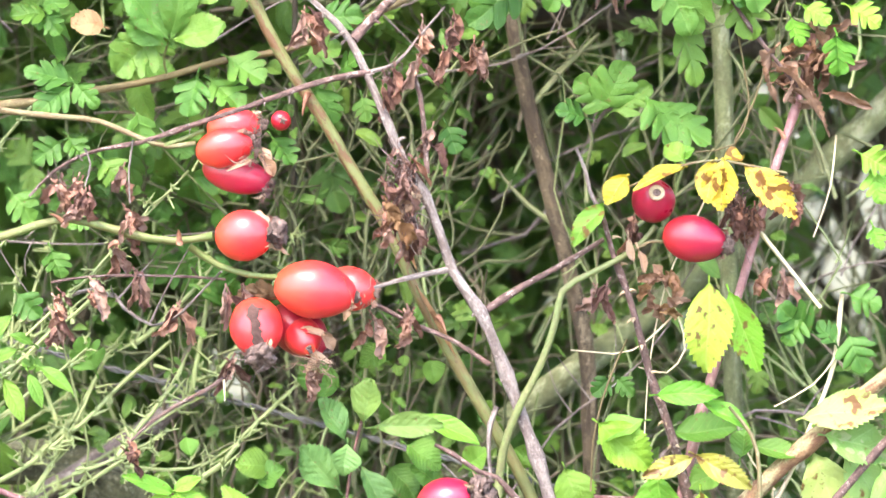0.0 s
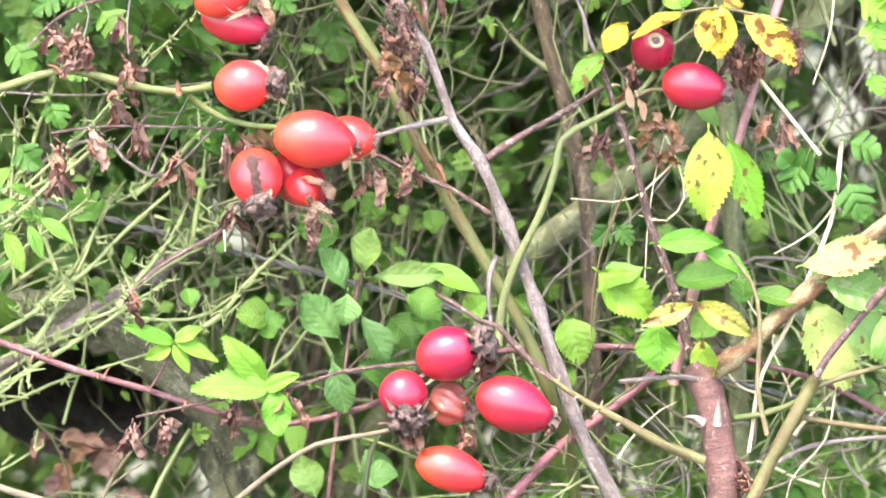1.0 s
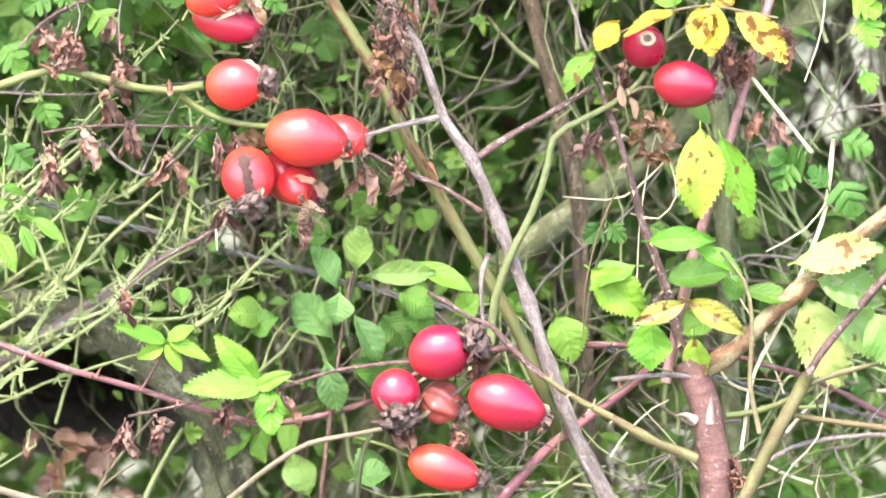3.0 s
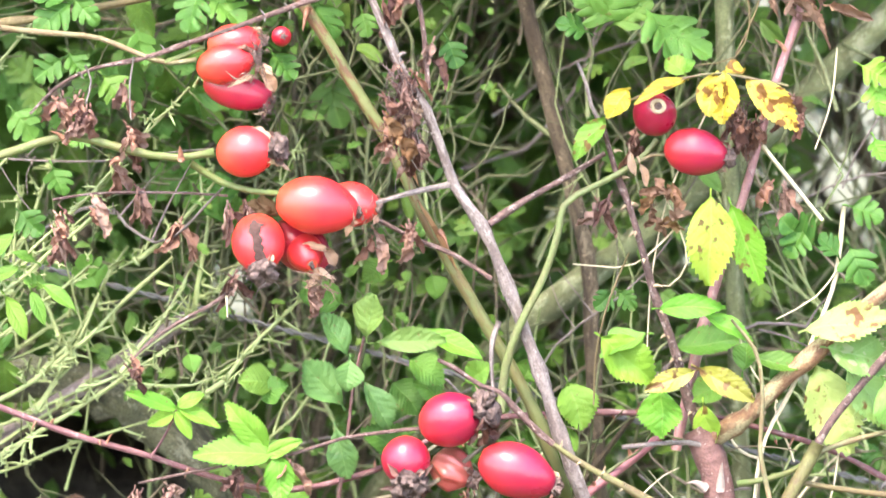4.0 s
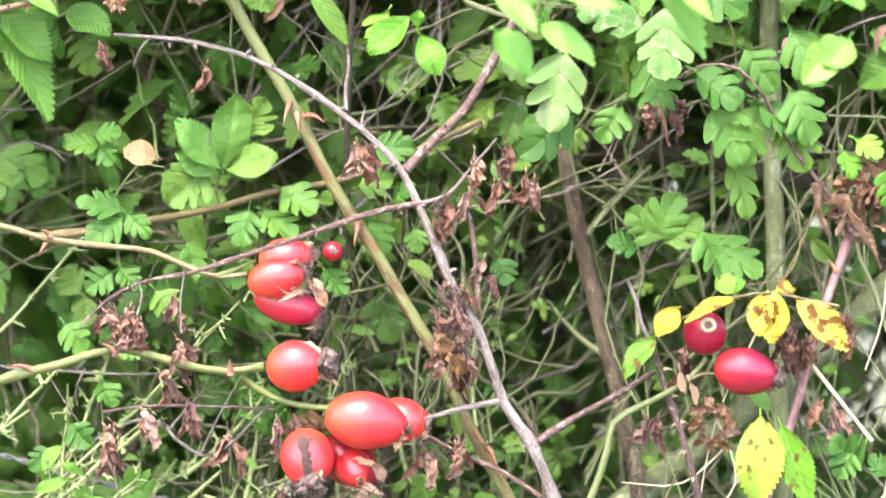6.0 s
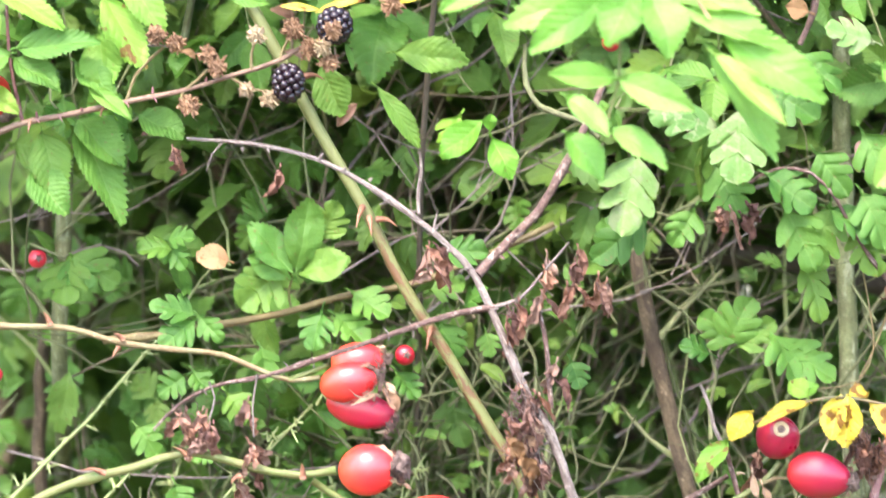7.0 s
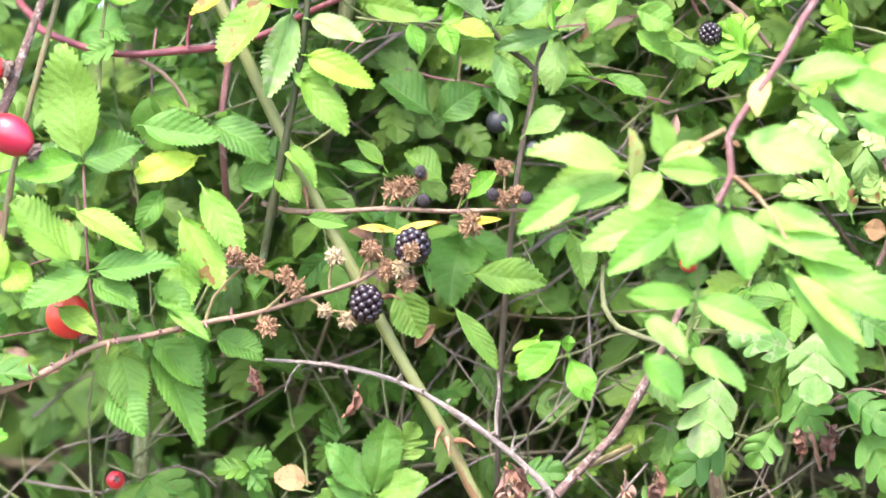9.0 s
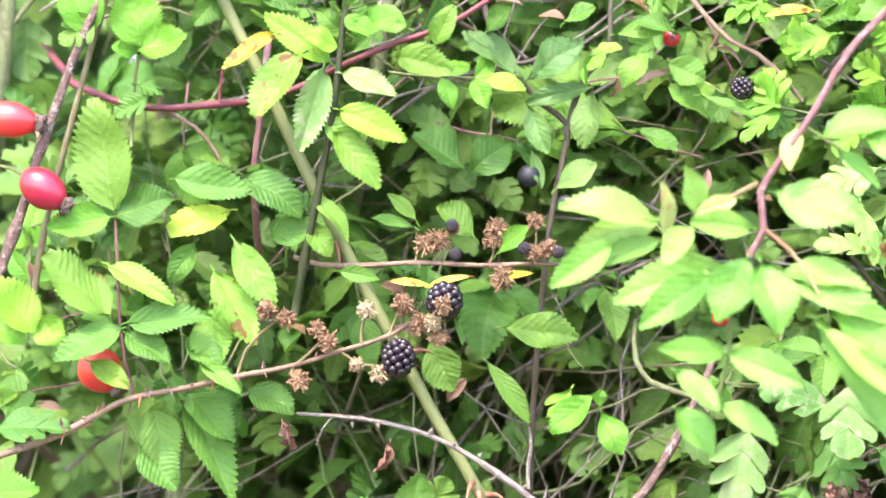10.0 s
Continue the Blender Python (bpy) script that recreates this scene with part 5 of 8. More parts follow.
for a, b in (((-8.73, 0.40, 142.15), (-8.62, 0.20, 142.86)), ((-6.72, 0.40, 142.07), (-6.49, 0.20, 143.23)), ((-5.21, 0.40, 142.14), (-5.05, 0.20, 143.57)), ((-6.42, 0.40, 142.07), (-6.20, 0.20, 141.66)), ((-9.34, 0.40, 142.17), (-9.33, 0.30, 143.37))):
    stem(twiggy, [a, tuple((Vector(a) + Vector(b)) * 0.5 + Vector((0.1, 0, 0))), b], 0.05, 0.04, OCHRE, "stalk", step=0.003)
leaves(twiggy, "plain", YELLOW, (((-8.96, 0.00, 141.25), (-7.28, -0.40, 141.83), 0.35), ((-6.41, 0.20, 141.62), (-5.15, -0.20, 141.85), 0.3)), stalk=0)
leaves(twiggy, "plain", GREEN, (((-9.33, 0.20, 143.67), (-10.23, 0.00, 144.66), 0.6), ((-9.43, 0.20, 143.43), (-10.87, 0.00, 143.86), 0.55), ((-12.01, -0.20, 141.83), (-10.60, -0.80, 141.57), 0.6), ((-7.90, 0.00, 140.25), (-7.53, -0.40, 139.23), 0.25)))

# ---- crimson cane and purple rose stem at the upper edge ----
crimson = thing("bramble_cane", (-22.35, 1.00, 149.00), "crimson bramble cane with red side shoot", "cane", "bramble canes")
stem(crimson, [(-25.18, 14.00, 151.77), (-22.67, 6.00, 149.46), (-21.30, 1.60, 148.44), (-19.97, 0.90, 147.93), (-18.83, 0.80, 147.72), (-16.63, 0.80, 147.86), (-15.37, 1.80, 148.04), (-13.47, 2.20, 148.69), (-12.02, 1.20, 149.31), (-9.95, 1.20, 150.15), (-8.39, 1.20, 150.69), (-6.49, 1.40, 151.87)], 0.17, 0.1, CRIMSON, knots=6)
stem(crimson, [(-16.43, 0.80, 147.88), (-16.37, 0.60, 148.55), (-16.19, 0.40, 149.30)], 0.06, 0.05, CRIMSON, "shoot")
stem(crimson, [(-18.44, 0.90, 147.66), (-17.35, 1.20, 147.08), (-16.55, 1.40, 146.07), (-16.25, 1.60, 145.17)], 0.09, 0.06, BROWN, "shoot")
stem(crimson, [(-15.09, 6.00, 151.77), (-14.99, 3.00, 149.38), (-15.14, 3.00, 147.74), (-15.38, 3.00, 145.68), (-15.34, 4.00, 143.26), (-15.42, 8.00, 140.51)], 0.13, 0.13, PINK, "shoot")
leftrose = thing("rose_branch", (-24.87, -0.50, 138.98), "purple rose stem with two bright red hips", "branch", "fruiting rose branches")
stem(leftrose, [(-24.87, -0.50, 138.98), (-24.08, -0.50, 141.80), (-23.39, -0.50, 143.71), (-22.61, -0.50, 146.34), (-21.97, -0.40, 148.16), (-21.35, -0.30, 149.89), (-20.49, 0.00, 151.95), (-19.47, 0.50, 155.67)], 0.2, 0.13, PURPLE, knots=6)
stem(leftrose, [(-23.00, -0.50, 145.02), (-23.70, -0.60, 145.46), (-24.71, -0.60, 145.62)], 0.06, 0.06, SHOOT_G, "stalk")
hip(leftrose, (-24.68, -0.90, 147.31), (-22.72, -1.00, 147.04), 1.3, HIP_O, "bright red rose hip", seed=31, sepals=2, long_sepal=0.4)
hip(leftrose, (-23.19, -1.00, 145.23), (-21.73, -1.20, 144.14), 1.38, HIP_C, "bright red rose hip", seed=32, sepals=0)
hip(leftrose, (-21.15, 0.40, 138.86), (-20.02, 0.40, 137.71), 1.6, HIP_O, "red rose hip half hidden behind a leaf", seed=33, sepals=0)
hip(leftrose, (-17.56, 0.00, 119.31), (-16.58, -0.20, 118.62), 1.1, HIP_O, "red rose hip", seed=34, sepals=0)
stem(leftrose, [(-20.47, 0.60, 152.01), (-21.27, 0.60, 148.96), (-21.96, 0.60, 146.32), (-22.64, 0.60, 143.48), (-23.06, 0.80, 141.05)], 0.1, 0.12, SHOOT_O, "twig", knots=5)

# ---- bramble leaves, upper left ----
leafy = thing("bramble_bush", (-20.03, 0.50, 137.41), "bramble shoot with broad toothed green leaves", "bush", "leafy shoots")
stem(leafy, [(-19.39, 0.20, 137.41), (-19.78, 0.00, 139.41), (-19.90, -0.30, 141.82), (-19.99, -0.40, 144.03)], 0.07, 0.05, PINK, "shoot", knots=3)
leaves(leafy, "bramble", DEEP, (((-20.00, -0.50, 143.98), (-20.84, -1.20, 147.83), 2.15), ((-19.93, -0.50, 143.72), (-17.98, -1.00, 144.49), 1.5), ((-20.21, -0.60, 140.20), (-22.23, -1.40, 142.40), 2.1), ((-19.68, -0.80, 139.75), (-21.90, -1.80, 138.72), 1.5), ((-19.48, -0.80, 139.95), (-16.54, -1.40, 140.26), 1.15), ((-19.54, -0.80, 139.59), (-17.89, -1.40, 138.58), 1.3), ((-17.41, -0.40, 139.49), (-15.94, -0.90, 138.30), 1.2)), fold=0.32)
leaves(leafy, "bramble", LIME, (((-20.13, -0.50, 143.72), (-22.27, -1.20, 143.41), 1.25), ((-20.21, -0.70, 142.04), (-17.73, -1.50, 140.83), 1.0), ((-22.79, -0.60, 139.59), (-24.07, -1.20, 141.57), 1.6), ((-22.64, -0.60, 140.19), (-21.89, -0.80, 139.18), 1.2), ((-24.67, -0.50, 140.19), (-23.20, -0.80, 139.38), 1.5), ((-24.80, -0.60, 133.77), (-22.63, -1.60, 134.18), 1.5)), fold=0.32)
leaves(leafy, "round", SPOTTED, (((-15.93, 0.20, 144.03), (-18.10, -0.40, 143.38), 1.35), ), fold=0.1)
leaves(leafy, "rose", GREENSPOT, (((-16.47, -0.30, 141.86), (-14.90, -0.90, 139.30), 1.4), ((-16.16, 0.30, 137.62), (-16.84, 0.00, 138.62), 1.2)), fold=0.1)
leaves(leafy, "rose", GREEN, (((-15.76, -0.20, 142.93), (-14.26, -0.80, 140.50), 1.25), ((-16.58, -0.30, 140.58), (-16.34, -0.90, 138.40), 1.45), ((-20.80, -0.60, 138.59), (-19.38, -1.40, 137.78), 0.9), ((-16.95, -0.80, 138.60), (-15.32, -1.40, 137.55), 0.7), ((-17.18, 0.00, 142.84), (-18.05, -0.20, 141.42), 0.9)), fold=0.32)
leaves(leafy, "bramble", DEEP, (((-17.90, 0.00, 145.10), (-15.17, -0.60, 144.78), 1.3), ((-15.50, 0.20, 145.28), (-13.33, -0.20, 144.00), 1.4), ((-17.53, 0.80, 137.42), (-15.74, 0.20, 136.01), 1.6), ((-17.53, 0.80, 137.32), (-15.62, 0.20, 133.91), 1.5), ((-18.75, 0.80, 137.01), (-18.05, 0.20, 134.70), 1.5), ((-19.12, 0.60, 135.60), (-17.78, 0.00, 134.20), 1.5), ((-15.33, 1.00, 137.64), (-13.65, 0.50, 137.03), 1.3), ((-19.84, 1.40, 136.61), (-17.75, 1.00, 136.21), 1.7), ((-14.51, 0.60, 143.08), (-12.86, 0.20, 143.46), 1.1)), fold=0.32)
leaves(leafy, "haw", HAW, (((-24.45, -0.40, 136.18), (-21.57, -1.00, 136.48), 1.6), ((-23.52, 0.80, 146.54), (-23.88, 0.40, 148.54), 1.6), ((-21.84, 0.60, 144.90), (-23.04, 0.40, 145.90), 1.3), ((-21.22, 0.40, 146.51), (-20.79, 0.20, 147.71), 1.0)))

# ---- shoot with a dark green stem, upper middle ----
shoot = thing("leafy_shoot", (-13.45, 0.20, 141.45), "dark green leafy shoot with a budding tip", "shoot", "leafy shoots")
stem(shoot, [(-13.68, 0.60, 140.25), (-13.14, 0.00, 142.85), (-12.71, -0.40, 144.84), (-12.25, -0.60, 147.33), (-11.97, -0.70, 149.64), (-11.78, -0.70, 151.45), (-11.68, -0.60, 153.27)], 0.15, 0.1, DARKSKIN, knots=6)
leaves(shoot, "rose", YELLOW, (((-14.28, -0.60, 150.21), (-16.20, -1.00, 149.17), 0.95),))
leaves(shoot, "bramble", GREENSPOT, (((-13.31, -0.80, 149.53), (-15.08, -1.50, 147.40), 1.75),))
leaves(shoot, "bramble", MILDEW, (((-12.55, -0.90, 149.01), (-13.27, -1.50, 146.06), 1.25), ((-11.89, -0.90, 148.81), (-9.96, -1.30, 148.17), 1.0)))
leaves(shoot, "bramble", LIME, (((-11.98, -0.90, 147.51), (-9.58, -1.50, 146.56), 1.15), ((-12.04, -0.80, 149.73), (-13.18, -1.20, 150.19), 0.9), ((-12.32, -0.60, 149.24), (-14.63, -0.80, 151.04), 1.2), ((-11.62, -0.60, 150.25), (-10.00, -0.80, 151.03), 1.0), ((-11.82, -0.70, 150.84), (-10.78, -1.10, 150.20), 0.8)))
leaves(shoot, "bramble", GREEN, (((-12.15, -0.80, 146.71), (-10.50, -1.30, 144.82), 1.2), ((-12.51, -0.60, 147.13), (-11.18, -0.80, 146.21), 1.0), ((-12.83, -0.20, 144.45), (-11.59, -0.50, 143.02), 0.8), ((-13.04, 0.00, 143.45), (-12.30, -0.40, 142.43), 0.9), ((-11.84, -0.40, 150.27), (-12.83, -0.60, 151.06), 0.9), ((-10.09, 0.60, 149.56), (-8.04, 0.20, 149.11), 1.2), ((-9.69, 0.60, 150.57), (-11.29, 0.30, 151.15), 1.1), ((-8.69, 0.80, 149.98), (-8.06, 0.40, 151.36), 0.9)))
for i in range(26):
    a = i * 2.4
    q = Vector((-11.73, -0.80, 151.19)) + Vector((math.cos(a) * 0.35, math.sin(a) * 0.3, (i % 7) * 0.14 - 0.3))
    leaf(shoot, "plain", tuple(q), tuple(q + Vector((math.cos(a) * 0.4, math.sin(a) * 0.3 - 0.1, 0.25))), 0.2, DEEP, seed=i, name="bud", stalk=0)
big = thing("leafy_shoot", (-19.20, 0.40, 148.94), "leafy shoot with pale green lobed leaves", "shoot", "leafy shoots")
stem(big, [(-19.57, 0.60, 146.32), (-19.39, 0.30, 148.93), (-19.08, 0.10, 150.94), (-18.95, 0.10, 152.77)], 0.07, 0.06, SHOOT_G, "shoot")
leaves(big, "bramble", LIME, (((-19.16, 0.00, 149.81), (-19.60, -0.60, 152.08), 1.9), ((-19.20, 0.00, 149.71), (-17.56, -0.70, 150.21), 1.4), ((-20.99, 0.00, 150.32), (-21.75, -0.50, 152.30), 1.6), ((-19.36, 0.00, 149.61), (-20.13, -0.30, 149.89), 0.8)))
leaves(big, "haw", DEEP, (((-20.69, 0.00, 150.93), (-22.03, -0.50, 149.97), 1.3), ((-18.79, 0.40, 148.13), (-20.17, 0.10, 147.49), 1.0), ((-19.27, 0.20, 148.52), (-18.33, 0.00, 148.19), 0.9)))

# ---- blackthorn with dark sloes ----
sloes = thing("blackthorn_branch", (-6.2, 30, 2), "dark blackthorn branch with bloomy sloes", "branch")
BLACKBARK = bark_mat("blackthorn_bark", (0.07, 0.055, 0.04), (0.04, 0.028, 0.022), (0.16, 0.14, 0.10), 0.7, 1.0, 5.0, 0.6, 0.001)
stem(sloes, [(-6.2, 30, 2), (-6.0, 16.0, 112.0), (-5.6, 9.0, 128.0), (-5.25, 5.00, 137.53), (-4.92, 4.00, 141.22), (-4.63, 3.00, 143.63), (-4.39, 3.00, 145.07), (-4.09, 3.00, 146.40), (-3.99, 3.00, 147.28), (-4.91, 3.00, 148.04), (-5.72, 2.60, 148.93), (-6.74, 2.60, 150.57), (-7.16, 2.60, 152.63)], 0.2, 0.1, BLACKBARK, knots=8)
stem(sloes, [(-4.09, 3.00, 146.91), (-3.27, 3.00, 149.17), (-2.56, 3.00, 149.89), (-2.46, 3.00, 151.43), (-2.26, 3.00, 153.07)], 0.12, 0.08, BLACKBARK, "twig", knots=4)
stem(sloes, [(0.19, 2.00, 152.13), (1.01, 2.00, 151.11), (1.82, 2.00, 150.29), (2.83, 2.00, 149.76), (3.84, 2.00, 148.82), (4.46, 2.40, 148.09)], 0.1, 0.08, BROWN, "twig", knots=5)
for p, r in (((-5.36, 2.60, 145.41), 0.42), ((-16.50, 1.60, 136.43), 0.32), ((-4.05, 2.00, 144.39), 0.3)):
    sloe(sloes, p, r)
blackberry(sloes, (2.30, 1.80, 148.52), 0.42, 0.42, 15)
leaves(sloes, "blackthorn", BLUISH, (((-5.61, 2.40, 148.95), (-7.57, 1.80, 150.73), 1.35), ((-5.40, 2.40, 148.91), (-3.56, 1.80, 150.18), 1.4), ((-5.87, 2.40, 148.38), (-7.77, 2.00, 148.75), 0.6), ((-3.02, 2.60, 148.68), (-5.45, 2.00, 148.14), 0.8), ((-3.10, 2.60, 148.52), (-3.45, 2.00, 146.47), 1.15), ((-5.40, 2.50, 147.94), (-4.75, 2.00, 146.26), 0.9), ((-4.38, 2.60, 144.94), (-3.01, 2.20, 145.87), 1.1), ((-5.30, 2.50, 146.36), (-4.87, 2.20, 145.01), 0.5)))
leaves(sloes, "blackthorn", GREEN, (((0.81, 2.00, 148.26), (2.78, 1.50, 147.68), 0.6), ((-0.01, 2.40, 150.54), (-1.43, 2.00, 151.11), 0.9), ((-0.41, 2.40, 149.52), (0.91, 2.00, 148.87), 1.2), ((-1.02, 2.40, 149.93), (-2.03, 2.00, 148.67), 1.1), ((1.01, 2.60, 147.70), (-0.21, 2.20, 148.68), 1.0), ((-1.43, 2.80, 147.10), (-0.00, 2.40, 146.46), 0.9), ((-2.25, 2.60, 150.56), (-0.41, 2.20, 150.83), 0.8), ((-6.94, 2.40, 150.55), (-6.11, 2.00, 151.53), 0.9), ((-4.08, 2.40, 150.96), (-3.06, 2.00, 151.52), 0.9)))
leaves(sloes, "haw", LIME, (((3.87, 1.60, 147.81), (2.17, 1.10, 146.72), 1.2), ((5.65, 1.60, 150.45), (3.62, 1.20, 150.01), 1.4), ((4.84, 1.60, 149.44), (4.02, 1.20, 150.41), 1.2), ((-3.83, 2.00, 137.69), (-4.42, 1.50, 136.27), 1.3)))
leaves(sloes, "plain", YELLOW, (((4.83, 1.20, 151.26), (3.11, 0.80, 151.18), 0.6),))
leaves(sloes, "blackthorn", LIME, (((-3.01, 1.60, 137.48), (-4.51, 1.00, 136.26), 1.2), ((-2.71, 1.60, 136.88), (-1.99, 1.00, 135.47), 1.1), ((-2.77, 1.60, 137.08), (-2.77, 1.40, 137.68), 0.5), ((-6.49, 2.00, 142.56), (-5.46, 1.60, 143.55), 0.8)))
leaves(sloes, "blackthorn", DEEP, (((-8.94, 2.50, 139.52), (-8.09, 2.00, 137.68), 1.4), ((-6.31, 2.80, 139.94), (-3.64, 2.20, 139.72), 1.4), ((-6.91, 2.80, 138.71), (-5.25, 2.20, 136.68), 0.8), ((-7.76, 2.80, 145.66), (-9.38, 2.40, 147.07), 1.6), ((-7.55, 2.80, 145.46), (-6.11, 2.40, 146.66), 1.5), ((-7.33, 2.60, 143.20), (-8.55, 2.40, 144.41), 1.3)))

# ---- pale sprig hanging nearest to the eye ----
near = thing("rose_sprig", (45, 25, 0), "arching pink-stemmed sprig of pale yellow-green leaves", "sprig")
stem(near, [(45, 25, 0), (42, 20, 90), (38, 4, 150), (11.54, -5.37, 156.70), (8.28, -8.47, 151.69), (6.90, -8.98, 150.12), (5.60, -9.50, 148.65), (4.48, -9.50, 146.69), (3.33, -9.50, 145.03), (2.73, -9.50, 144.05), (2.84, -9.50, 142.83), (2.34, -9.50, 141.90)], 0.16, 0.12, PINK, knots=5)
stem(near, [(2.65, -9.50, 144.34), (1.65, -9.50, 143.86), (0.77, -9.50, 143.47)], 0.1, 0.07, ORANGE, "shoot")
stem(near, [(2.84, -9.50, 142.83), (3.64, -9.91, 142.16), (4.64, -10.33, 140.65)], 0.09, 0.06, ORANGE, "shoot")
stem(near, [(1.87, -9.50, 142.00), (1.73, -9.50, 140.31), (1.68, -9.50, 138.63), (1.31, -9.50, 137.31)], 0.06, 0.05, SHOOT_G, "shoot")
stem(near, [(4.21, -9.50, 146.21), (5.23, -9.50, 145.56), (6.87, -9.50, 144.25)], 0.07, 0.05, SHOOT_G, "shoot")
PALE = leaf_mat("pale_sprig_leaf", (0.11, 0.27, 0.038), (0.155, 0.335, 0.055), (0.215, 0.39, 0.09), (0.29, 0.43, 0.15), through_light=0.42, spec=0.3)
# darker copy of the pale sprig leaf, with shade put into its colours
SHADY = leaf_mat("shaded_sprig_leaf", (0.085, 0.20, 0.035), (0.12, 0.26, 0.05), (0.17, 0.31, 0.07), (0.24, 0.38, 0.12), through_light=0.35, spec=0.3)
CREAM = leaf_mat("cream_sprig_leaf", (0.26, 0.32, 0.09), (0.33, 0.37, 0.12), (0.42, 0.42, 0.18), (0.45, 0.46, 0.24), spots=(0.40, 0.22, 0.09), spot_at=0.6, through_light=0.42, spec=0.25)
leaves(near, "rose", PALE, (((-0.72, -9.09, 143.12), (-3.78, -10.02, 143.81), 1.47), ((-2.17, -9.60, 142.34), (-4.12, -10.53, 140.98), 1.08), ((0.63, -10.12, 143.35), (0.36, -11.05, 144.68), 0.97), ((0.44, -10.64, 142.85), (-0.44, -11.57, 141.69), 0.97), ((1.48, -9.09, 141.66), (-2.05, -10.02, 140.63), 1.50), ((1.16, -9.60, 141.29), (-1.22, -10.53, 139.72), 1.32), ((2.23, -10.12, 141.76), (1.26, -11.05, 139.87), 1.60), ((2.71, -10.64, 141.66), (3.46, -11.57, 139.48), 1.66), ((3.45, -9.09, 141.44), (6.25, -10.02, 141.14), 1.26), ((3.73, -9.60, 140.93), (7.22, -10.53, 139.90), 1.39), ((5.02, -10.12, 140.20), (8.42, -11.05, 138.14), 1.67), ((4.74, -10.64, 139.52), (7.21, -11.57, 137.40), 0.87), ((4.58, -9.09, 139.83), (7.15, -10.02, 136.27), 1.33), ((1.61, -9.60, 138.68), (-0.48, -10.53, 138.87), 1.01), ((1.64, -10.12, 138.70), (4.03, -11.05, 137.73), 1.14), ((-0.06, -10.64, 138.09), (1.33, -11.57, 136.96), 0.97), ((1.36, -9.09, 137.08), (3.29, -10.02, 135.95), 1.01), ((-0.02, -9.60, 136.84), (1.17, -10.53, 135.50), 1.15), ((4.71, -10.12, 145.87), (7.12, -11.05, 146.57), 1.32), ((6.11, -10.64, 145.83), (8.52, -11.57, 145.02), 1.45), ((6.92, -9.09, 144.90), (8.80, -10.02, 143.94), 1.15), ((5.26, -9.60, 145.38), (6.66, -10.53, 144.35), 0.63), ((7.13, -10.12, 146.47), (8.74, -11.05, 146.69), 1.04), ((2.41, -10.64, 142.78), (0.55, -11.57, 142.98), 0.97),), curl=0.16, fold=0.42, face=(0.1, -1.0, 0.5))
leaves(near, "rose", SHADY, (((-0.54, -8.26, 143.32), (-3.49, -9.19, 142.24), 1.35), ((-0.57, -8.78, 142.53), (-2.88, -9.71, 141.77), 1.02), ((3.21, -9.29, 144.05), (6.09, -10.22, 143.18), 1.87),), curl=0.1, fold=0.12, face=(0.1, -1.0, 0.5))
leaves(near, "rose", CREAM, (((-0.41, -8.67, 142.54), (-0.42, -9.60, 144.33), 0.82), ((3.93, -9.19, 146.20), (3.64, -10.12, 144.83), 0.77), ((1.97, -9.71, 143.83), (0.62, -10.64, 143.33), 0.61),), curl=0.1)
leaves(near, "rose", PALE, (((10.38, -9.50, 139.14), (12.19, -10.12, 137.83), 1.6), ((11.32, -9.50, 136.54), (10.17, -10.12, 135.23), 1.2), ((11.69, -9.50, 136.65), (10.89, -10.12, 135.72), 1.4)))

# ---- hawthorn with lobed leaves, right ----
hawthorn = thing("hawthorn_branch", (9.89, 2.00, 118.11), "hawthorn branch with lobed, partly mildewed leaves", "branch", "hawthorn branches")
stem(hawthorn, [(12.83, 0.60, 129.98), (10.09, 0.00, 133.58), (9.48, -0.20, 134.68), (8.62, -0.20, 135.61), (7.41, 0.20, 135.77), (5.65, 1.00, 134.56)], 0.07, 0.06, PURPLE, "twig", knots=5)
stem(hawthorn, [(8.49, 2.00, 144.07), (8.88, 1.80, 142.85), (8.78, 1.80, 141.43), (8.29, 2.00, 140.23)], 0.12, 0.1, PURPLE, "twig", knots=4)
stem(hawthorn, [(-1.52, 3.00, 140.25), (-1.51, 2.80, 138.82), (-1.00, 2.60, 138.00), (0.42, 2.40, 137.49), (1.13, 2.20, 136.88)], 0.09, 0.09, TWIG_G, "twig", knots=4)
leaves(hawthorn, "haw", MILDEW, (((6.03, -1.00, 138.00), (5.93, -1.80, 135.19), 2.3), ((2.47, -1.00, 136.57), (1.96, -1.80, 133.40), 2.3), ((5.55, -0.20, 137.18), (2.87, -0.80, 137.80), 1.6), ((10.88, 0.00, 140.23), (9.05, -0.60, 140.80), 1.5), ((7.22, 1.00, 145.54), (5.00, 0.50, 144.91), 1.6)), curl=0.05, fold=0.12, face=(0.1, -1.0, 0.3))
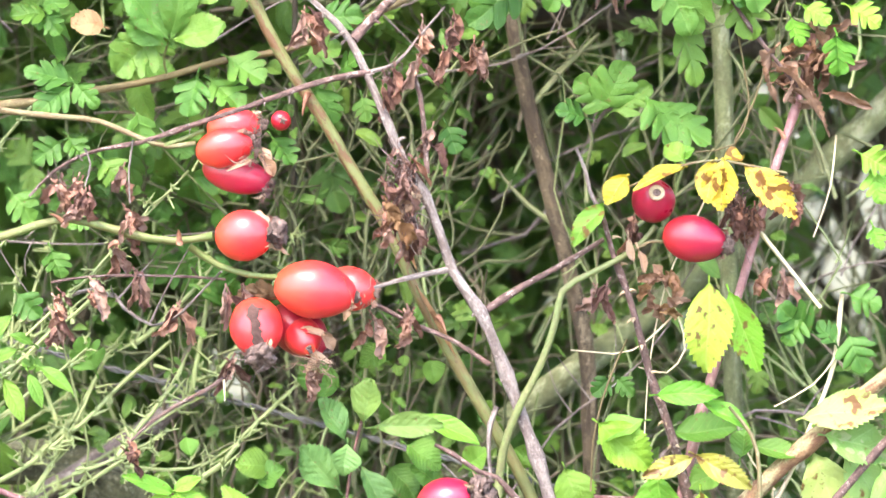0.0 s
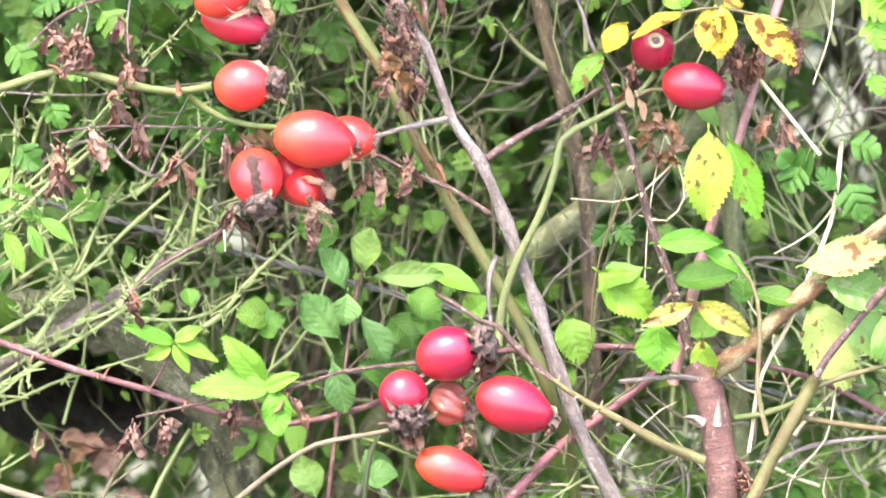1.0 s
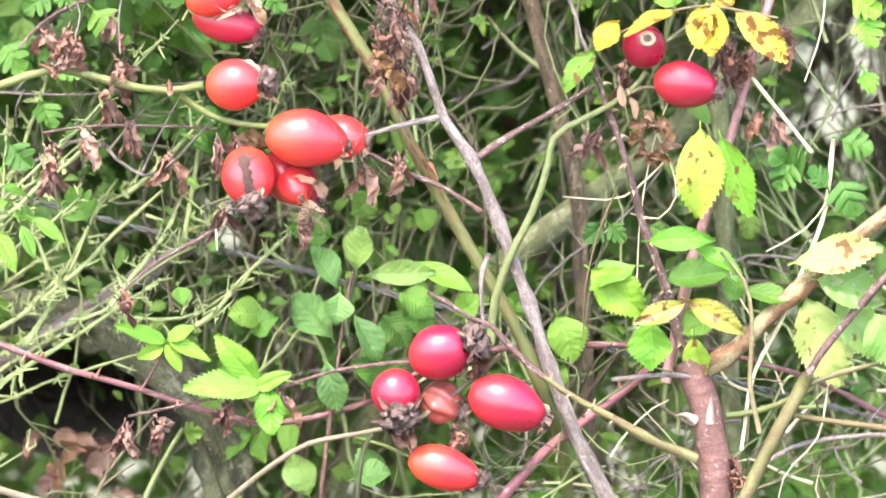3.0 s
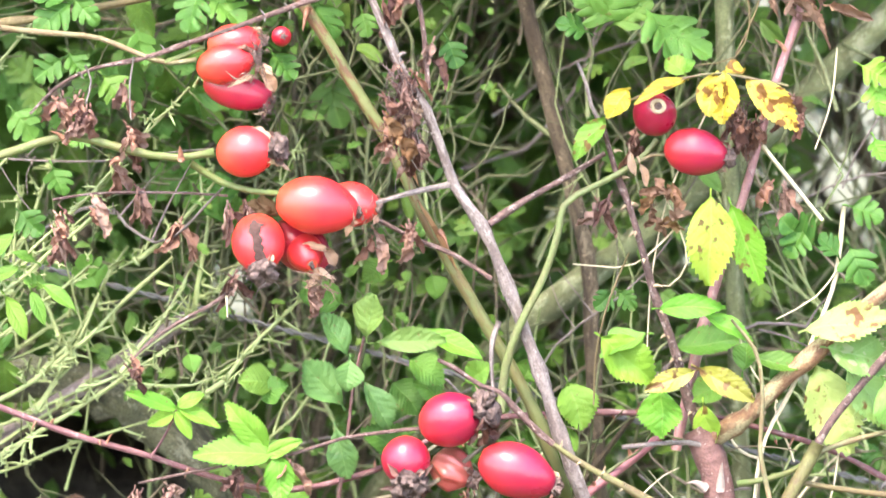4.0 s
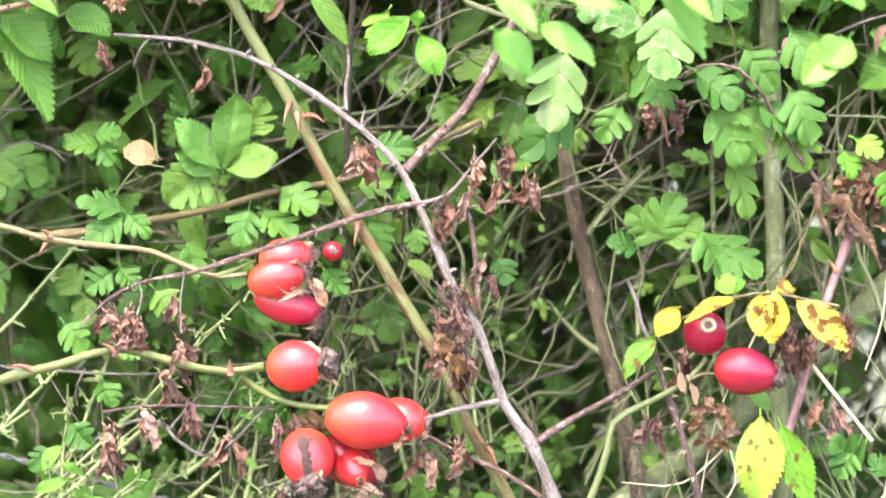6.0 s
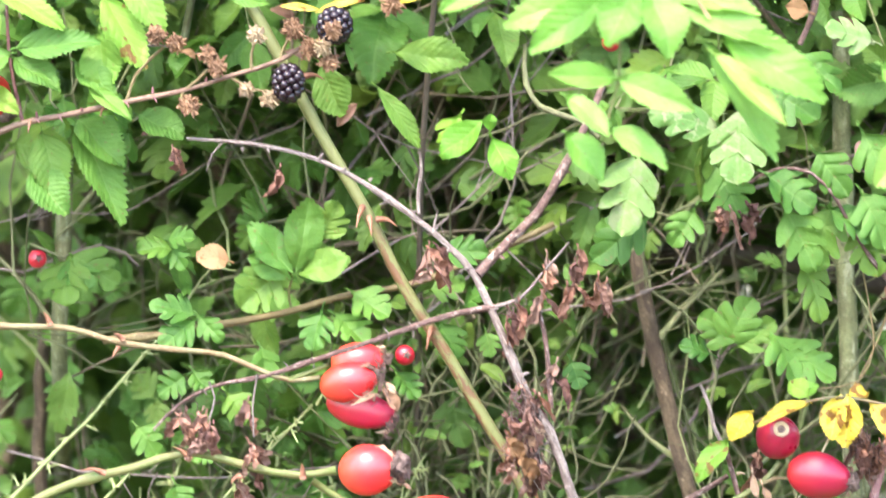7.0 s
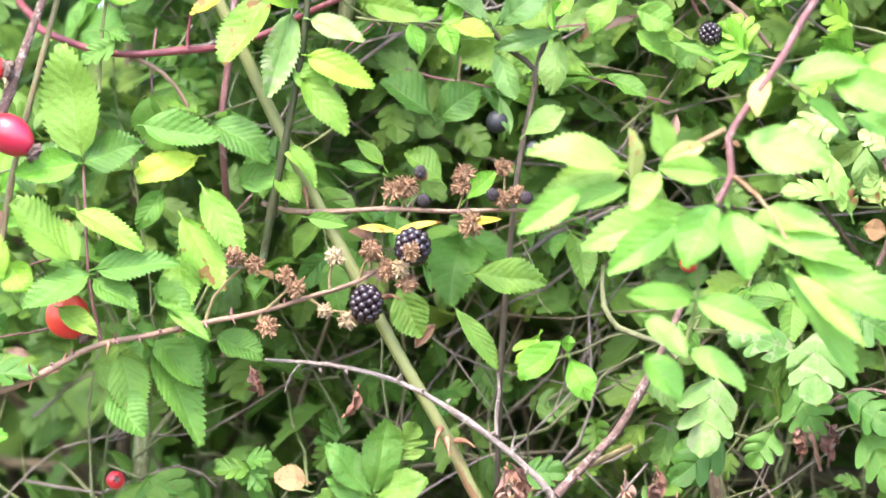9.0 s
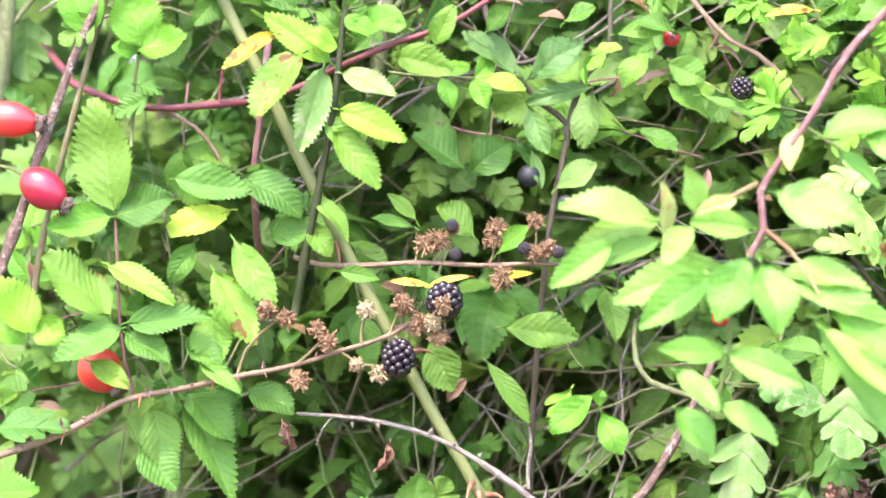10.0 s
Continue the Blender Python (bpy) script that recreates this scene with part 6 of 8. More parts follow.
leaves(hawthorn, "haw", HAW, (((2.94, 0.00, 134.12), (0.94, -0.60, 132.53), 1.7), ((5.14, 0.40, 136.03), (6.12, -0.20, 134.13), 2.0), ((6.92, 0.00, 135.63), (8.68, -0.60, 134.44), 1.9), ((7.62, 0.00, 134.44), (8.79, -0.60, 132.25), 1.8), ((8.71, 0.00, 136.43), (9.88, -0.50, 134.84), 1.6), ((10.30, 0.00, 137.24), (11.47, -0.50, 135.04), 1.7), ((10.31, 0.00, 135.04), (11.28, -0.50, 133.06), 1.8), ((9.12, 0.00, 134.44), (10.88, -0.50, 133.45), 1.5), ((4.54, 0.40, 134.43), (3.74, 0.00, 133.03), 1.4), ((6.94, 0.60, 138.64), (8.90, 0.00, 137.63), 1.9), ((8.13, 0.60, 139.84), (9.70, 0.00, 138.63), 1.7)))
leaves(hawthorn, "haw", HAW, (((9.34, 0.60, 134.59), (8.61, 0.00, 132.20), 1.8), ((8.35, 0.80, 132.78), (9.13, 0.20, 130.39), 1.4), ((10.54, 0.60, 134.19), (10.91, 0.00, 132.00), 1.8), ((7.18, 1.20, 129.96), (8.40, 0.60, 128.37), 2.2), ((7.59, 1.40, 129.55), (9.59, 1.00, 128.35), 1.6), ((5.57, 1.40, 129.35), (6.56, 1.00, 131.17), 1.8), ((6.18, 1.40, 129.55), (4.75, 1.00, 130.57), 1.6), ((5.98, 1.40, 129.35), (7.37, 1.00, 130.37), 1.4), ((5.17, 1.40, 129.15), (4.05, 1.00, 129.56), 1.3), ((1.93, 0.60, 132.19), (1.32, 0.20, 133.99), 1.4)))
leaves(hawthorn, "haw", LIME, (((13.94, 0.40, 132.19), (14.11, -0.10, 130.80), 1.5), ((12.74, 0.40, 133.19), (13.70, 0.00, 132.60), 1.5), ((14.34, 0.40, 133.19), (15.50, 0.00, 132.60), 1.6), ((12.35, 0.60, 132.79), (12.73, 0.20, 131.79), 1.1), ((14.79, 0.60, 127.97), (15.86, 0.20, 127.39), 1.4), ((15.20, 0.60, 127.37), (15.67, 0.20, 126.18), 1.3), ((15.33, 0.80, 125.34), (15.60, 0.40, 124.56), 1.0)))
leaves(hawthorn, "haw", BLOTCH, (((7.12, 0.4, 142.56), (4.87, 0.0, 142.98), 1.33), ((6.47, 0.4, 144.33), (6.9, 0.0, 142.1), 0.83), ((7.28, 0.4, 141.88), (6.98, 0.0, 143.3), 0.69), ((8.51, 0.4, 144.29), (7.57, 0.0, 144.94), 0.97), ((8.31, 0.4, 142.29), (7.81, 0.0, 143.34), 1.06), ((8.95, 0.4, 142.13), (8.45, 0.0, 143.1), 0.92)), curl=0.1)
leaf(hawthorn, "plain", (8.51, 0.4, 141.32), (7.7, 0.2, 141.55), 0.8, TAN, seed=5, name="dried_leaf", label="tan dead leaf")
dried_cluster(hawthorn, (5.72, -0.20, 134.33), (1.4, 0.7), 6, 77)

# ---- hawthorn leaves, left and middle ----
hawleft = thing("hawthorn_branch", (-18.04, 3.00, 129.29), "hawthorn twig with fresh green lobed leaves and a haw", "branch", "hawthorn branches")
stem(hawleft, [(-16.81, 3.00, 129.49), (-14.77, 3.00, 129.70), (-12.53, 3.00, 130.10), (-10.28, 3.00, 130.51), (-7.83, 3.00, 131.20), (-5.79, 3.00, 131.53), (-2.93, 3.00, 132.63), (-0.49, 3.40, 133.77)], 0.14, 0.11, OCHRE, knots=5)
haw_berry(hawleft, (-5.77, 0.80, 129.09), 0.36)
haw_berry(hawleft, (-19.19, 3.00, 132.44), 0.34, 1)
haw_berry(hawleft, (-0.25, 3.00, 150.44), 0.32, 2)
haw_berry(hawleft, (1.52, 0.00, 140.23), 0.34, 3)
haw_berry(hawleft, (-20.82, 3.60, 128.21), 0.3, 4)
leaf(hawleft, "round", (-12.16, 1.60, 132.42), (-13.21, 1.20, 132.60), 1.05, TAN, label="tan dead leaf")
stem(hawleft, [(-9.91, 2.00, 130.74), (-9.98, 1.60, 131.36), (-9.76, 1.40, 131.97)], 0.05, 0.04, SHOOT_G, "rib")
leaves(hawleft, "blackthorn", HAW, (((-9.71, 1.20, 131.97), (-9.10, 0.60, 134.59), 1.5), ((-9.67, 1.20, 131.97), (-7.86, 0.60, 132.59), 1.3), ((-9.79, 1.20, 131.97), (-11.21, 0.60, 133.79), 1.3), ((-9.83, 1.20, 131.77), (-11.33, 0.80, 132.58), 0.9)), fold=0.1)
leaves(hawleft, "haw", HAW, (((-10.18, 1.60, 132.17), (-11.65, 1.00, 130.77), 1.9), ((-13.25, 2.00, 130.44), (-14.92, 1.50, 130.96), 1.2), ((-13.29, 2.00, 130.34), (-14.63, 1.50, 129.34), 1.4), ((-13.25, 2.00, 130.44), (-12.41, 1.60, 129.54), 1.0), ((-14.15, 2.00, 132.77), (-15.41, 1.50, 132.98), 1.2), ((-14.35, 2.00, 132.97), (-13.71, 1.60, 132.17), 1.0), ((-14.45, 2.00, 133.17), (-13.40, 1.60, 133.38), 1.0), ((-8.77, 1.60, 130.75), (-9.15, 1.10, 129.26), 1.8), ((-8.38, 1.80, 130.55), (-7.14, 1.20, 129.56), 1.8), ((-7.77, 1.80, 131.36), (-6.33, 1.30, 130.56), 1.6)))
leaves(hawleft, "haw", HAW, (((-6.13, 1.20, 128.55), (-5.31, 0.80, 127.56), 1.4), ((-4.94, 2.00, 131.35), (-3.71, 1.50, 131.77), 1.8), ((-3.73, 2.00, 130.74), (-2.91, 1.60, 131.56), 1.5), ((-4.53, 2.00, 132.56), (-2.91, 1.60, 132.97), 1.5), ((-2.92, 2.00, 129.93), (-2.71, 1.60, 129.04), 1.2), ((-4.54, 2.00, 130.34), (-3.92, 1.60, 128.94), 1.5), ((0.12, 1.50, 128.94), (0.52, 1.10, 127.95), 1.4), ((-13.67, 2.00, 128.31), (-14.65, 1.60, 127.62), 1.4), ((-13.47, 2.00, 128.51), (-12.83, 1.60, 127.72), 1.4), ((-11.03, 2.00, 129.32), (-10.60, 1.60, 128.13), 1.5), ((-12.27, 2.20, 127.69), (-11.43, 1.80, 126.70), 1.6)))
leaves(hawleft, "haw", DEEP, (((-20.71, 14.00, 131.78), (-21.53, 13.50, 130.05), 2.0), ((-19.39, 14.00, 132.01), (-20.43, 13.50, 130.91), 1.8), ((-18.72, 14.00, 131.79), (-18.89, 13.50, 130.06), 1.6), ((-16.77, 14.20, 131.35), (-18.26, 13.80, 132.02), 1.5), ((-21.91, 14.00, 128.74), (-22.73, 13.50, 127.22), 2.0), ((-19.27, 14.00, 128.52), (-19.63, 13.50, 126.58), 2.2), ((-20.59, 14.00, 129.40), (-19.00, 13.60, 129.42), 1.5), ((-19.30, 14.20, 131.16), (-20.13, 13.80, 132.04), 1.6), ((-18.20, 14.20, 130.73), (-17.05, 13.80, 131.40), 1.5), ((-15.96, 13.80, 133.15), (-13.32, 1.40, 132.89), 1.5), ((-18.20, 14.20, 132.48), (-18.60, 13.80, 133.14), 1.2), ((-8.86, 1.40, 133.11), (-8.24, 1.00, 134.53), 1.6)))
leaves(hawleft, "haw", HAW, (((-15.61, 3.00, 126.43), (-14.76, 2.60, 125.43), 1.8), ((-14.19, 3.00, 124.38), (-13.76, 2.60, 123.38), 1.3), ((-12.72, 2.60, 125.63), (-13.50, 2.20, 125.25), 1.0), ((-15.43, 3.00, 122.74), (-14.58, 2.60, 121.95), 1.3), ((-15.79, 2.40, 121.76), (-16.77, 2.00, 121.18), 1.3), ((-14.24, 1.00, 120.26), (-15.01, 0.60, 120.50), 0.7), ((-12.60, 3.20, 119.84), (-13.17, 2.80, 121.11), 1.5)))

# ---- right-hand lobed and rose leaves low down ----
lowright = thing("rose_bush", (15.81, 0.00, 111.80), "rose shoots with blotched pale leaves", "bush", "leafy shoots")
stem(lowright, [(17.98, -1.00, 120.31), (16.15, -1.00, 118.36), (14.79, -1.00, 116.82), (13.60, -0.90, 115.30), (13.11, -0.80, 114.48)], 0.13, 0.15, PURPLE, "shoot", knots=6)
stem(lowright, [(13.21, -0.80, 114.60), (12.57, -0.80, 113.37), (11.72, -0.70, 111.80), (11.02, -0.60, 110.20), (10.18, -0.50, 108.45), (8.83, 0.00, 104.97), (8.48, 2.00, 73.47)], 0.24, 0.3, OLIVEBARK, "stem", knots=5)
stem(lowright, [(11.80, 0.40, 111.26), (12.72, 0.40, 111.82), (13.95, 0.60, 112.07), (15.60, 0.80, 112.19), (17.86, 1.00, 112.14)], 0.09, 0.08, DEAD, "twig", knots=3)
stem(lowright, [(13.16, -0.60, 114.24), (14.38, -0.40, 114.62), (16.44, 0.00, 115.06)], 0.1, 0.08, SHOOT_O, "shoot", knots=3)
stem(lowright, [(12.27, -0.40, 113.21), (13.81, -0.20, 112.90), (16.45, 0.00, 112.51)], 0.1, 0.1, OCHRE, "shoot", knots=3)
stem(lowright, [(10.43, 0.60, 112.97), (11.63, 0.40, 113.19), (12.81, 0.00, 113.76), (13.38, -0.40, 114.52)], 0.12, 0.1, SHOOT_G, "shoot", knots=2)
leaves(lowright, "rose", BLOTCH, (((12.74, -0.60, 118.60), (15.66, -1.40, 119.27), 1.5), ((13.22, 0.20, 117.29), (14.40, -0.20, 114.08), 2.0), ((14.43, 0.20, 117.48), (15.76, -0.30, 115.10), 1.6), ((15.54, -0.80, 116.79), (16.31, -1.20, 115.02), 1.6)), fold=0.1)
leaves(lowright, "rose", MILDEW, (((13.55, -0.50, 117.97), (15.91, -1.00, 117.41), 1.6),))
leaves(lowright, "haw", HAW, (((13.22, 0.60, 121.51), (11.98, 0.20, 122.46), 1.7), ((12.82, 0.60, 122.12), (12.19, 0.20, 121.15), 1.3), ((14.43, 0.60, 121.51), (15.01, 0.20, 120.14), 1.8), ((14.44, 0.80, 122.91), (15.62, 0.40, 122.54), 1.5), ((14.03, 0.60, 121.11), (13.41, 0.40, 121.94), 1.1), ((11.66, 1.00, 117.41), (12.45, 0.60, 116.44), 1.2), ((6.02, 1.60, 119.82), (5.39, 1.20, 119.25), 0.9), ((6.22, 1.60, 119.82), (6.81, 1.20, 119.24), 0.8)))
leaves(lowright, "rose", GREEN, (((11.00, 0.20, 117.50), (12.78, -0.20, 117.34), 0.9), ((14.04, 0.40, 117.87), (13.21, 0.20, 118.30), 0.8), ((10.05, 1.00, 116.60), (8.81, 0.60, 116.04), 1.1), ((4.39, 2.00, 116.51), (4.98, 1.40, 114.93), 1.5), ((2.76, 1.80, 116.54), (3.16, 1.40, 117.40), 1.2), ((4.60, 2.00, 114.86), (3.97, 1.60, 113.88), 1.4), ((0.72, 1.40, 116.60), (1.53, 1.00, 117.26), 1.0), ((-0.10, 1.40, 115.99), (-1.11, 1.00, 116.66), 1.0)))

# ---- blackthorn seedling and bramble leaves, low middle ----
seedling = thing("blackthorn_shoot", (-4.02, 1.00, 107.63), "small upright shoot with dull bluish-green leaves", "shoot", "leafy shoots")
stem(seedling, [(-4.66, 1.40, 105.48), (-3.99, 1.00, 111.75), (-3.55, 0.60, 114.68), (-3.29, 0.40, 116.74), (-2.91, 0.20, 118.39)], 0.1, 0.05, REDBARK, knots=5)
leaves(seedling, "blackthorn", BLUISH, (((-3.48, 0.20, 117.68), (-4.20, -0.30, 119.30), 1.15), ((-2.81, 0.20, 118.39), (-2.59, -0.30, 119.90), 1.2), ((-2.51, 0.20, 118.18), (-0.09, -0.40, 118.40), 0.95), ((-3.42, 0.10, 117.59), (-3.51, -0.40, 116.60), 1.2), ((-3.74, 0.40, 115.93), (-5.03, 0.00, 117.51), 1.4), ((-2.93, 0.60, 116.72), (-1.92, 0.20, 115.13), 1.1), ((-3.95, 0.60, 115.09), (-3.55, 0.20, 113.30), 1.1), ((-1.96, 0.60, 110.37), (-2.75, 0.20, 111.87), 1.2), ((-4.60, 0.40, 110.21), (-5.18, 0.00, 111.71), 1.2), ((-2.97, 0.40, 110.81), (-1.74, 0.00, 111.18), 1.1)))
leaves(seedling, "plain", LIME, (((-0.79, 0.20, 118.62), (1.32, -0.40, 117.79), 0.85),))
trail = thing("bramble_shoot", (-0.91, 0.00, 115.15), "thin trailing bramble shoot with fresh green leaflets", "shoot", "leafy shoots")
stem(trail, [(1.71, 0.00, 115.34), (-0.91, 0.00, 115.11), (-2.12, 0.00, 115.00), (-3.74, 0.00, 114.76), (-5.36, 0.00, 114.26), (-7.38, 0.00, 113.92), (-10.21, 0.00, 113.37), (-11.02, 0.00, 113.21)], 0.08, 0.05, PURPLE, knots=8)
leaves(trail, "bramble", LIME, (((-6.17, 0.00, 114.20), (-8.91, -0.60, 114.50), 1.15), ((-6.37, 0.00, 114.37), (-7.77, -0.50, 116.07), 1.0), ((-6.53, 0.00, 114.16), (-5.24, -0.40, 114.78), 0.6), ((-6.00, 0.00, 114.16), (-5.91, -0.60, 112.62), 1.1)), fold=0.1)
leaves(trail, "bramble", LIME, (((-9.62, 0.00, 115.85), (-11.31, -0.40, 116.58), 0.6), ((-9.72, 0.00, 115.71), (-10.61, -0.30, 115.35), 0.55), ((-9.66, 0.00, 115.77), (-9.07, -0.30, 114.87), 0.55), ((-9.54, 0.00, 115.89), (-8.05, -0.40, 115.35), 0.6), ((-9.58, 0.00, 115.93), (-8.65, -0.20, 116.44), 0.6)))
stem(trail, [(-10.62, 0.80, 114.03), (-10.02, 0.40, 114.94), (-9.62, 0.00, 115.85)], 0.05, 0.04, PINK, "shoot")
leaves(trail, "bramble", DEEP, (((-1.13, 1.00, 114.00), (-2.94, 0.60, 115.08), 1.3), ((-1.31, 1.60, 117.40), (-0.10, 1.20, 116.63), 1.3), ((-1.93, 1.80, 116.56), (-0.92, 1.40, 115.58), 1.3), ((-6.22, 2.00, 116.56), (-7.43, 1.60, 116.72), 1.3), ((-6.64, 2.00, 115.95), (-5.80, 1.60, 116.61), 1.2), ((-2.11, 2.00, 120.85), (-2.92, 1.60, 120.28), 1.5), ((-0.48, 2.00, 120.43), (-0.28, 1.60, 119.65), 1.2), ((-3.75, 2.00, 119.42), (-5.16, 1.60, 119.88), 1.2), ((-9.27, 2.00, 117.61), (-9.05, 1.60, 117.04), 1.1)))
for p, size, k in (((-11.03, 0.00, 112.86), (0.4, 0.4), 4), ((-9.95, 0.00, 112.96), (0.4, 0.4), 3), ((-7.48, 0.00, 113.46), (0.3, 0.6), 4), ((-5.52, 0.00, 113.65), (0.3, 0.6), 3)):
    dried_cluster(trail, p, size, k, int(k * 37 + abs(p[0]) * 5))

# ---- dry twig over the spiny tangle ----
drytwig = thing("dead_twig", (-7.69, -0.50, 119.80), "thin dry twig with a withered leaf at its end", "twig")
stem(drytwig, [(-7.48, -0.60, 120.32), (-7.98, -0.80, 119.87), (-9.07, -0.90, 119.28), (-10.27, -0.90, 118.54), (-11.12, -0.90, 117.74)], 0.08, 0.05, PURPLE, knots=4)
thorn(drytwig, (-7.75, -0.80, 119.99), (-7.71, -1.00, 119.25), 0.05, STRAW)
dried_cluster(drytwig, (-11.18, -0.90, 117.63), (0.5, 0.4), 4, 41)
stem(drytwig, [(-13.90, -0.20, 123.40), (-12.50, -0.20, 123.60), (-10.70, -0.20, 123.64), (-9.10, -0.20, 123.60), (-7.69, -0.20, 123.50)], 0.05, 0.05, PURPLE, "twig", knots=4)
for p, size, k in (((-13.61, -0.20, 122.99), (0.5, 0.8), 4), ((-13.71, -0.20, 122.19), (0.4, 0.5), 3), ((-12.34, -0.20, 123.19), (0.4, 0.6), 3), ((-10.98, -0.20, 123.60), (0.4, 0.5), 3), ((-9.46, -0.20, 122.79), (0.4, 0.8), 4), ((-11.56, -0.60, 124.63), (0.3, 0.3), 2)):
    dried_cluster(drytwig, p, size, k, int(k * 41 + abs(p[0]) * 5))

# ---- old stems inside the hedge ----
old = thing("hawthorn_tree", (5.74, 9.00, -1.05), "old grey-brown hedge stem with peeling bark", "tree", "old hedge trees")
stem(old, [(1.61, 34.00, 147.63), (1.94, 20.00, 138.82), (2.26, 10.00, 134.56), (2.55, 8.00, 132.68), (3.18, 8.00, 129.52), (3.82, 8.00, 126.78), (4.56, 8.00, 123.82), (5.31, 8.00, 120.64), (5.53, 8.00, 116.38), (5.74, 9.00, -1.05)], 0.29, 0.36, TRUNK, "trunk", sides=12, step=0.012, rough=0.12, knots=3)
fat = thing("hawthorn_tree", (-4.27, 16.00, 17.46), "thick algae-covered stem slanting through the hedge", "tree", "old hedge trees")
stem(fat, [(19.53, 10.00, 132.01), (16.84, 11.00, 129.20), (14.19, 12.00, 126.57), (11.25, 13.00, 123.90), (7.07, 12.00, 120.53), (5.06, 10.00, 119.27), (3.02, 10.00, 117.76), (0.35, 12.00, 114.81), (-4.27, 16.00, 17.46)], 0.55, 0.62, MOSSY, "trunk", sides=14, step=0.014, rough=0.1, knots=4)
green_up = thing("hawthorn_tree", (10.95, 8.00, 23.15), "upright pale green hedge stem", "tree", "old hedge trees")
stem(green_up, [(10.14, 8.00, 141.68), (10.27, 8.00, 133.31), (10.45, 8.00, 130.15), (10.50, 8.00, 127.83), (10.88, 9.00, 120.54), (10.95, 8.00, 23.15)], 0.34, 0.42, MOSSY, "trunk", sides=12, step=0.014, rough=0.1, knots=3)
for a in (((-10.82, 8.00, 154.54), (-11.02, 8.00, 151.56), (-11.92, 9.00, 146.53), (-13.75, 16.00, 140.80), (-17.19, 34.00, 135.51), (-17.11, 40.00, 31.85)), ((-18.79, 8.00, 136.38), (-18.83, 8.00, 133.42), (-18.99, 8.00, 129.61), (-19.35, 12.00, 126.00), (-21.50, 30.00, 121.62), (-21.59, 34.00, 22.78)), ((-25.31, 9.00, 154.27), (-25.49, 9.00, 151.25), (-25.84, 10.00, 148.32), (-29.29, 30.00, 145.14), (-29.10, 34.00, 34.69))):
    o = thing("hawthorn_tree", a[-1], "upright old stem deep in the hedge", "tree", "old hedge trees")
    stem(o, list(a), 0.3, 0.4, MOSSY if a[0][0] < 0 else TRUNK, "trunk", sides=10, step=0.02, rough=0.1, knots=3)
    for k, s in ((1, 1), (2, -1)):
        q = Vector(a[k])
        stem(o, [tuple(q), tuple(q + Vector((s * 1.2, 0.2, 1.6))), tuple(q + Vector((s * 3.0, 0.8, 3.4)))], 0.12, 0.06, TWIG_G, "limb", knots=2)

for tree, pts in ((old, ([(3.29, 8.00, 129.31), (4.35, 8.40, 130.56), (5.85, 9.00, 132.03)], [(4.24, 8.00, 124.88), (3.09, 8.20, 125.71), (2.04, 8.80, 126.95)])), (fat, ([(11.22, 12.60, 123.93), (10.30, 12.00, 126.14), (9.86, 12.00, 128.95)], [(7.05, 11.60, 120.52), (5.98, 12.00, 121.58), (3.84, 13.00, 121.93)])), (green_up, ([(10.45, 8.00, 129.10), (11.53, 8.40, 130.77), (13.05, 9.00, 132.45)], [(10.40, 8.00, 132.05), (9.20, 8.40, 133.30), (8.38, 9.00, 134.99)]))):
    for k in pts:
        stem(tree, k, 0.12, 0.06, TWIG_G, "limb", knots=3)

stem(fat, [(-1.77, 20.00, 130.63), (0.49, 19.00, 131.90), (4.28, 18.00, 132.54), (8.75, 18.00, 132.24), (13.14, 20.00, 131.14)], 0.45, 0.5, BLACKBARK, "limb", sides=10, step=0.015, rough=0.12, knots=3)

# ---- mossy stump at the foot of the tangle ----
stump = thing("mossy_stump", (-11.43, 14.00, 32.37), "broad moss-covered old hedge trunk", "stump")
MOSS = bark_mat("mossy_bark", (0.125, 0.125, 0.07), (0.03, 0.03, 0.016), (0.25, 0.24, 0.17), 0.95, 0.5, 9.0, 0.95, 0.006, 0.58)
# near-black colour of the bowl added by the stump; it stands in for shade
BOWLSHADE = mottled("painted_bowl_shade", (0.012, 0.010, 0.007), (0.06, 0.05, 0.036), 110.0, 0.95, 0.006)
stem(stump, [(-13.01, 14.00, 7.09), (-8.93, 10.00, 101.59), (-7.88, 8.00, 107.50), (-7.92, 7.50, 110.42), (-9.28, 7.50, 113.04), (-12.08, 8.50, 115.11), (-15.18, 9.50, 115.75), (-21.04, 12.00, 115.90)], 2.1, 0.8, MOSS, "trunk", sides=28, step=0.008, rough=0.36, knots=6)


def shade_hollow():
    """An added deep rough bowl, open to the front, coloured dark as shade."""
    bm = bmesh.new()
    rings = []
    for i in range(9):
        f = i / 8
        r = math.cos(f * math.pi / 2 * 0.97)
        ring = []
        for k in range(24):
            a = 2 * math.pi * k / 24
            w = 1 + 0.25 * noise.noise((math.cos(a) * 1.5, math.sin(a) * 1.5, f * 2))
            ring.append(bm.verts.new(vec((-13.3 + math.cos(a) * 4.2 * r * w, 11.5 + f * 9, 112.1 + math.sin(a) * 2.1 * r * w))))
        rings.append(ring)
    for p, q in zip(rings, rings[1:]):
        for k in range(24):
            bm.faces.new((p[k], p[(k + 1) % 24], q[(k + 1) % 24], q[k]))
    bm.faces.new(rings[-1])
    return part("shade_hollow", bm, BOWLSHADE, stump, "added dark bowl standing in for shade by the stump")


shade_hollow()
stem(stump, [(-20.51, 8.00, 111.19), (-16.19, 8.00, 114.16), (-14.04, 8.00, 115.43), (-11.54, 9.00, 117.00), (-9.23, 10.00, 118.38)], 0.4, 0.3, DEAD, "limb", sides=10, rough=0.15, knots=3)

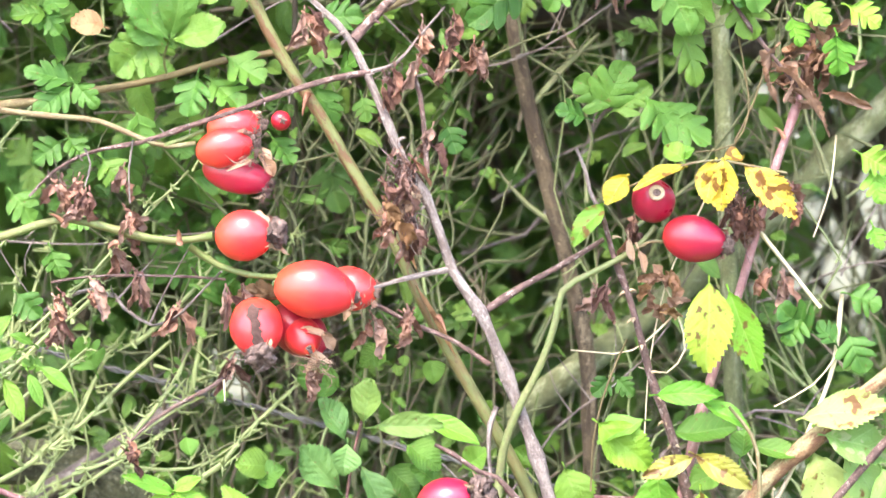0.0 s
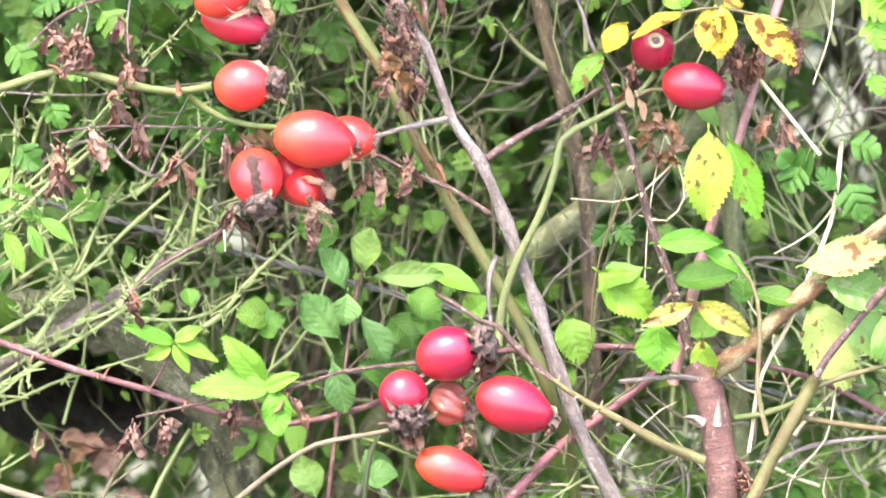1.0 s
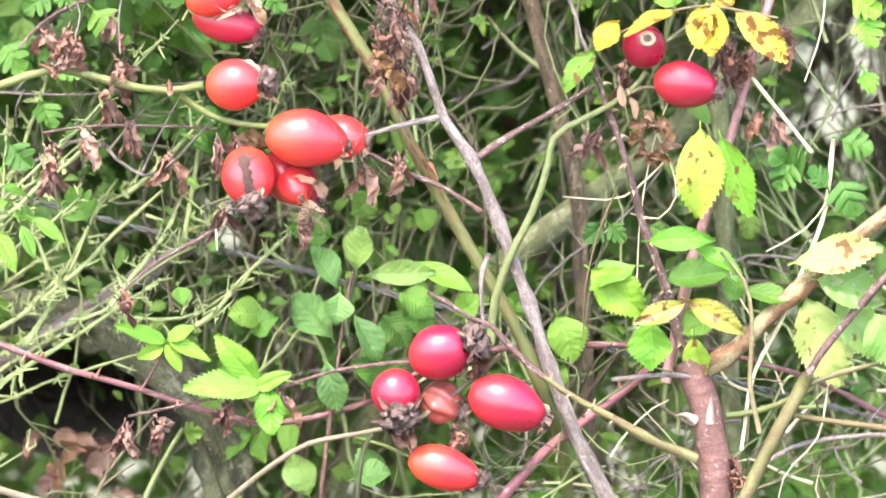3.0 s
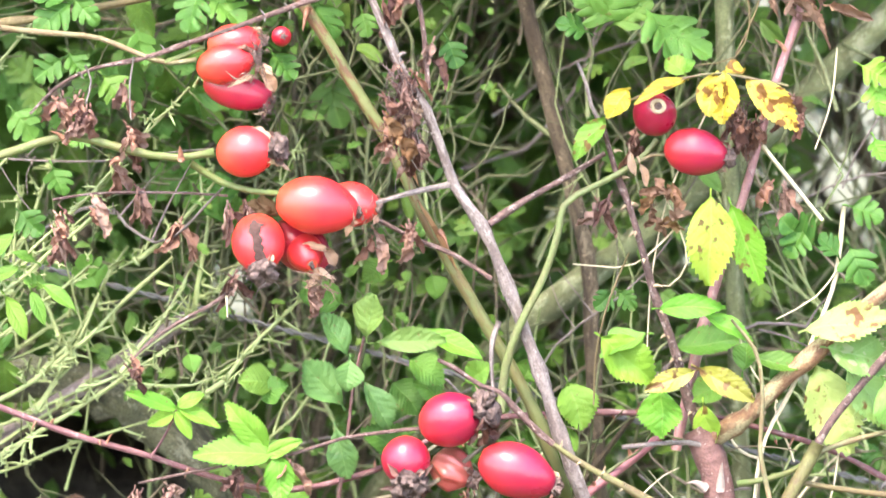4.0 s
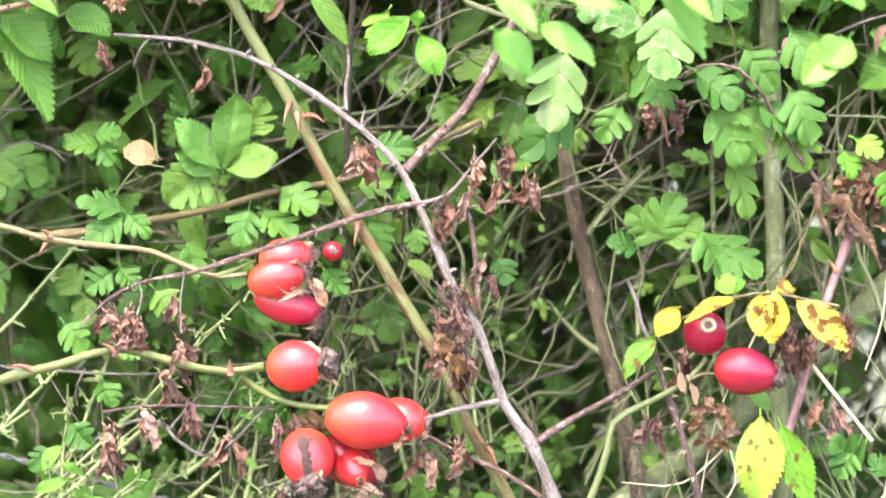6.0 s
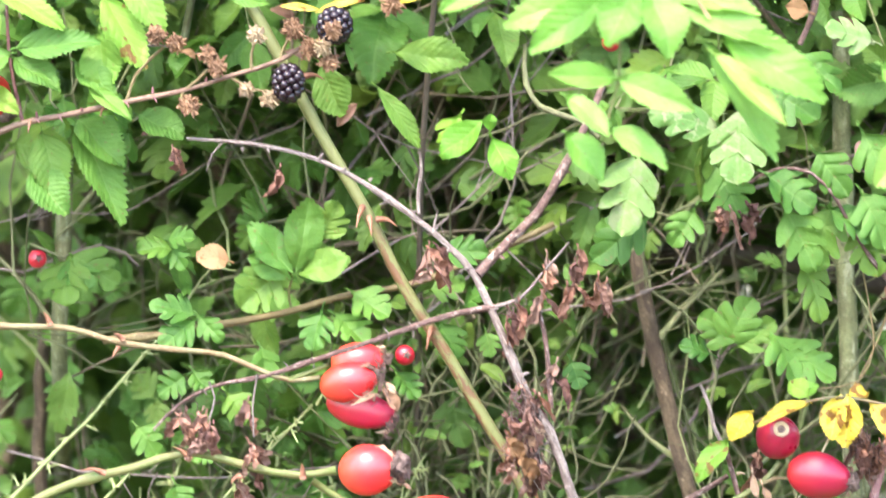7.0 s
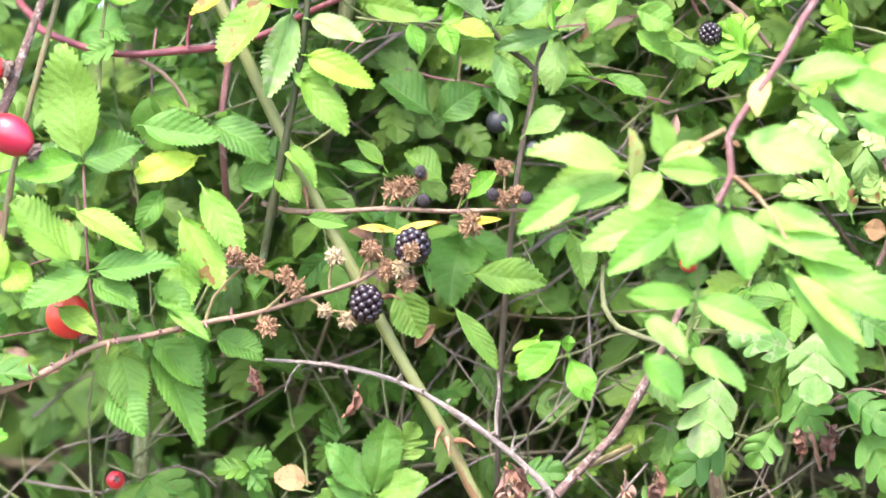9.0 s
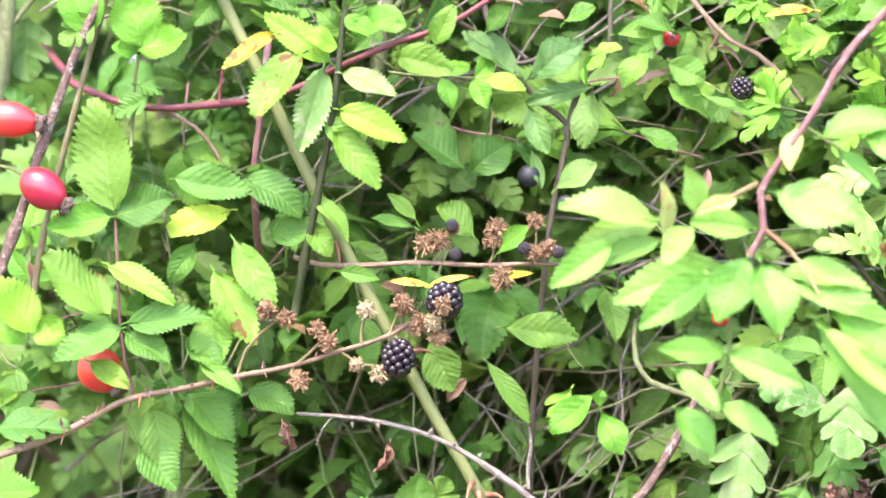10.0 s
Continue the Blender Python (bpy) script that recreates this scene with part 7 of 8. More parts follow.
litter = thing("dead_leaves", (-13.63, 7.00, 110.00), "curled purple-brown dead leaves caught under the hedge", "leaves")
rng = random.Random(88)
for i in range(8):
    b = Vector((-14.01, 9.00, 109.90)) + Vector((rng.uniform(-2.4, 2.6), rng.uniform(-1, 1), rng.uniform(-1.3, 1.3)))
    d = Vector((rng.uniform(-1, 1), rng.uniform(-0.4, 0.2), rng.uniform(-0.8, 0.4))).normalized() * rng.uniform(0.9, 1.8)
    leaf(litter, "bramble", tuple(b), tuple(b + d), rng.uniform(0.6, 1.1), DRY if i % 3 else WITHER, (rng.uniform(-0.5, 0.5), -0.7, 0.5), 0.3, 0.4, 0.5, 1.3, i, "dried_leaf")

# ---- spiny green tangle, left ----
spiny = thing("spiny_shrub", (-14.22, 4.00, 102.21), "tangle of pale green spiny twigs", "shrub")


def spiny_twig(a, b, r, seed, spurs=2.0):
    """An arching twig set with short forked spurs."""
    rng = random.Random(seed)
    a, b = Vector(a), Vector(b)
    k = (b - a).length
    lift = Vector((0, 0, -k * rng.uniform(0.02, 0.10)))
    w = lambda: Vector((rng.uniform(-1, 1), rng.uniform(-0.5, 0.5), rng.uniform(-1, 1))) * k * 0.025
    bm = bmesh.new()
    pts = [a, a.lerp(b, 0.3) + w() + lift, a.lerp(b, 0.65) + w() + lift, b]
    tube_into(bm, [tuple(p) for p in pts], r, r * 0.45, 7, 0.007, 0.16, int(k * 0.8), rng, 0.16)
    line = spline(pts, 1.0)
    for i in range(int(k * spurs)):
        p = rng.choice(line) + Vector((rng.uniform(-0.2, 0.2), 0, rng.uniform(-0.2, 0.2)))
        d = ((b - a).normalized() * 0.6 + Vector((rng.uniform(-1, 1), rng.uniform(-1, 0.3), rng.uniform(-1, 1)))).normalized() * rng.uniform(0.3, 1.0)
        tube_into(bm, [tuple(p), tuple(p + d * 0.6), tuple(p + d)], r * 0.6, 0.02, 4, 0.004, 0.1, 0, rng)
        for _ in range(2):
            q = p + d * rng.uniform(0.3, 0.9)
            e = Vector((rng.uniform(-1, 1), rng.uniform(-1, 0.3), rng.uniform(-1, 1))).normalized() * rng.uniform(0.12, 0.35)
            tube_into(bm, [tuple(q), tuple(q + e * 0.5), tuple(q + e)], r * 0.4, 0.015, 4, 0.003, 0, 0, rng)
    part("twig", bm, SPINY, spiny)


rng = random.Random(8)
for i in range(17):
    f = i / 16
    a = math.radians(14 + 22 * f + rng.gauss(0, 5))
    k = rng.uniform(11, 19)
    y = rng.uniform(1.5, 7.5)
    x, z = -27 + 3 * rng.random(), 108.5 + 9.5 * f + rng.uniform(-1, 1)
    spiny_twig((x, y, z), (x + math.cos(a) * k, y - rng.uniform(-1, 1.5), z + math.sin(a) * k), rng.uniform(0.08, 0.16), i)
for i in range(14):
    x, z = rng.uniform(-17, -8), rng.uniform(113.5, 121)
    y = rng.uniform(2, 7)
    k = rng.uniform(3, 6.5)
    a = math.radians(rng.gauss(62, 25))
    spiny_twig((x, y, z), (x + math.cos(a) * k, y, z + math.sin(a) * k), rng.uniform(0.06, 0.12), 100 + i, 3.0)
leaves(spiny, "plain", GREEN, (((-15.39, 0.50, 122.13), (-16.16, 0.10, 121.36), 0.6), ((-15.71, 0.50, 119.90), (-14.87, 0.10, 118.43), 0.7), ((-14.39, 0.50, 120.31), (-13.15, 0.10, 119.54), 0.6), ((-14.80, 0.50, 120.11), (-14.26, 0.10, 118.93), 0.5), ((-15.19, 0.50, 120.92), (-16.36, 0.10, 120.55), 0.6), ((-14.60, 0.60, 121.11), (-15.36, 0.20, 121.55), 0.5)))

# ---- dry grass and old wire ----
grass = thing("dry_grass", (11.54, 1.00, 102.85), "bleached dry grass stalks caught in the hedge", "grass")
for i, pts in enumerate(([(11.35, 1.40, 125.10), (12.46, 1.20, 123.69), (13.50, 1.00, 122.39)], [(14.28, 1.00, 122.88), (13.83, 0.80, 119.86), (13.25, 0.60, 118.46), (12.35, 0.60, 116.33), (11.44, 0.60, 114.60), (10.96, 0.80, 111.70)], [(10.49, 1.20, 132.28), (10.79, 1.00, 130.57), (10.90, 1.00, 129.36), (10.40, 1.00, 128.25), (8.99, 1.00, 127.95)], [(11.59, 1.00, 131.48), (11.09, 1.00, 129.77), (10.40, 1.00, 128.35)], [(6.57, 0.60, 121.31), (5.87, 0.50, 119.70), (5.37, 0.50, 117.67), (5.28, 0.60, 115.83)])):
    stem(grass, pts, 0.09 if i < 2 else 0.04, 0.07 if i < 2 else 0.03, STRAW if i < 2 else OCHRE, "stalk", sides=6, rough=0.15)
for i, pts in enumerate(([(7.68, 0.80, 123.72), (8.38, 0.60, 122.12), (8.63, 0.60, 120.91), (7.99, 0.60, 120.10), (6.98, 0.70, 120.29)], [(8.19, 0.80, 122.10), (7.58, 0.60, 121.51), (6.78, 0.60, 120.91), (4.56, 0.80, 120.89)], [(9.40, 1.00, 126.34), (7.99, 0.80, 123.32), (7.39, 0.70, 120.49), (7.20, 0.80, 117.64)], [(14.02, 1.00, 128.56), (13.82, 0.90, 126.75), (13.23, 0.90, 124.93)], [(14.45, 0.80, 121.29), (13.24, 0.60, 119.69), (11.83, 0.60, 118.88)], [(14.08, 0.60, 114.17), (13.66, 0.40, 112.16), (12.45, 0.40, 110.73), (12.26, 0.50, 109.89)])):
    stem(grass, pts, 0.04, 0.025, STRAW, "stalk", sides=5, rough=0.15)
rng = random.Random(21)
for i in range(130):
    p = Vector((7.46, 2.00, 111.54)) + Vector((rng.uniform(-7, 10), rng.uniform(-1, 4), rng.uniform(-4, 4.5)))
    d = Vector((rng.gauss(0, 1), rng.gauss(0, 0.4), rng.gauss(0.3, 0.9))).normalized() * rng.uniform(1.5, 4.5)
    w = Vector((rng.uniform(-1, 1), 0, rng.uniform(-1, 1))) * 0.9
    stem(grass, [tuple(p), tuple(p + d * 0.3 + w * 0.5), tuple(p + d * 0.65 + w * 0.6), tuple(p + d)], rng.uniform(0.03, 0.085), 0.025, (TWIG_G, SPINY, DRAB, TWIG_G, DEAD, SPINY, TWIG_G, DRAB, STRAW)[i % 9], "stalk", sides=5, knots=4, seed=i, rough=0.2, bend=0.25)
WIRE = mottled("rusty_galvanised_wire", (0.06, 0.055, 0.055), (0.15, 0.145, 0.14), 300.0, 0.6)
wire = thing("fence_wire", (-14.48, 8.00, 119.79), "twisted grey fence wire running through the hedge", "wire")
for s in (0, math.pi):
    bm = bmesh.new()
    a, b = Vector((-35.32, 7.00, 125.78)), Vector((34.62, 9.00, 106.78))
    n = 260
    tube_into(bm, [tuple(a.lerp(b, i / n) + Vector((0, math.cos(i * 1.3 + s) * 0.07, math.sin(i * 1.3 + s) * 0.07))) for i in range(n + 1)], 0.06, 0.06, 5, 0.003, 0.0)
    part("strand", bm, WIRE, wire)


# ---- the hedge's mass behind: joined leaves and twigs ----
GAPS = ((14.6, 124.6, 1.5), (15.2, 124.0, 1.3), (14.4, 127.2, 0.9), (-6.4, 119.6, 0.7), (-9.6, 118.4, 0.8))


def in_gap(p):
    """True in the few openings that lead straight through the hedge to the field behind."""
    if p.y < 9:
        return False
    f = 1 + p.y / 149.0
    return any((p.x - x * f) ** 2 + (p.z - 135 - (z - 135) * f) ** 2 < (r * f + 1.2) ** 2 for x, z, r in GAPS)


def leaf_mass(name, count, place, kinds, sizes, material, label, seed, facing=0.55):
    """Many leaves in one mesh. place(rng) gives a spot in centimetres."""
    rng = random.Random(seed)
    kinds = [blade(k, 1.0, w, c, f, 0.0, 0.0, rng) for k, w, c, f in kinds]
    V, F, U = [], [], []
    for _ in range(count):
        bv, bf, bu = rng.choice(kinds)
        s = rng.uniform(*sizes)
        n = Vector((rng.gauss(0, 0.5), -facing + rng.gauss(0, 0.45), 0.6 + rng.gauss(0, 0.4))).normalized()
        y = Vector((rng.gauss(0, 1), rng.gauss(0, 0.6), rng.gauss(-0.35, 0.8)))
        y = (y - n * y.dot(n)).normalized()
        m = Matrix((y.cross(n), y, n)).transposed() * s
        o = Vector(place(rng))
        if in_gap(o):
            continue
        k = len(V)
        V += [tuple((m @ Vector(v) + o) * CM) for v in bv]
        F += [tuple(i + k for i in q) for q in bf]
        U += [bu[i] for q in bf for i in q]
    me = bpy.data.meshes.new(name)
    me.from_pydata(V, [], F)
    uv = me.uv_layers.new(name="UVMap")
    uv.data.foreach_set("uv", [c for p in U for c in p])
    me.polygons.foreach_set("use_smooth", [True] * len(F))
    return tagged(link_mesh(name, me, material, None), label, "foliage", kind="stuff")


def twig_mass(name, count, place, radius, length, lean, material, label, seed, bend=0.8):
    rng = random.Random(seed)
    bm = bmesh.new()
    for _ in range(count):
        o = Vector(place(rng))
        d = Vector([rng.gauss(a, b) for a, b in lean]).normalized()
        k = rng.uniform(*length)
        w = lambda: Vector((rng.uniform(-1, 1), rng.uniform(-0.6, 0.6), rng.uniform(-1, 1))) * k * 0.07
        r = rng.uniform(*radius)
        tube_into(bm, [tuple(o), tuple(o + d * k * 0.35 + w()), tuple(o + d * k * 0.7 + w()), tuple(o + d * k)], r, r * 0.6, 5, 0.014, 0.12, 0, rng, bend * 0.3)
    return tagged(part(name, bm, material, None), label, "twigs", kind="stuff")


def box(x0, x1, y0, y1, z0, z1):
    return lambda r: (r.uniform(x0, x1), r.uniform(y0, y1), r.uniform(z0, z1))


ROSY = [("rose", 0.6, 0.15, 0.2), ("rose", 0.52, 0.3, 0.3), ("bramble", 0.7, 0.15, 0.2), ("bramble", 0.62, 0.3, 0.1)]
FAR = [("far_rose", 0.6, 0.15, 0.2), ("far_rose", 0.5, 0.25, 0.25), ("far_haw", 0.85, 0.15, 0.2), ("far_haw", 0.78, 0.25, 0.25)]
LOBED = [("haw", 0.85, 0.15, 0.2), ("haw", 0.75, 0.25, 0.25), ("haw", 0.9, 0.1, 0.15)]


def leaf_parts(parent, count, place, kinds, sizes, material, seed, facing=0.6):
    """Single leaves as parts, on a few shared meshes."""
    rng = random.Random(seed)
    meshes = []
    for k, w, c, f in kinds * 2:
        V, F, U = blade(k, 1.0, w, c, f, 0.0, 0.0, rng)
        me = bpy.data.meshes.new("leaf")
        me.from_pydata([tuple(Vector(v) * CM) for v in V], [], F)
        me.uv_layers.new(name="UVMap").data.foreach_set("uv", [x for q in F for i in q for x in U[i]])
        me.polygons.foreach_set("use_smooth", [True] * len(F))
        meshes.append(me)
    for _ in range(count):
        n = Vector((rng.gauss(0, 0.45), -facing + rng.gauss(0, 0.4), 0.6 + rng.gauss(0, 0.4))).normalized()
        y = Vector((rng.gauss(0, 1), rng.gauss(0, 0.5), rng.gauss(-0.35, 0.8)))
        y = (y - n * y.dot(n)).normalized()
        m = (Matrix((y.cross(n), y, n)).transposed() * rng.uniform(*sizes)).to_4x4()
        m.translation = vec(place(rng))
        link_mesh("leaf", rng.choice(meshes), material, parent, "", m)


def leaf_sprays(parent, count, place, style, sizes, material, seed, rib, facing=0.6):
    """Leaves as they grow: pinnate rose leaves, bramble leaves in threes, hawthorn leaves in fans; each leaflet a part on a few shared meshes."""
    rng = random.Random(seed)
    kind, wide = {"rose": ("rose", 0.6), "bramble": ("bramble", 0.7), "haw": ("haw", 0.88), "sloe": ("blackthorn", 0.55)}[style]
    meshes = []
    for _ in range(9):
        V, F, U = blade(kind, 1.0, wide * rng.uniform(0.88, 1.12), rng.uniform(0.02, 0.4), rng.uniform(0.05, 0.6), rng.choice((0.0, 0.0, 0.15)), 0.0, rng)
        me = bpy.data.meshes.new("leaf")
        me.from_pydata([tuple(Vector(v) * CM) for v in V], [], F)
        me.uv_layers.new(name="UVMap").data.foreach_set("uv", [x for q in F for i in q for x in U[i]])
        me.polygons.foreach_set("use_smooth", [True] * len(F))
        meshes.append(me)

    def put(p, d, n, size):
        n = n + Vector((rng.gauss(0, 0.3), rng.gauss(0, 0.3), rng.gauss(0, 0.3)))
        d = d.normalized()
        n = (n - d * n.dot(d)).normalized()
        m = (Matrix((d.cross(n), d, n)).transposed() * size).to_4x4()
        m.translation = p * CM
        link_mesh("leaf", rng.choice(meshes), material, parent, "", m)

    for _ in range(count):
        o = Vector(place(rng))
        n = Vector((rng.gauss(0, 0.5), -facing + rng.gauss(0, 0.4), 0.6 + rng.gauss(0, 0.45))).normalized()
        d = Vector((rng.gauss(0, 1), rng.gauss(-0.15, 0.5), rng.gauss(-0.3, 0.7)))
        d = (d - n * d.dot(n)).normalized()
        side = d.cross(n)
        k = rng.uniform(*sizes)
        if style == "haw":
            end = o
            for a in rng.sample((-1.5, -0.9, -0.35, 0.3, 0.85, 1.4), rng.randint(2, 4)):
                put(o, d * math.cos(a) + side * math.sin(a) - n * 0.15, n, k * rng.uniform(0.6, 1.05))
        else:
            pairs = {"rose": rng.choice((2, 2, 3)), "bramble": 1, "sloe": 2}[style]
            step = k * (0.75 if style != "sloe" else 0.5)
            end = o + d * step * pairs
            put(end, d - n * 0.25, n, k * (1.15 if style == "bramble" else 1.0))
            for i in range(pairs):
                p = end - d * step * (i + (0.12 if style == "bramble" else 0.25))
                for h in (-1, 1):
                    if rng.random() < 0.92:
                        put(p, side * h + d * rng.uniform(0.45, 0.9) - n * rng.uniform(0.0, 0.4), n, k * rng.uniform(0.72, 0.95))
        bm = bmesh.new()
        foot = o - d * k * 0.7 + Vector((0, 1.2, 0.2))
        tube_into(bm, [tuple(foot), tuple(o), tuple(o.lerp(end, 0.5) + n * 0.05), tuple(end + d * 0.02)], 0.055, 0.035, 5, 0.006, 0.0, 0, rng)
        part("rib", bm, rib, parent)


def twig_parts(parent, count, place, radius, length, lean, materials, seed):
    rng = random.Random(seed)
    for i in range(count):
        bm = bmesh.new()
        o = Vector(place(rng))
        d = Vector([rng.gauss(a, b) for a, b in lean]).normalized()
        k = rng.uniform(*length)
        w = lambda: Vector((rng.uniform(-1, 1), rng.uniform(-0.6, 0.6), rng.uniform(-1, 1))) * k * 0.12
        r = rng.uniform(*radius)
        pts = [o, o + d * k * 0.35 + w(), o + d * k * 0.7 + w(), o + d * k]
        tube_into(bm, [tuple(p) for p in pts], r, r * 0.5, 5, 0.012, 0.12, 3, rng, 0.35)
        for _ in range(3):
            q = pts[1].lerp(pts[2], rng.random())
            e = (d + Vector((rng.gauss(0, 0.8), rng.gauss(0, 0.5), rng.gauss(0, 0.8)))).normalized() * k * rng.uniform(0.1, 0.3)
            tube_into(bm, [tuple(q), tuple(q + e * 0.5 + w() * 0.15), tuple(q + e)], r * 0.6, r * 0.25, 4, 0.012, 0.1, 0, rng)
        part("twig", bm, rng.choice(materials), parent)


def in_hollow(p):
    """True in the thin, shaded hollow at the hedge's side, where few leaves grow."""
    return ((p[0] + 19.8) / 8.2) ** 2 + ((p[2] - 131.8) / 5.2) ** 2 < 1


def upper_spot(y0, y1, foot=127):
    """Spots in the leafy upper hedge, whose lower edge is higher on the right."""
    def spot(r):
        while True:
            x = r.uniform(-25, 23)
            low = foot if x < -4 else max(foot, 127 + min(9, (x + 4) * 1.1))
            p = (x, r.uniform(y0, y1), low + (159 - low) * r.random() ** 0.9)
            if x < -19.5 and p[2] > 146.5 and r.random() < 0.8:
                continue
            middle = -9.5 < x < 1.5 and 126 < p[2] < 146.5
            if (p[1] < 8 and middle and r.random() < 0.85) or (p[1] > 4.5 and in_hollow(p) and r.random() > 0.1):
                continue
            return p
    return spot


def shy(place):
    """The same spots, but none in the hollow."""
    def spot(r):
        p = place(r)
        while in_hollow(p):
            p = place(r)
        return p
    return spot


UPRIGHT = ((0.0, 0.35), (0.0, 0.25), (1.0, 0.35))
CROSS = ((1.0, 0.3), (0.0, 0.3), (0.45, 0.5))
inner = thing("hedge_shrub", (4, 14, 2), "thicket of thin grey-green twigs inside the hedge", "shrub", "hedge shrubs")
twig_parts(inner, 210, box(-20, 24, 6, 20, 104, 136), (0.04, 0.11), (5, 15), UPRIGHT, (TWIG_G, TWIG_G, DRAB, SPINY), 11)
twig_parts(inner, 80, box(-26, 18, 6, 18, 106, 150), (0.04, 0.09), (8, 18), CROSS, (TWIG_G, DEAD), 12)
upper_shrub = thing("hedge_shrub", (-6, 12, 2), "leafy hawthorn and rose growth in the upper hedge", "shrub", "hedge shrubs")
leaf_sprays(upper_shrub, 26, upper_spot(3.5, 9), "rose", (1.5, 2.3), DEEP, 3, SHOOT_D)
leaf_sprays(upper_shrub, 26, upper_spot(3.5, 9), "bramble", (2.0, 2.9), DEEP, 53, PINK)
leaf_sprays(upper_shrub, 26, upper_spot(3.5, 9), "haw", (1.5, 2.4), HAW, 54, TWIG_G)
left_shrub = thing("hedge_shrub", (-15, 12, 2), "small-leaved growth behind the tangle", "shrub", "hedge shrubs")
leaf_sprays(left_shrub, 14, shy(box(-26, -7, 6, 12, 126, 137)), "haw", (1.2, 2.0), DEEP, 6, TWIG_G)
leaf_sprays(left_shrub, 16, shy(box(-26, -8, 6, 12, 115, 131)), "haw", (1.2, 2.1), DEEP, 4, TWIG_G)
leaf_sprays(left_shrub, 30, box(-8, 24, 9, 18, 102, 119), "haw", (1.3, 2.2), HAW, 5, TWIG_G)
leaf_sprays(left_shrub, 9, box(-8, 24, 8, 16, 102, 119), "rose", (1.2, 1.9), GREEN, 55, SHOOT_D)
front_shrub = thing("hedge_shrub", (0, 8, 2), "small bright leaves filling the upper hedge face", "shrub", "hedge shrubs")
leaf_sprays(front_shrub, 20, upper_spot(1.5, 4.5, 137), "haw", (1.3, 2.0), HAW, 31, TWIG_G)
leaf_sprays(front_shrub, 9, upper_spot(1.5, 4.5, 137), "bramble", (1.7, 2.4), GREEN, 35, PINK)
leaf_sprays(front_shrub, 9, upper_spot(1.5, 4.5, 138), "rose", (1.1, 1.7), LIME, 32, SHOOT_D)
leaf_sprays(front_shrub, 9, box(3.0, 8.1, 0.8, 4, 147.1, 152.5), "haw", (1.4, 2.2), LIME, 36, TWIG_G)
leaf_sprays(front_shrub, 8, upper_spot(1.5, 4.5, 138), "sloe", (1.1, 1.9), BLUISH, 34, TWIG_G)
leaf_parts(front_shrub, 30, upper_spot(1.0, 5.5, 130), [("rose", 0.4, 0.4, 0.5)], (0.7, 1.3), DRY, 33)
leaf_parts(front_shrub, 16, upper_spot(1.0, 6.5, 136), [("rose", 0.5, 0.6, 0.6)], (0.7, 1.2), TAN, 37)
twig_parts(upper_shrub, 70, box(-26, 16, 5, 14, 130, 152), (0.04, 0.08), (7, 16), CROSS, (TWIG_G, DEAD), 14)
leaf_mass("back_foliage", 3400, upper_spot(7, 24), FAR, (1.2, 2.8), FILL, "mixed green hedge leaves in the upper hedge", 3)
leaf_mass("back_foliage", 900, box(-26, 26, 15, 30, 102, 132), FAR, (0.9, 2.1), FILL, "small green hedge leaves among the twigs", 4)
leaf_mass("deep_foliage", 6500, box(-45, 45, 26, 80, 80, 190), FAR[:2], (2.2, 4.6), FILL, "shaded leaves deep inside the hedge", 5)
leaf_mass("hedge_foliage", 5000, lambda r: (math.copysign(r.uniform(36, 160), r.uniform(-1, 1)), r.uniform(0, 75), r.uniform(10, 190)), [("far_rose", 0.6, 0.15, 0.2)], (4.0, 8.0), FILL, "green leaves of the hedge to either side", 6)
leaf_mass("hedge_foliage", 1900, lambda r: (r.uniform(-40, 40), r.uniform(4, 75), r.choice((r.uniform(5, 90), r.uniform(5, 90), r.uniform(176, 195)))), [("far_rose", 0.6, 0.15, 0.2)], (4.0, 8.0), FILL, "green leaves of the hedge above and below", 7)
deep = thing("hedge_shrub", (0, 40, 2), "upright old stems deep in the hedge", "shrub", "hedge shrubs")
twig_parts(deep, 26, box(-30, 30, 30, 55, 20, 40), (0.3, 0.6), (160, 190), ((0.0, 0.12), (0.0, 0.1), (1.0, 0.1)), (TRUNK,), 13)
FINE = [box(-14, 24, 9, 26, 106, 138), box(-24, 24, 6, 20, 128, 152)]
twig_mass("fine_twigs", 420, FINE[0], (0.03, 0.09), (3, 9), ((0.0, 0.7), (0.0, 0.4), (0.5, 0.7)), TWIG_G, "dense tangle of fine olive twigs in the hedge", 41)
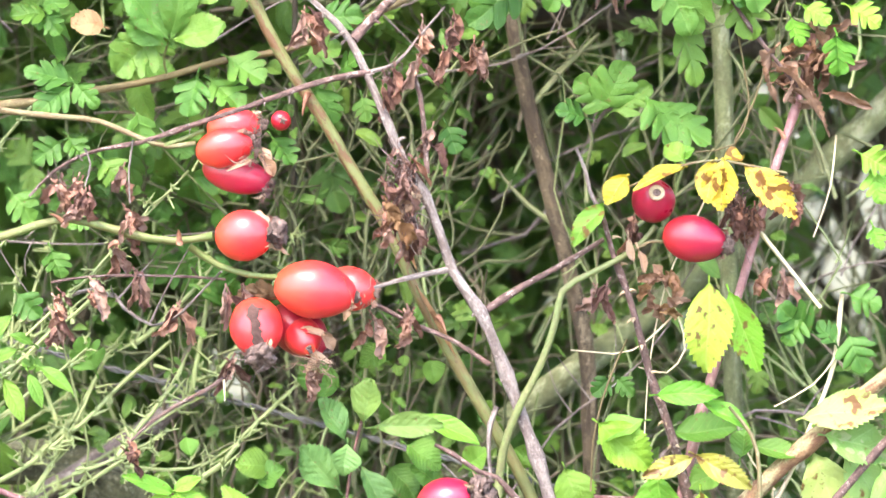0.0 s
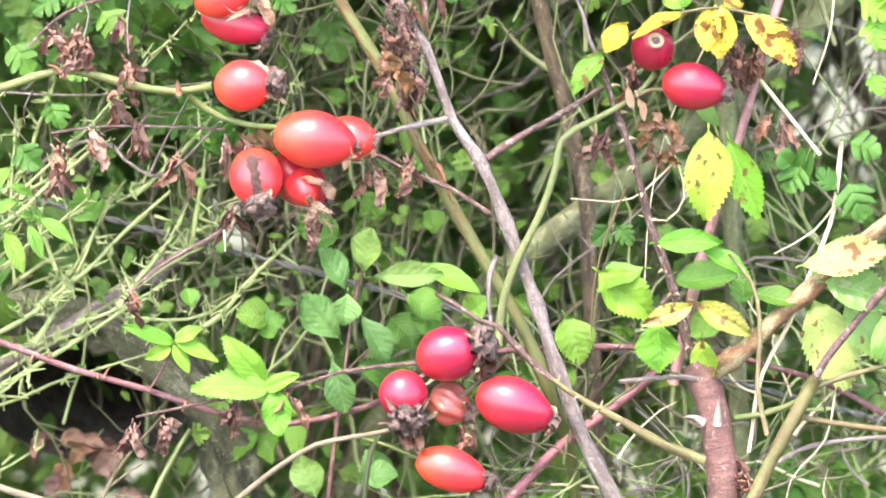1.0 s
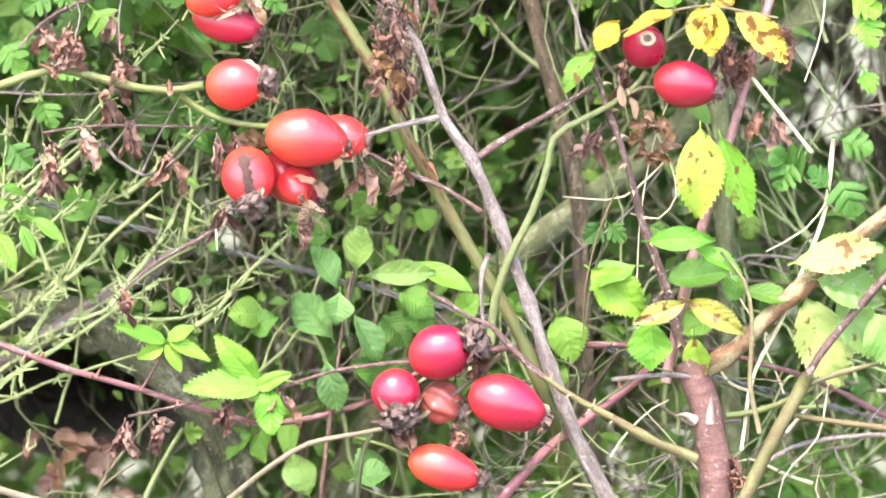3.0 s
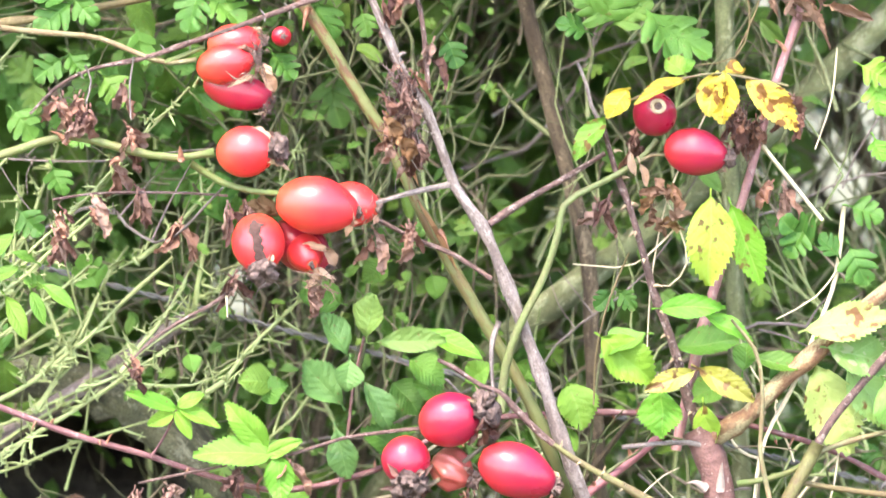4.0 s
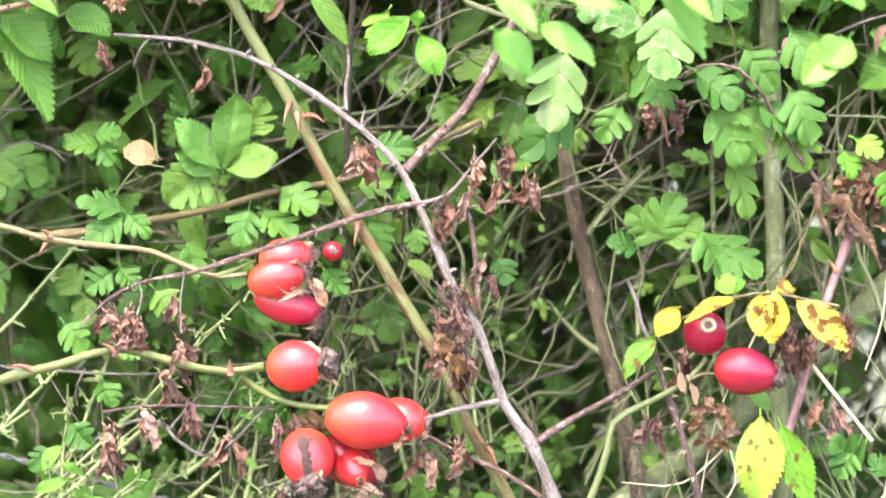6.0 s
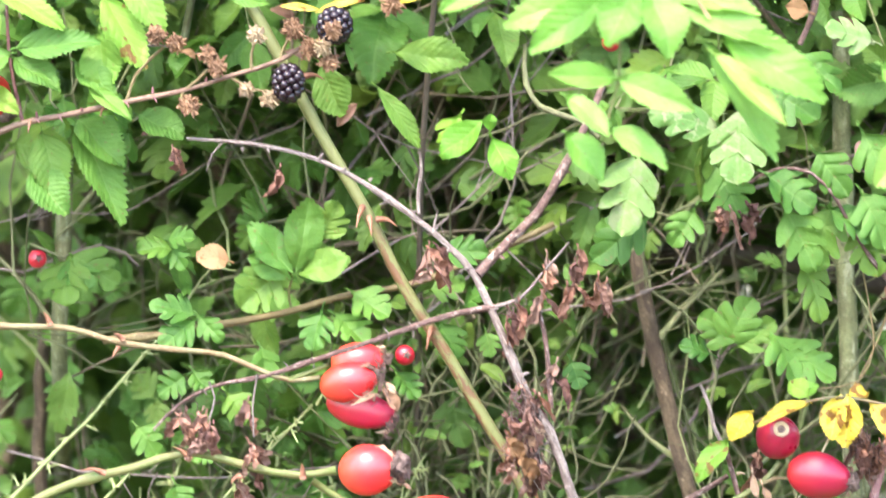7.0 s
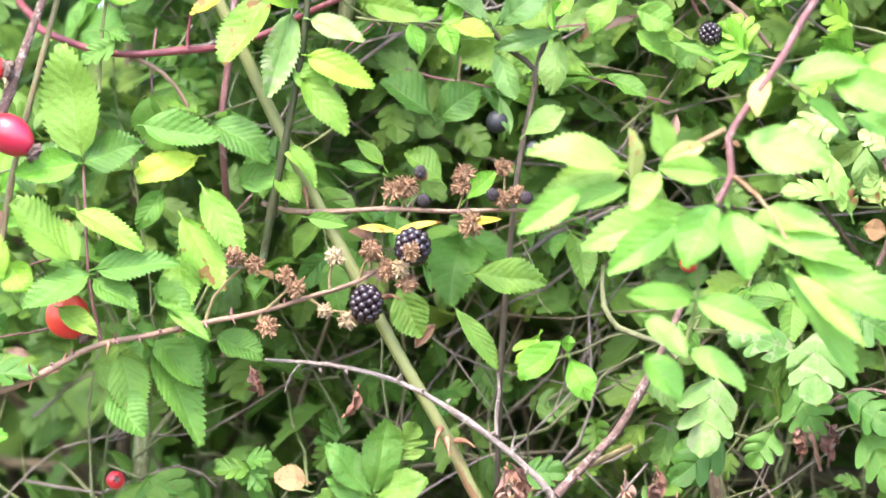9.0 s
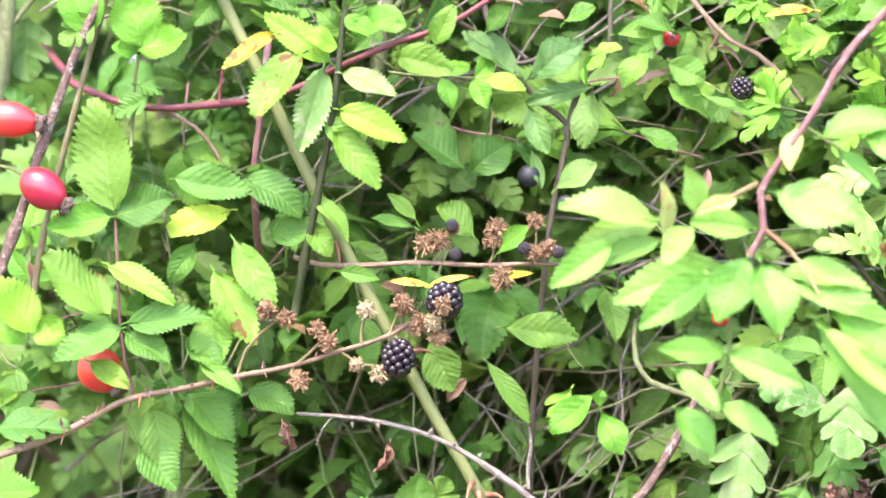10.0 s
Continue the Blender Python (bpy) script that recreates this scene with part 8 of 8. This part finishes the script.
twig_mass("fine_twigs", 220, FINE[0], (0.03, 0.10), (3, 9), ((0.2, 0.7), (0.0, 0.4), (0.5, 0.7)), DRAB, "dense tangle of fine drab twigs in the hedge", 42)
twig_mass("fine_twigs", 200, FINE[1], (0.03, 0.07), (3, 8), ((0.3, 0.7), (0.0, 0.4), (0.2, 0.7)), TWIG_G, "fine olive twigs among the upper leaves", 43)
leaf_mass("small_leaves", 700, box(-10, 25, 6, 20, 104, 134), [("haw", 0.85, 0.2, 0.3), ("plain", 0.5, 0.2, 0.3)], (0.5, 1.4), FILL, "tiny olive leaves on the inner twigs", 44)
leaf_mass("deep_foliage", 2400, box(-40, 40, 24, 60, 136, 185), FAR[:2], (2.2, 4.6), FILL, "shaded upper leaves deep inside the hedge", 45)
leaf_mass("deep_foliage", 2200, box(-24, 28, 20, 48, 112, 146), FAR, (1.4, 3.0), FILL, "shaded leaves deep behind the twigs", 46)
leaf_mass("hedge_foliage", 7000, lambda r: (math.copysign(r.uniform(150, 520), r.uniform(-1, 1)), r.uniform(0, 80), r.uniform(5, 195)), [("far_rose", 0.65, 0.15, 0.2)], (7.0, 12.0), FILL, "green leaves of the hedge running on", 47)
twig_mass("fine_twigs", 150, box(-12, 0, 6, 14, 115, 128), (0.03, 0.08), (2.5, 7), ((0.1, 0.75), (0.0, 0.35), (0.8, 0.6)), TWIG_G, "olive upright twiglets among the stems", 48, 2.2)
twig_mass("fine_twigs", 150, box(-11, 3, 8, 20, 128, 150), (0.03, 0.09), (4, 11), ((0.4, 0.7), (0.0, 0.3), (0.4, 0.7)), DRAB, "thin drab twigs crossing behind the berries", 49)
leaf_mass("deep_foliage", 1500, box(-48, 10, 44, 80, 108, 150), FAR[:2], (4.0, 6.5), FILL, "dense shaded leaves at the back of the hedge", 50)
leaf_mass("small_leaves", 420, box(-14, 2, 5, 16, 113, 130), [("haw", 0.85, 0.2, 0.3), ("plain", 0.5, 0.2, 0.3)], (0.3, 0.9), FILL, "tiny green leaves on the twigs behind the hips", 51)
leaf_mass("back_foliage", 1300, upper_spot(8.2, 13, 139), FAR, (1.0, 2.3), FILL, "small sunlit leaves behind the hedge's upper face", 52)
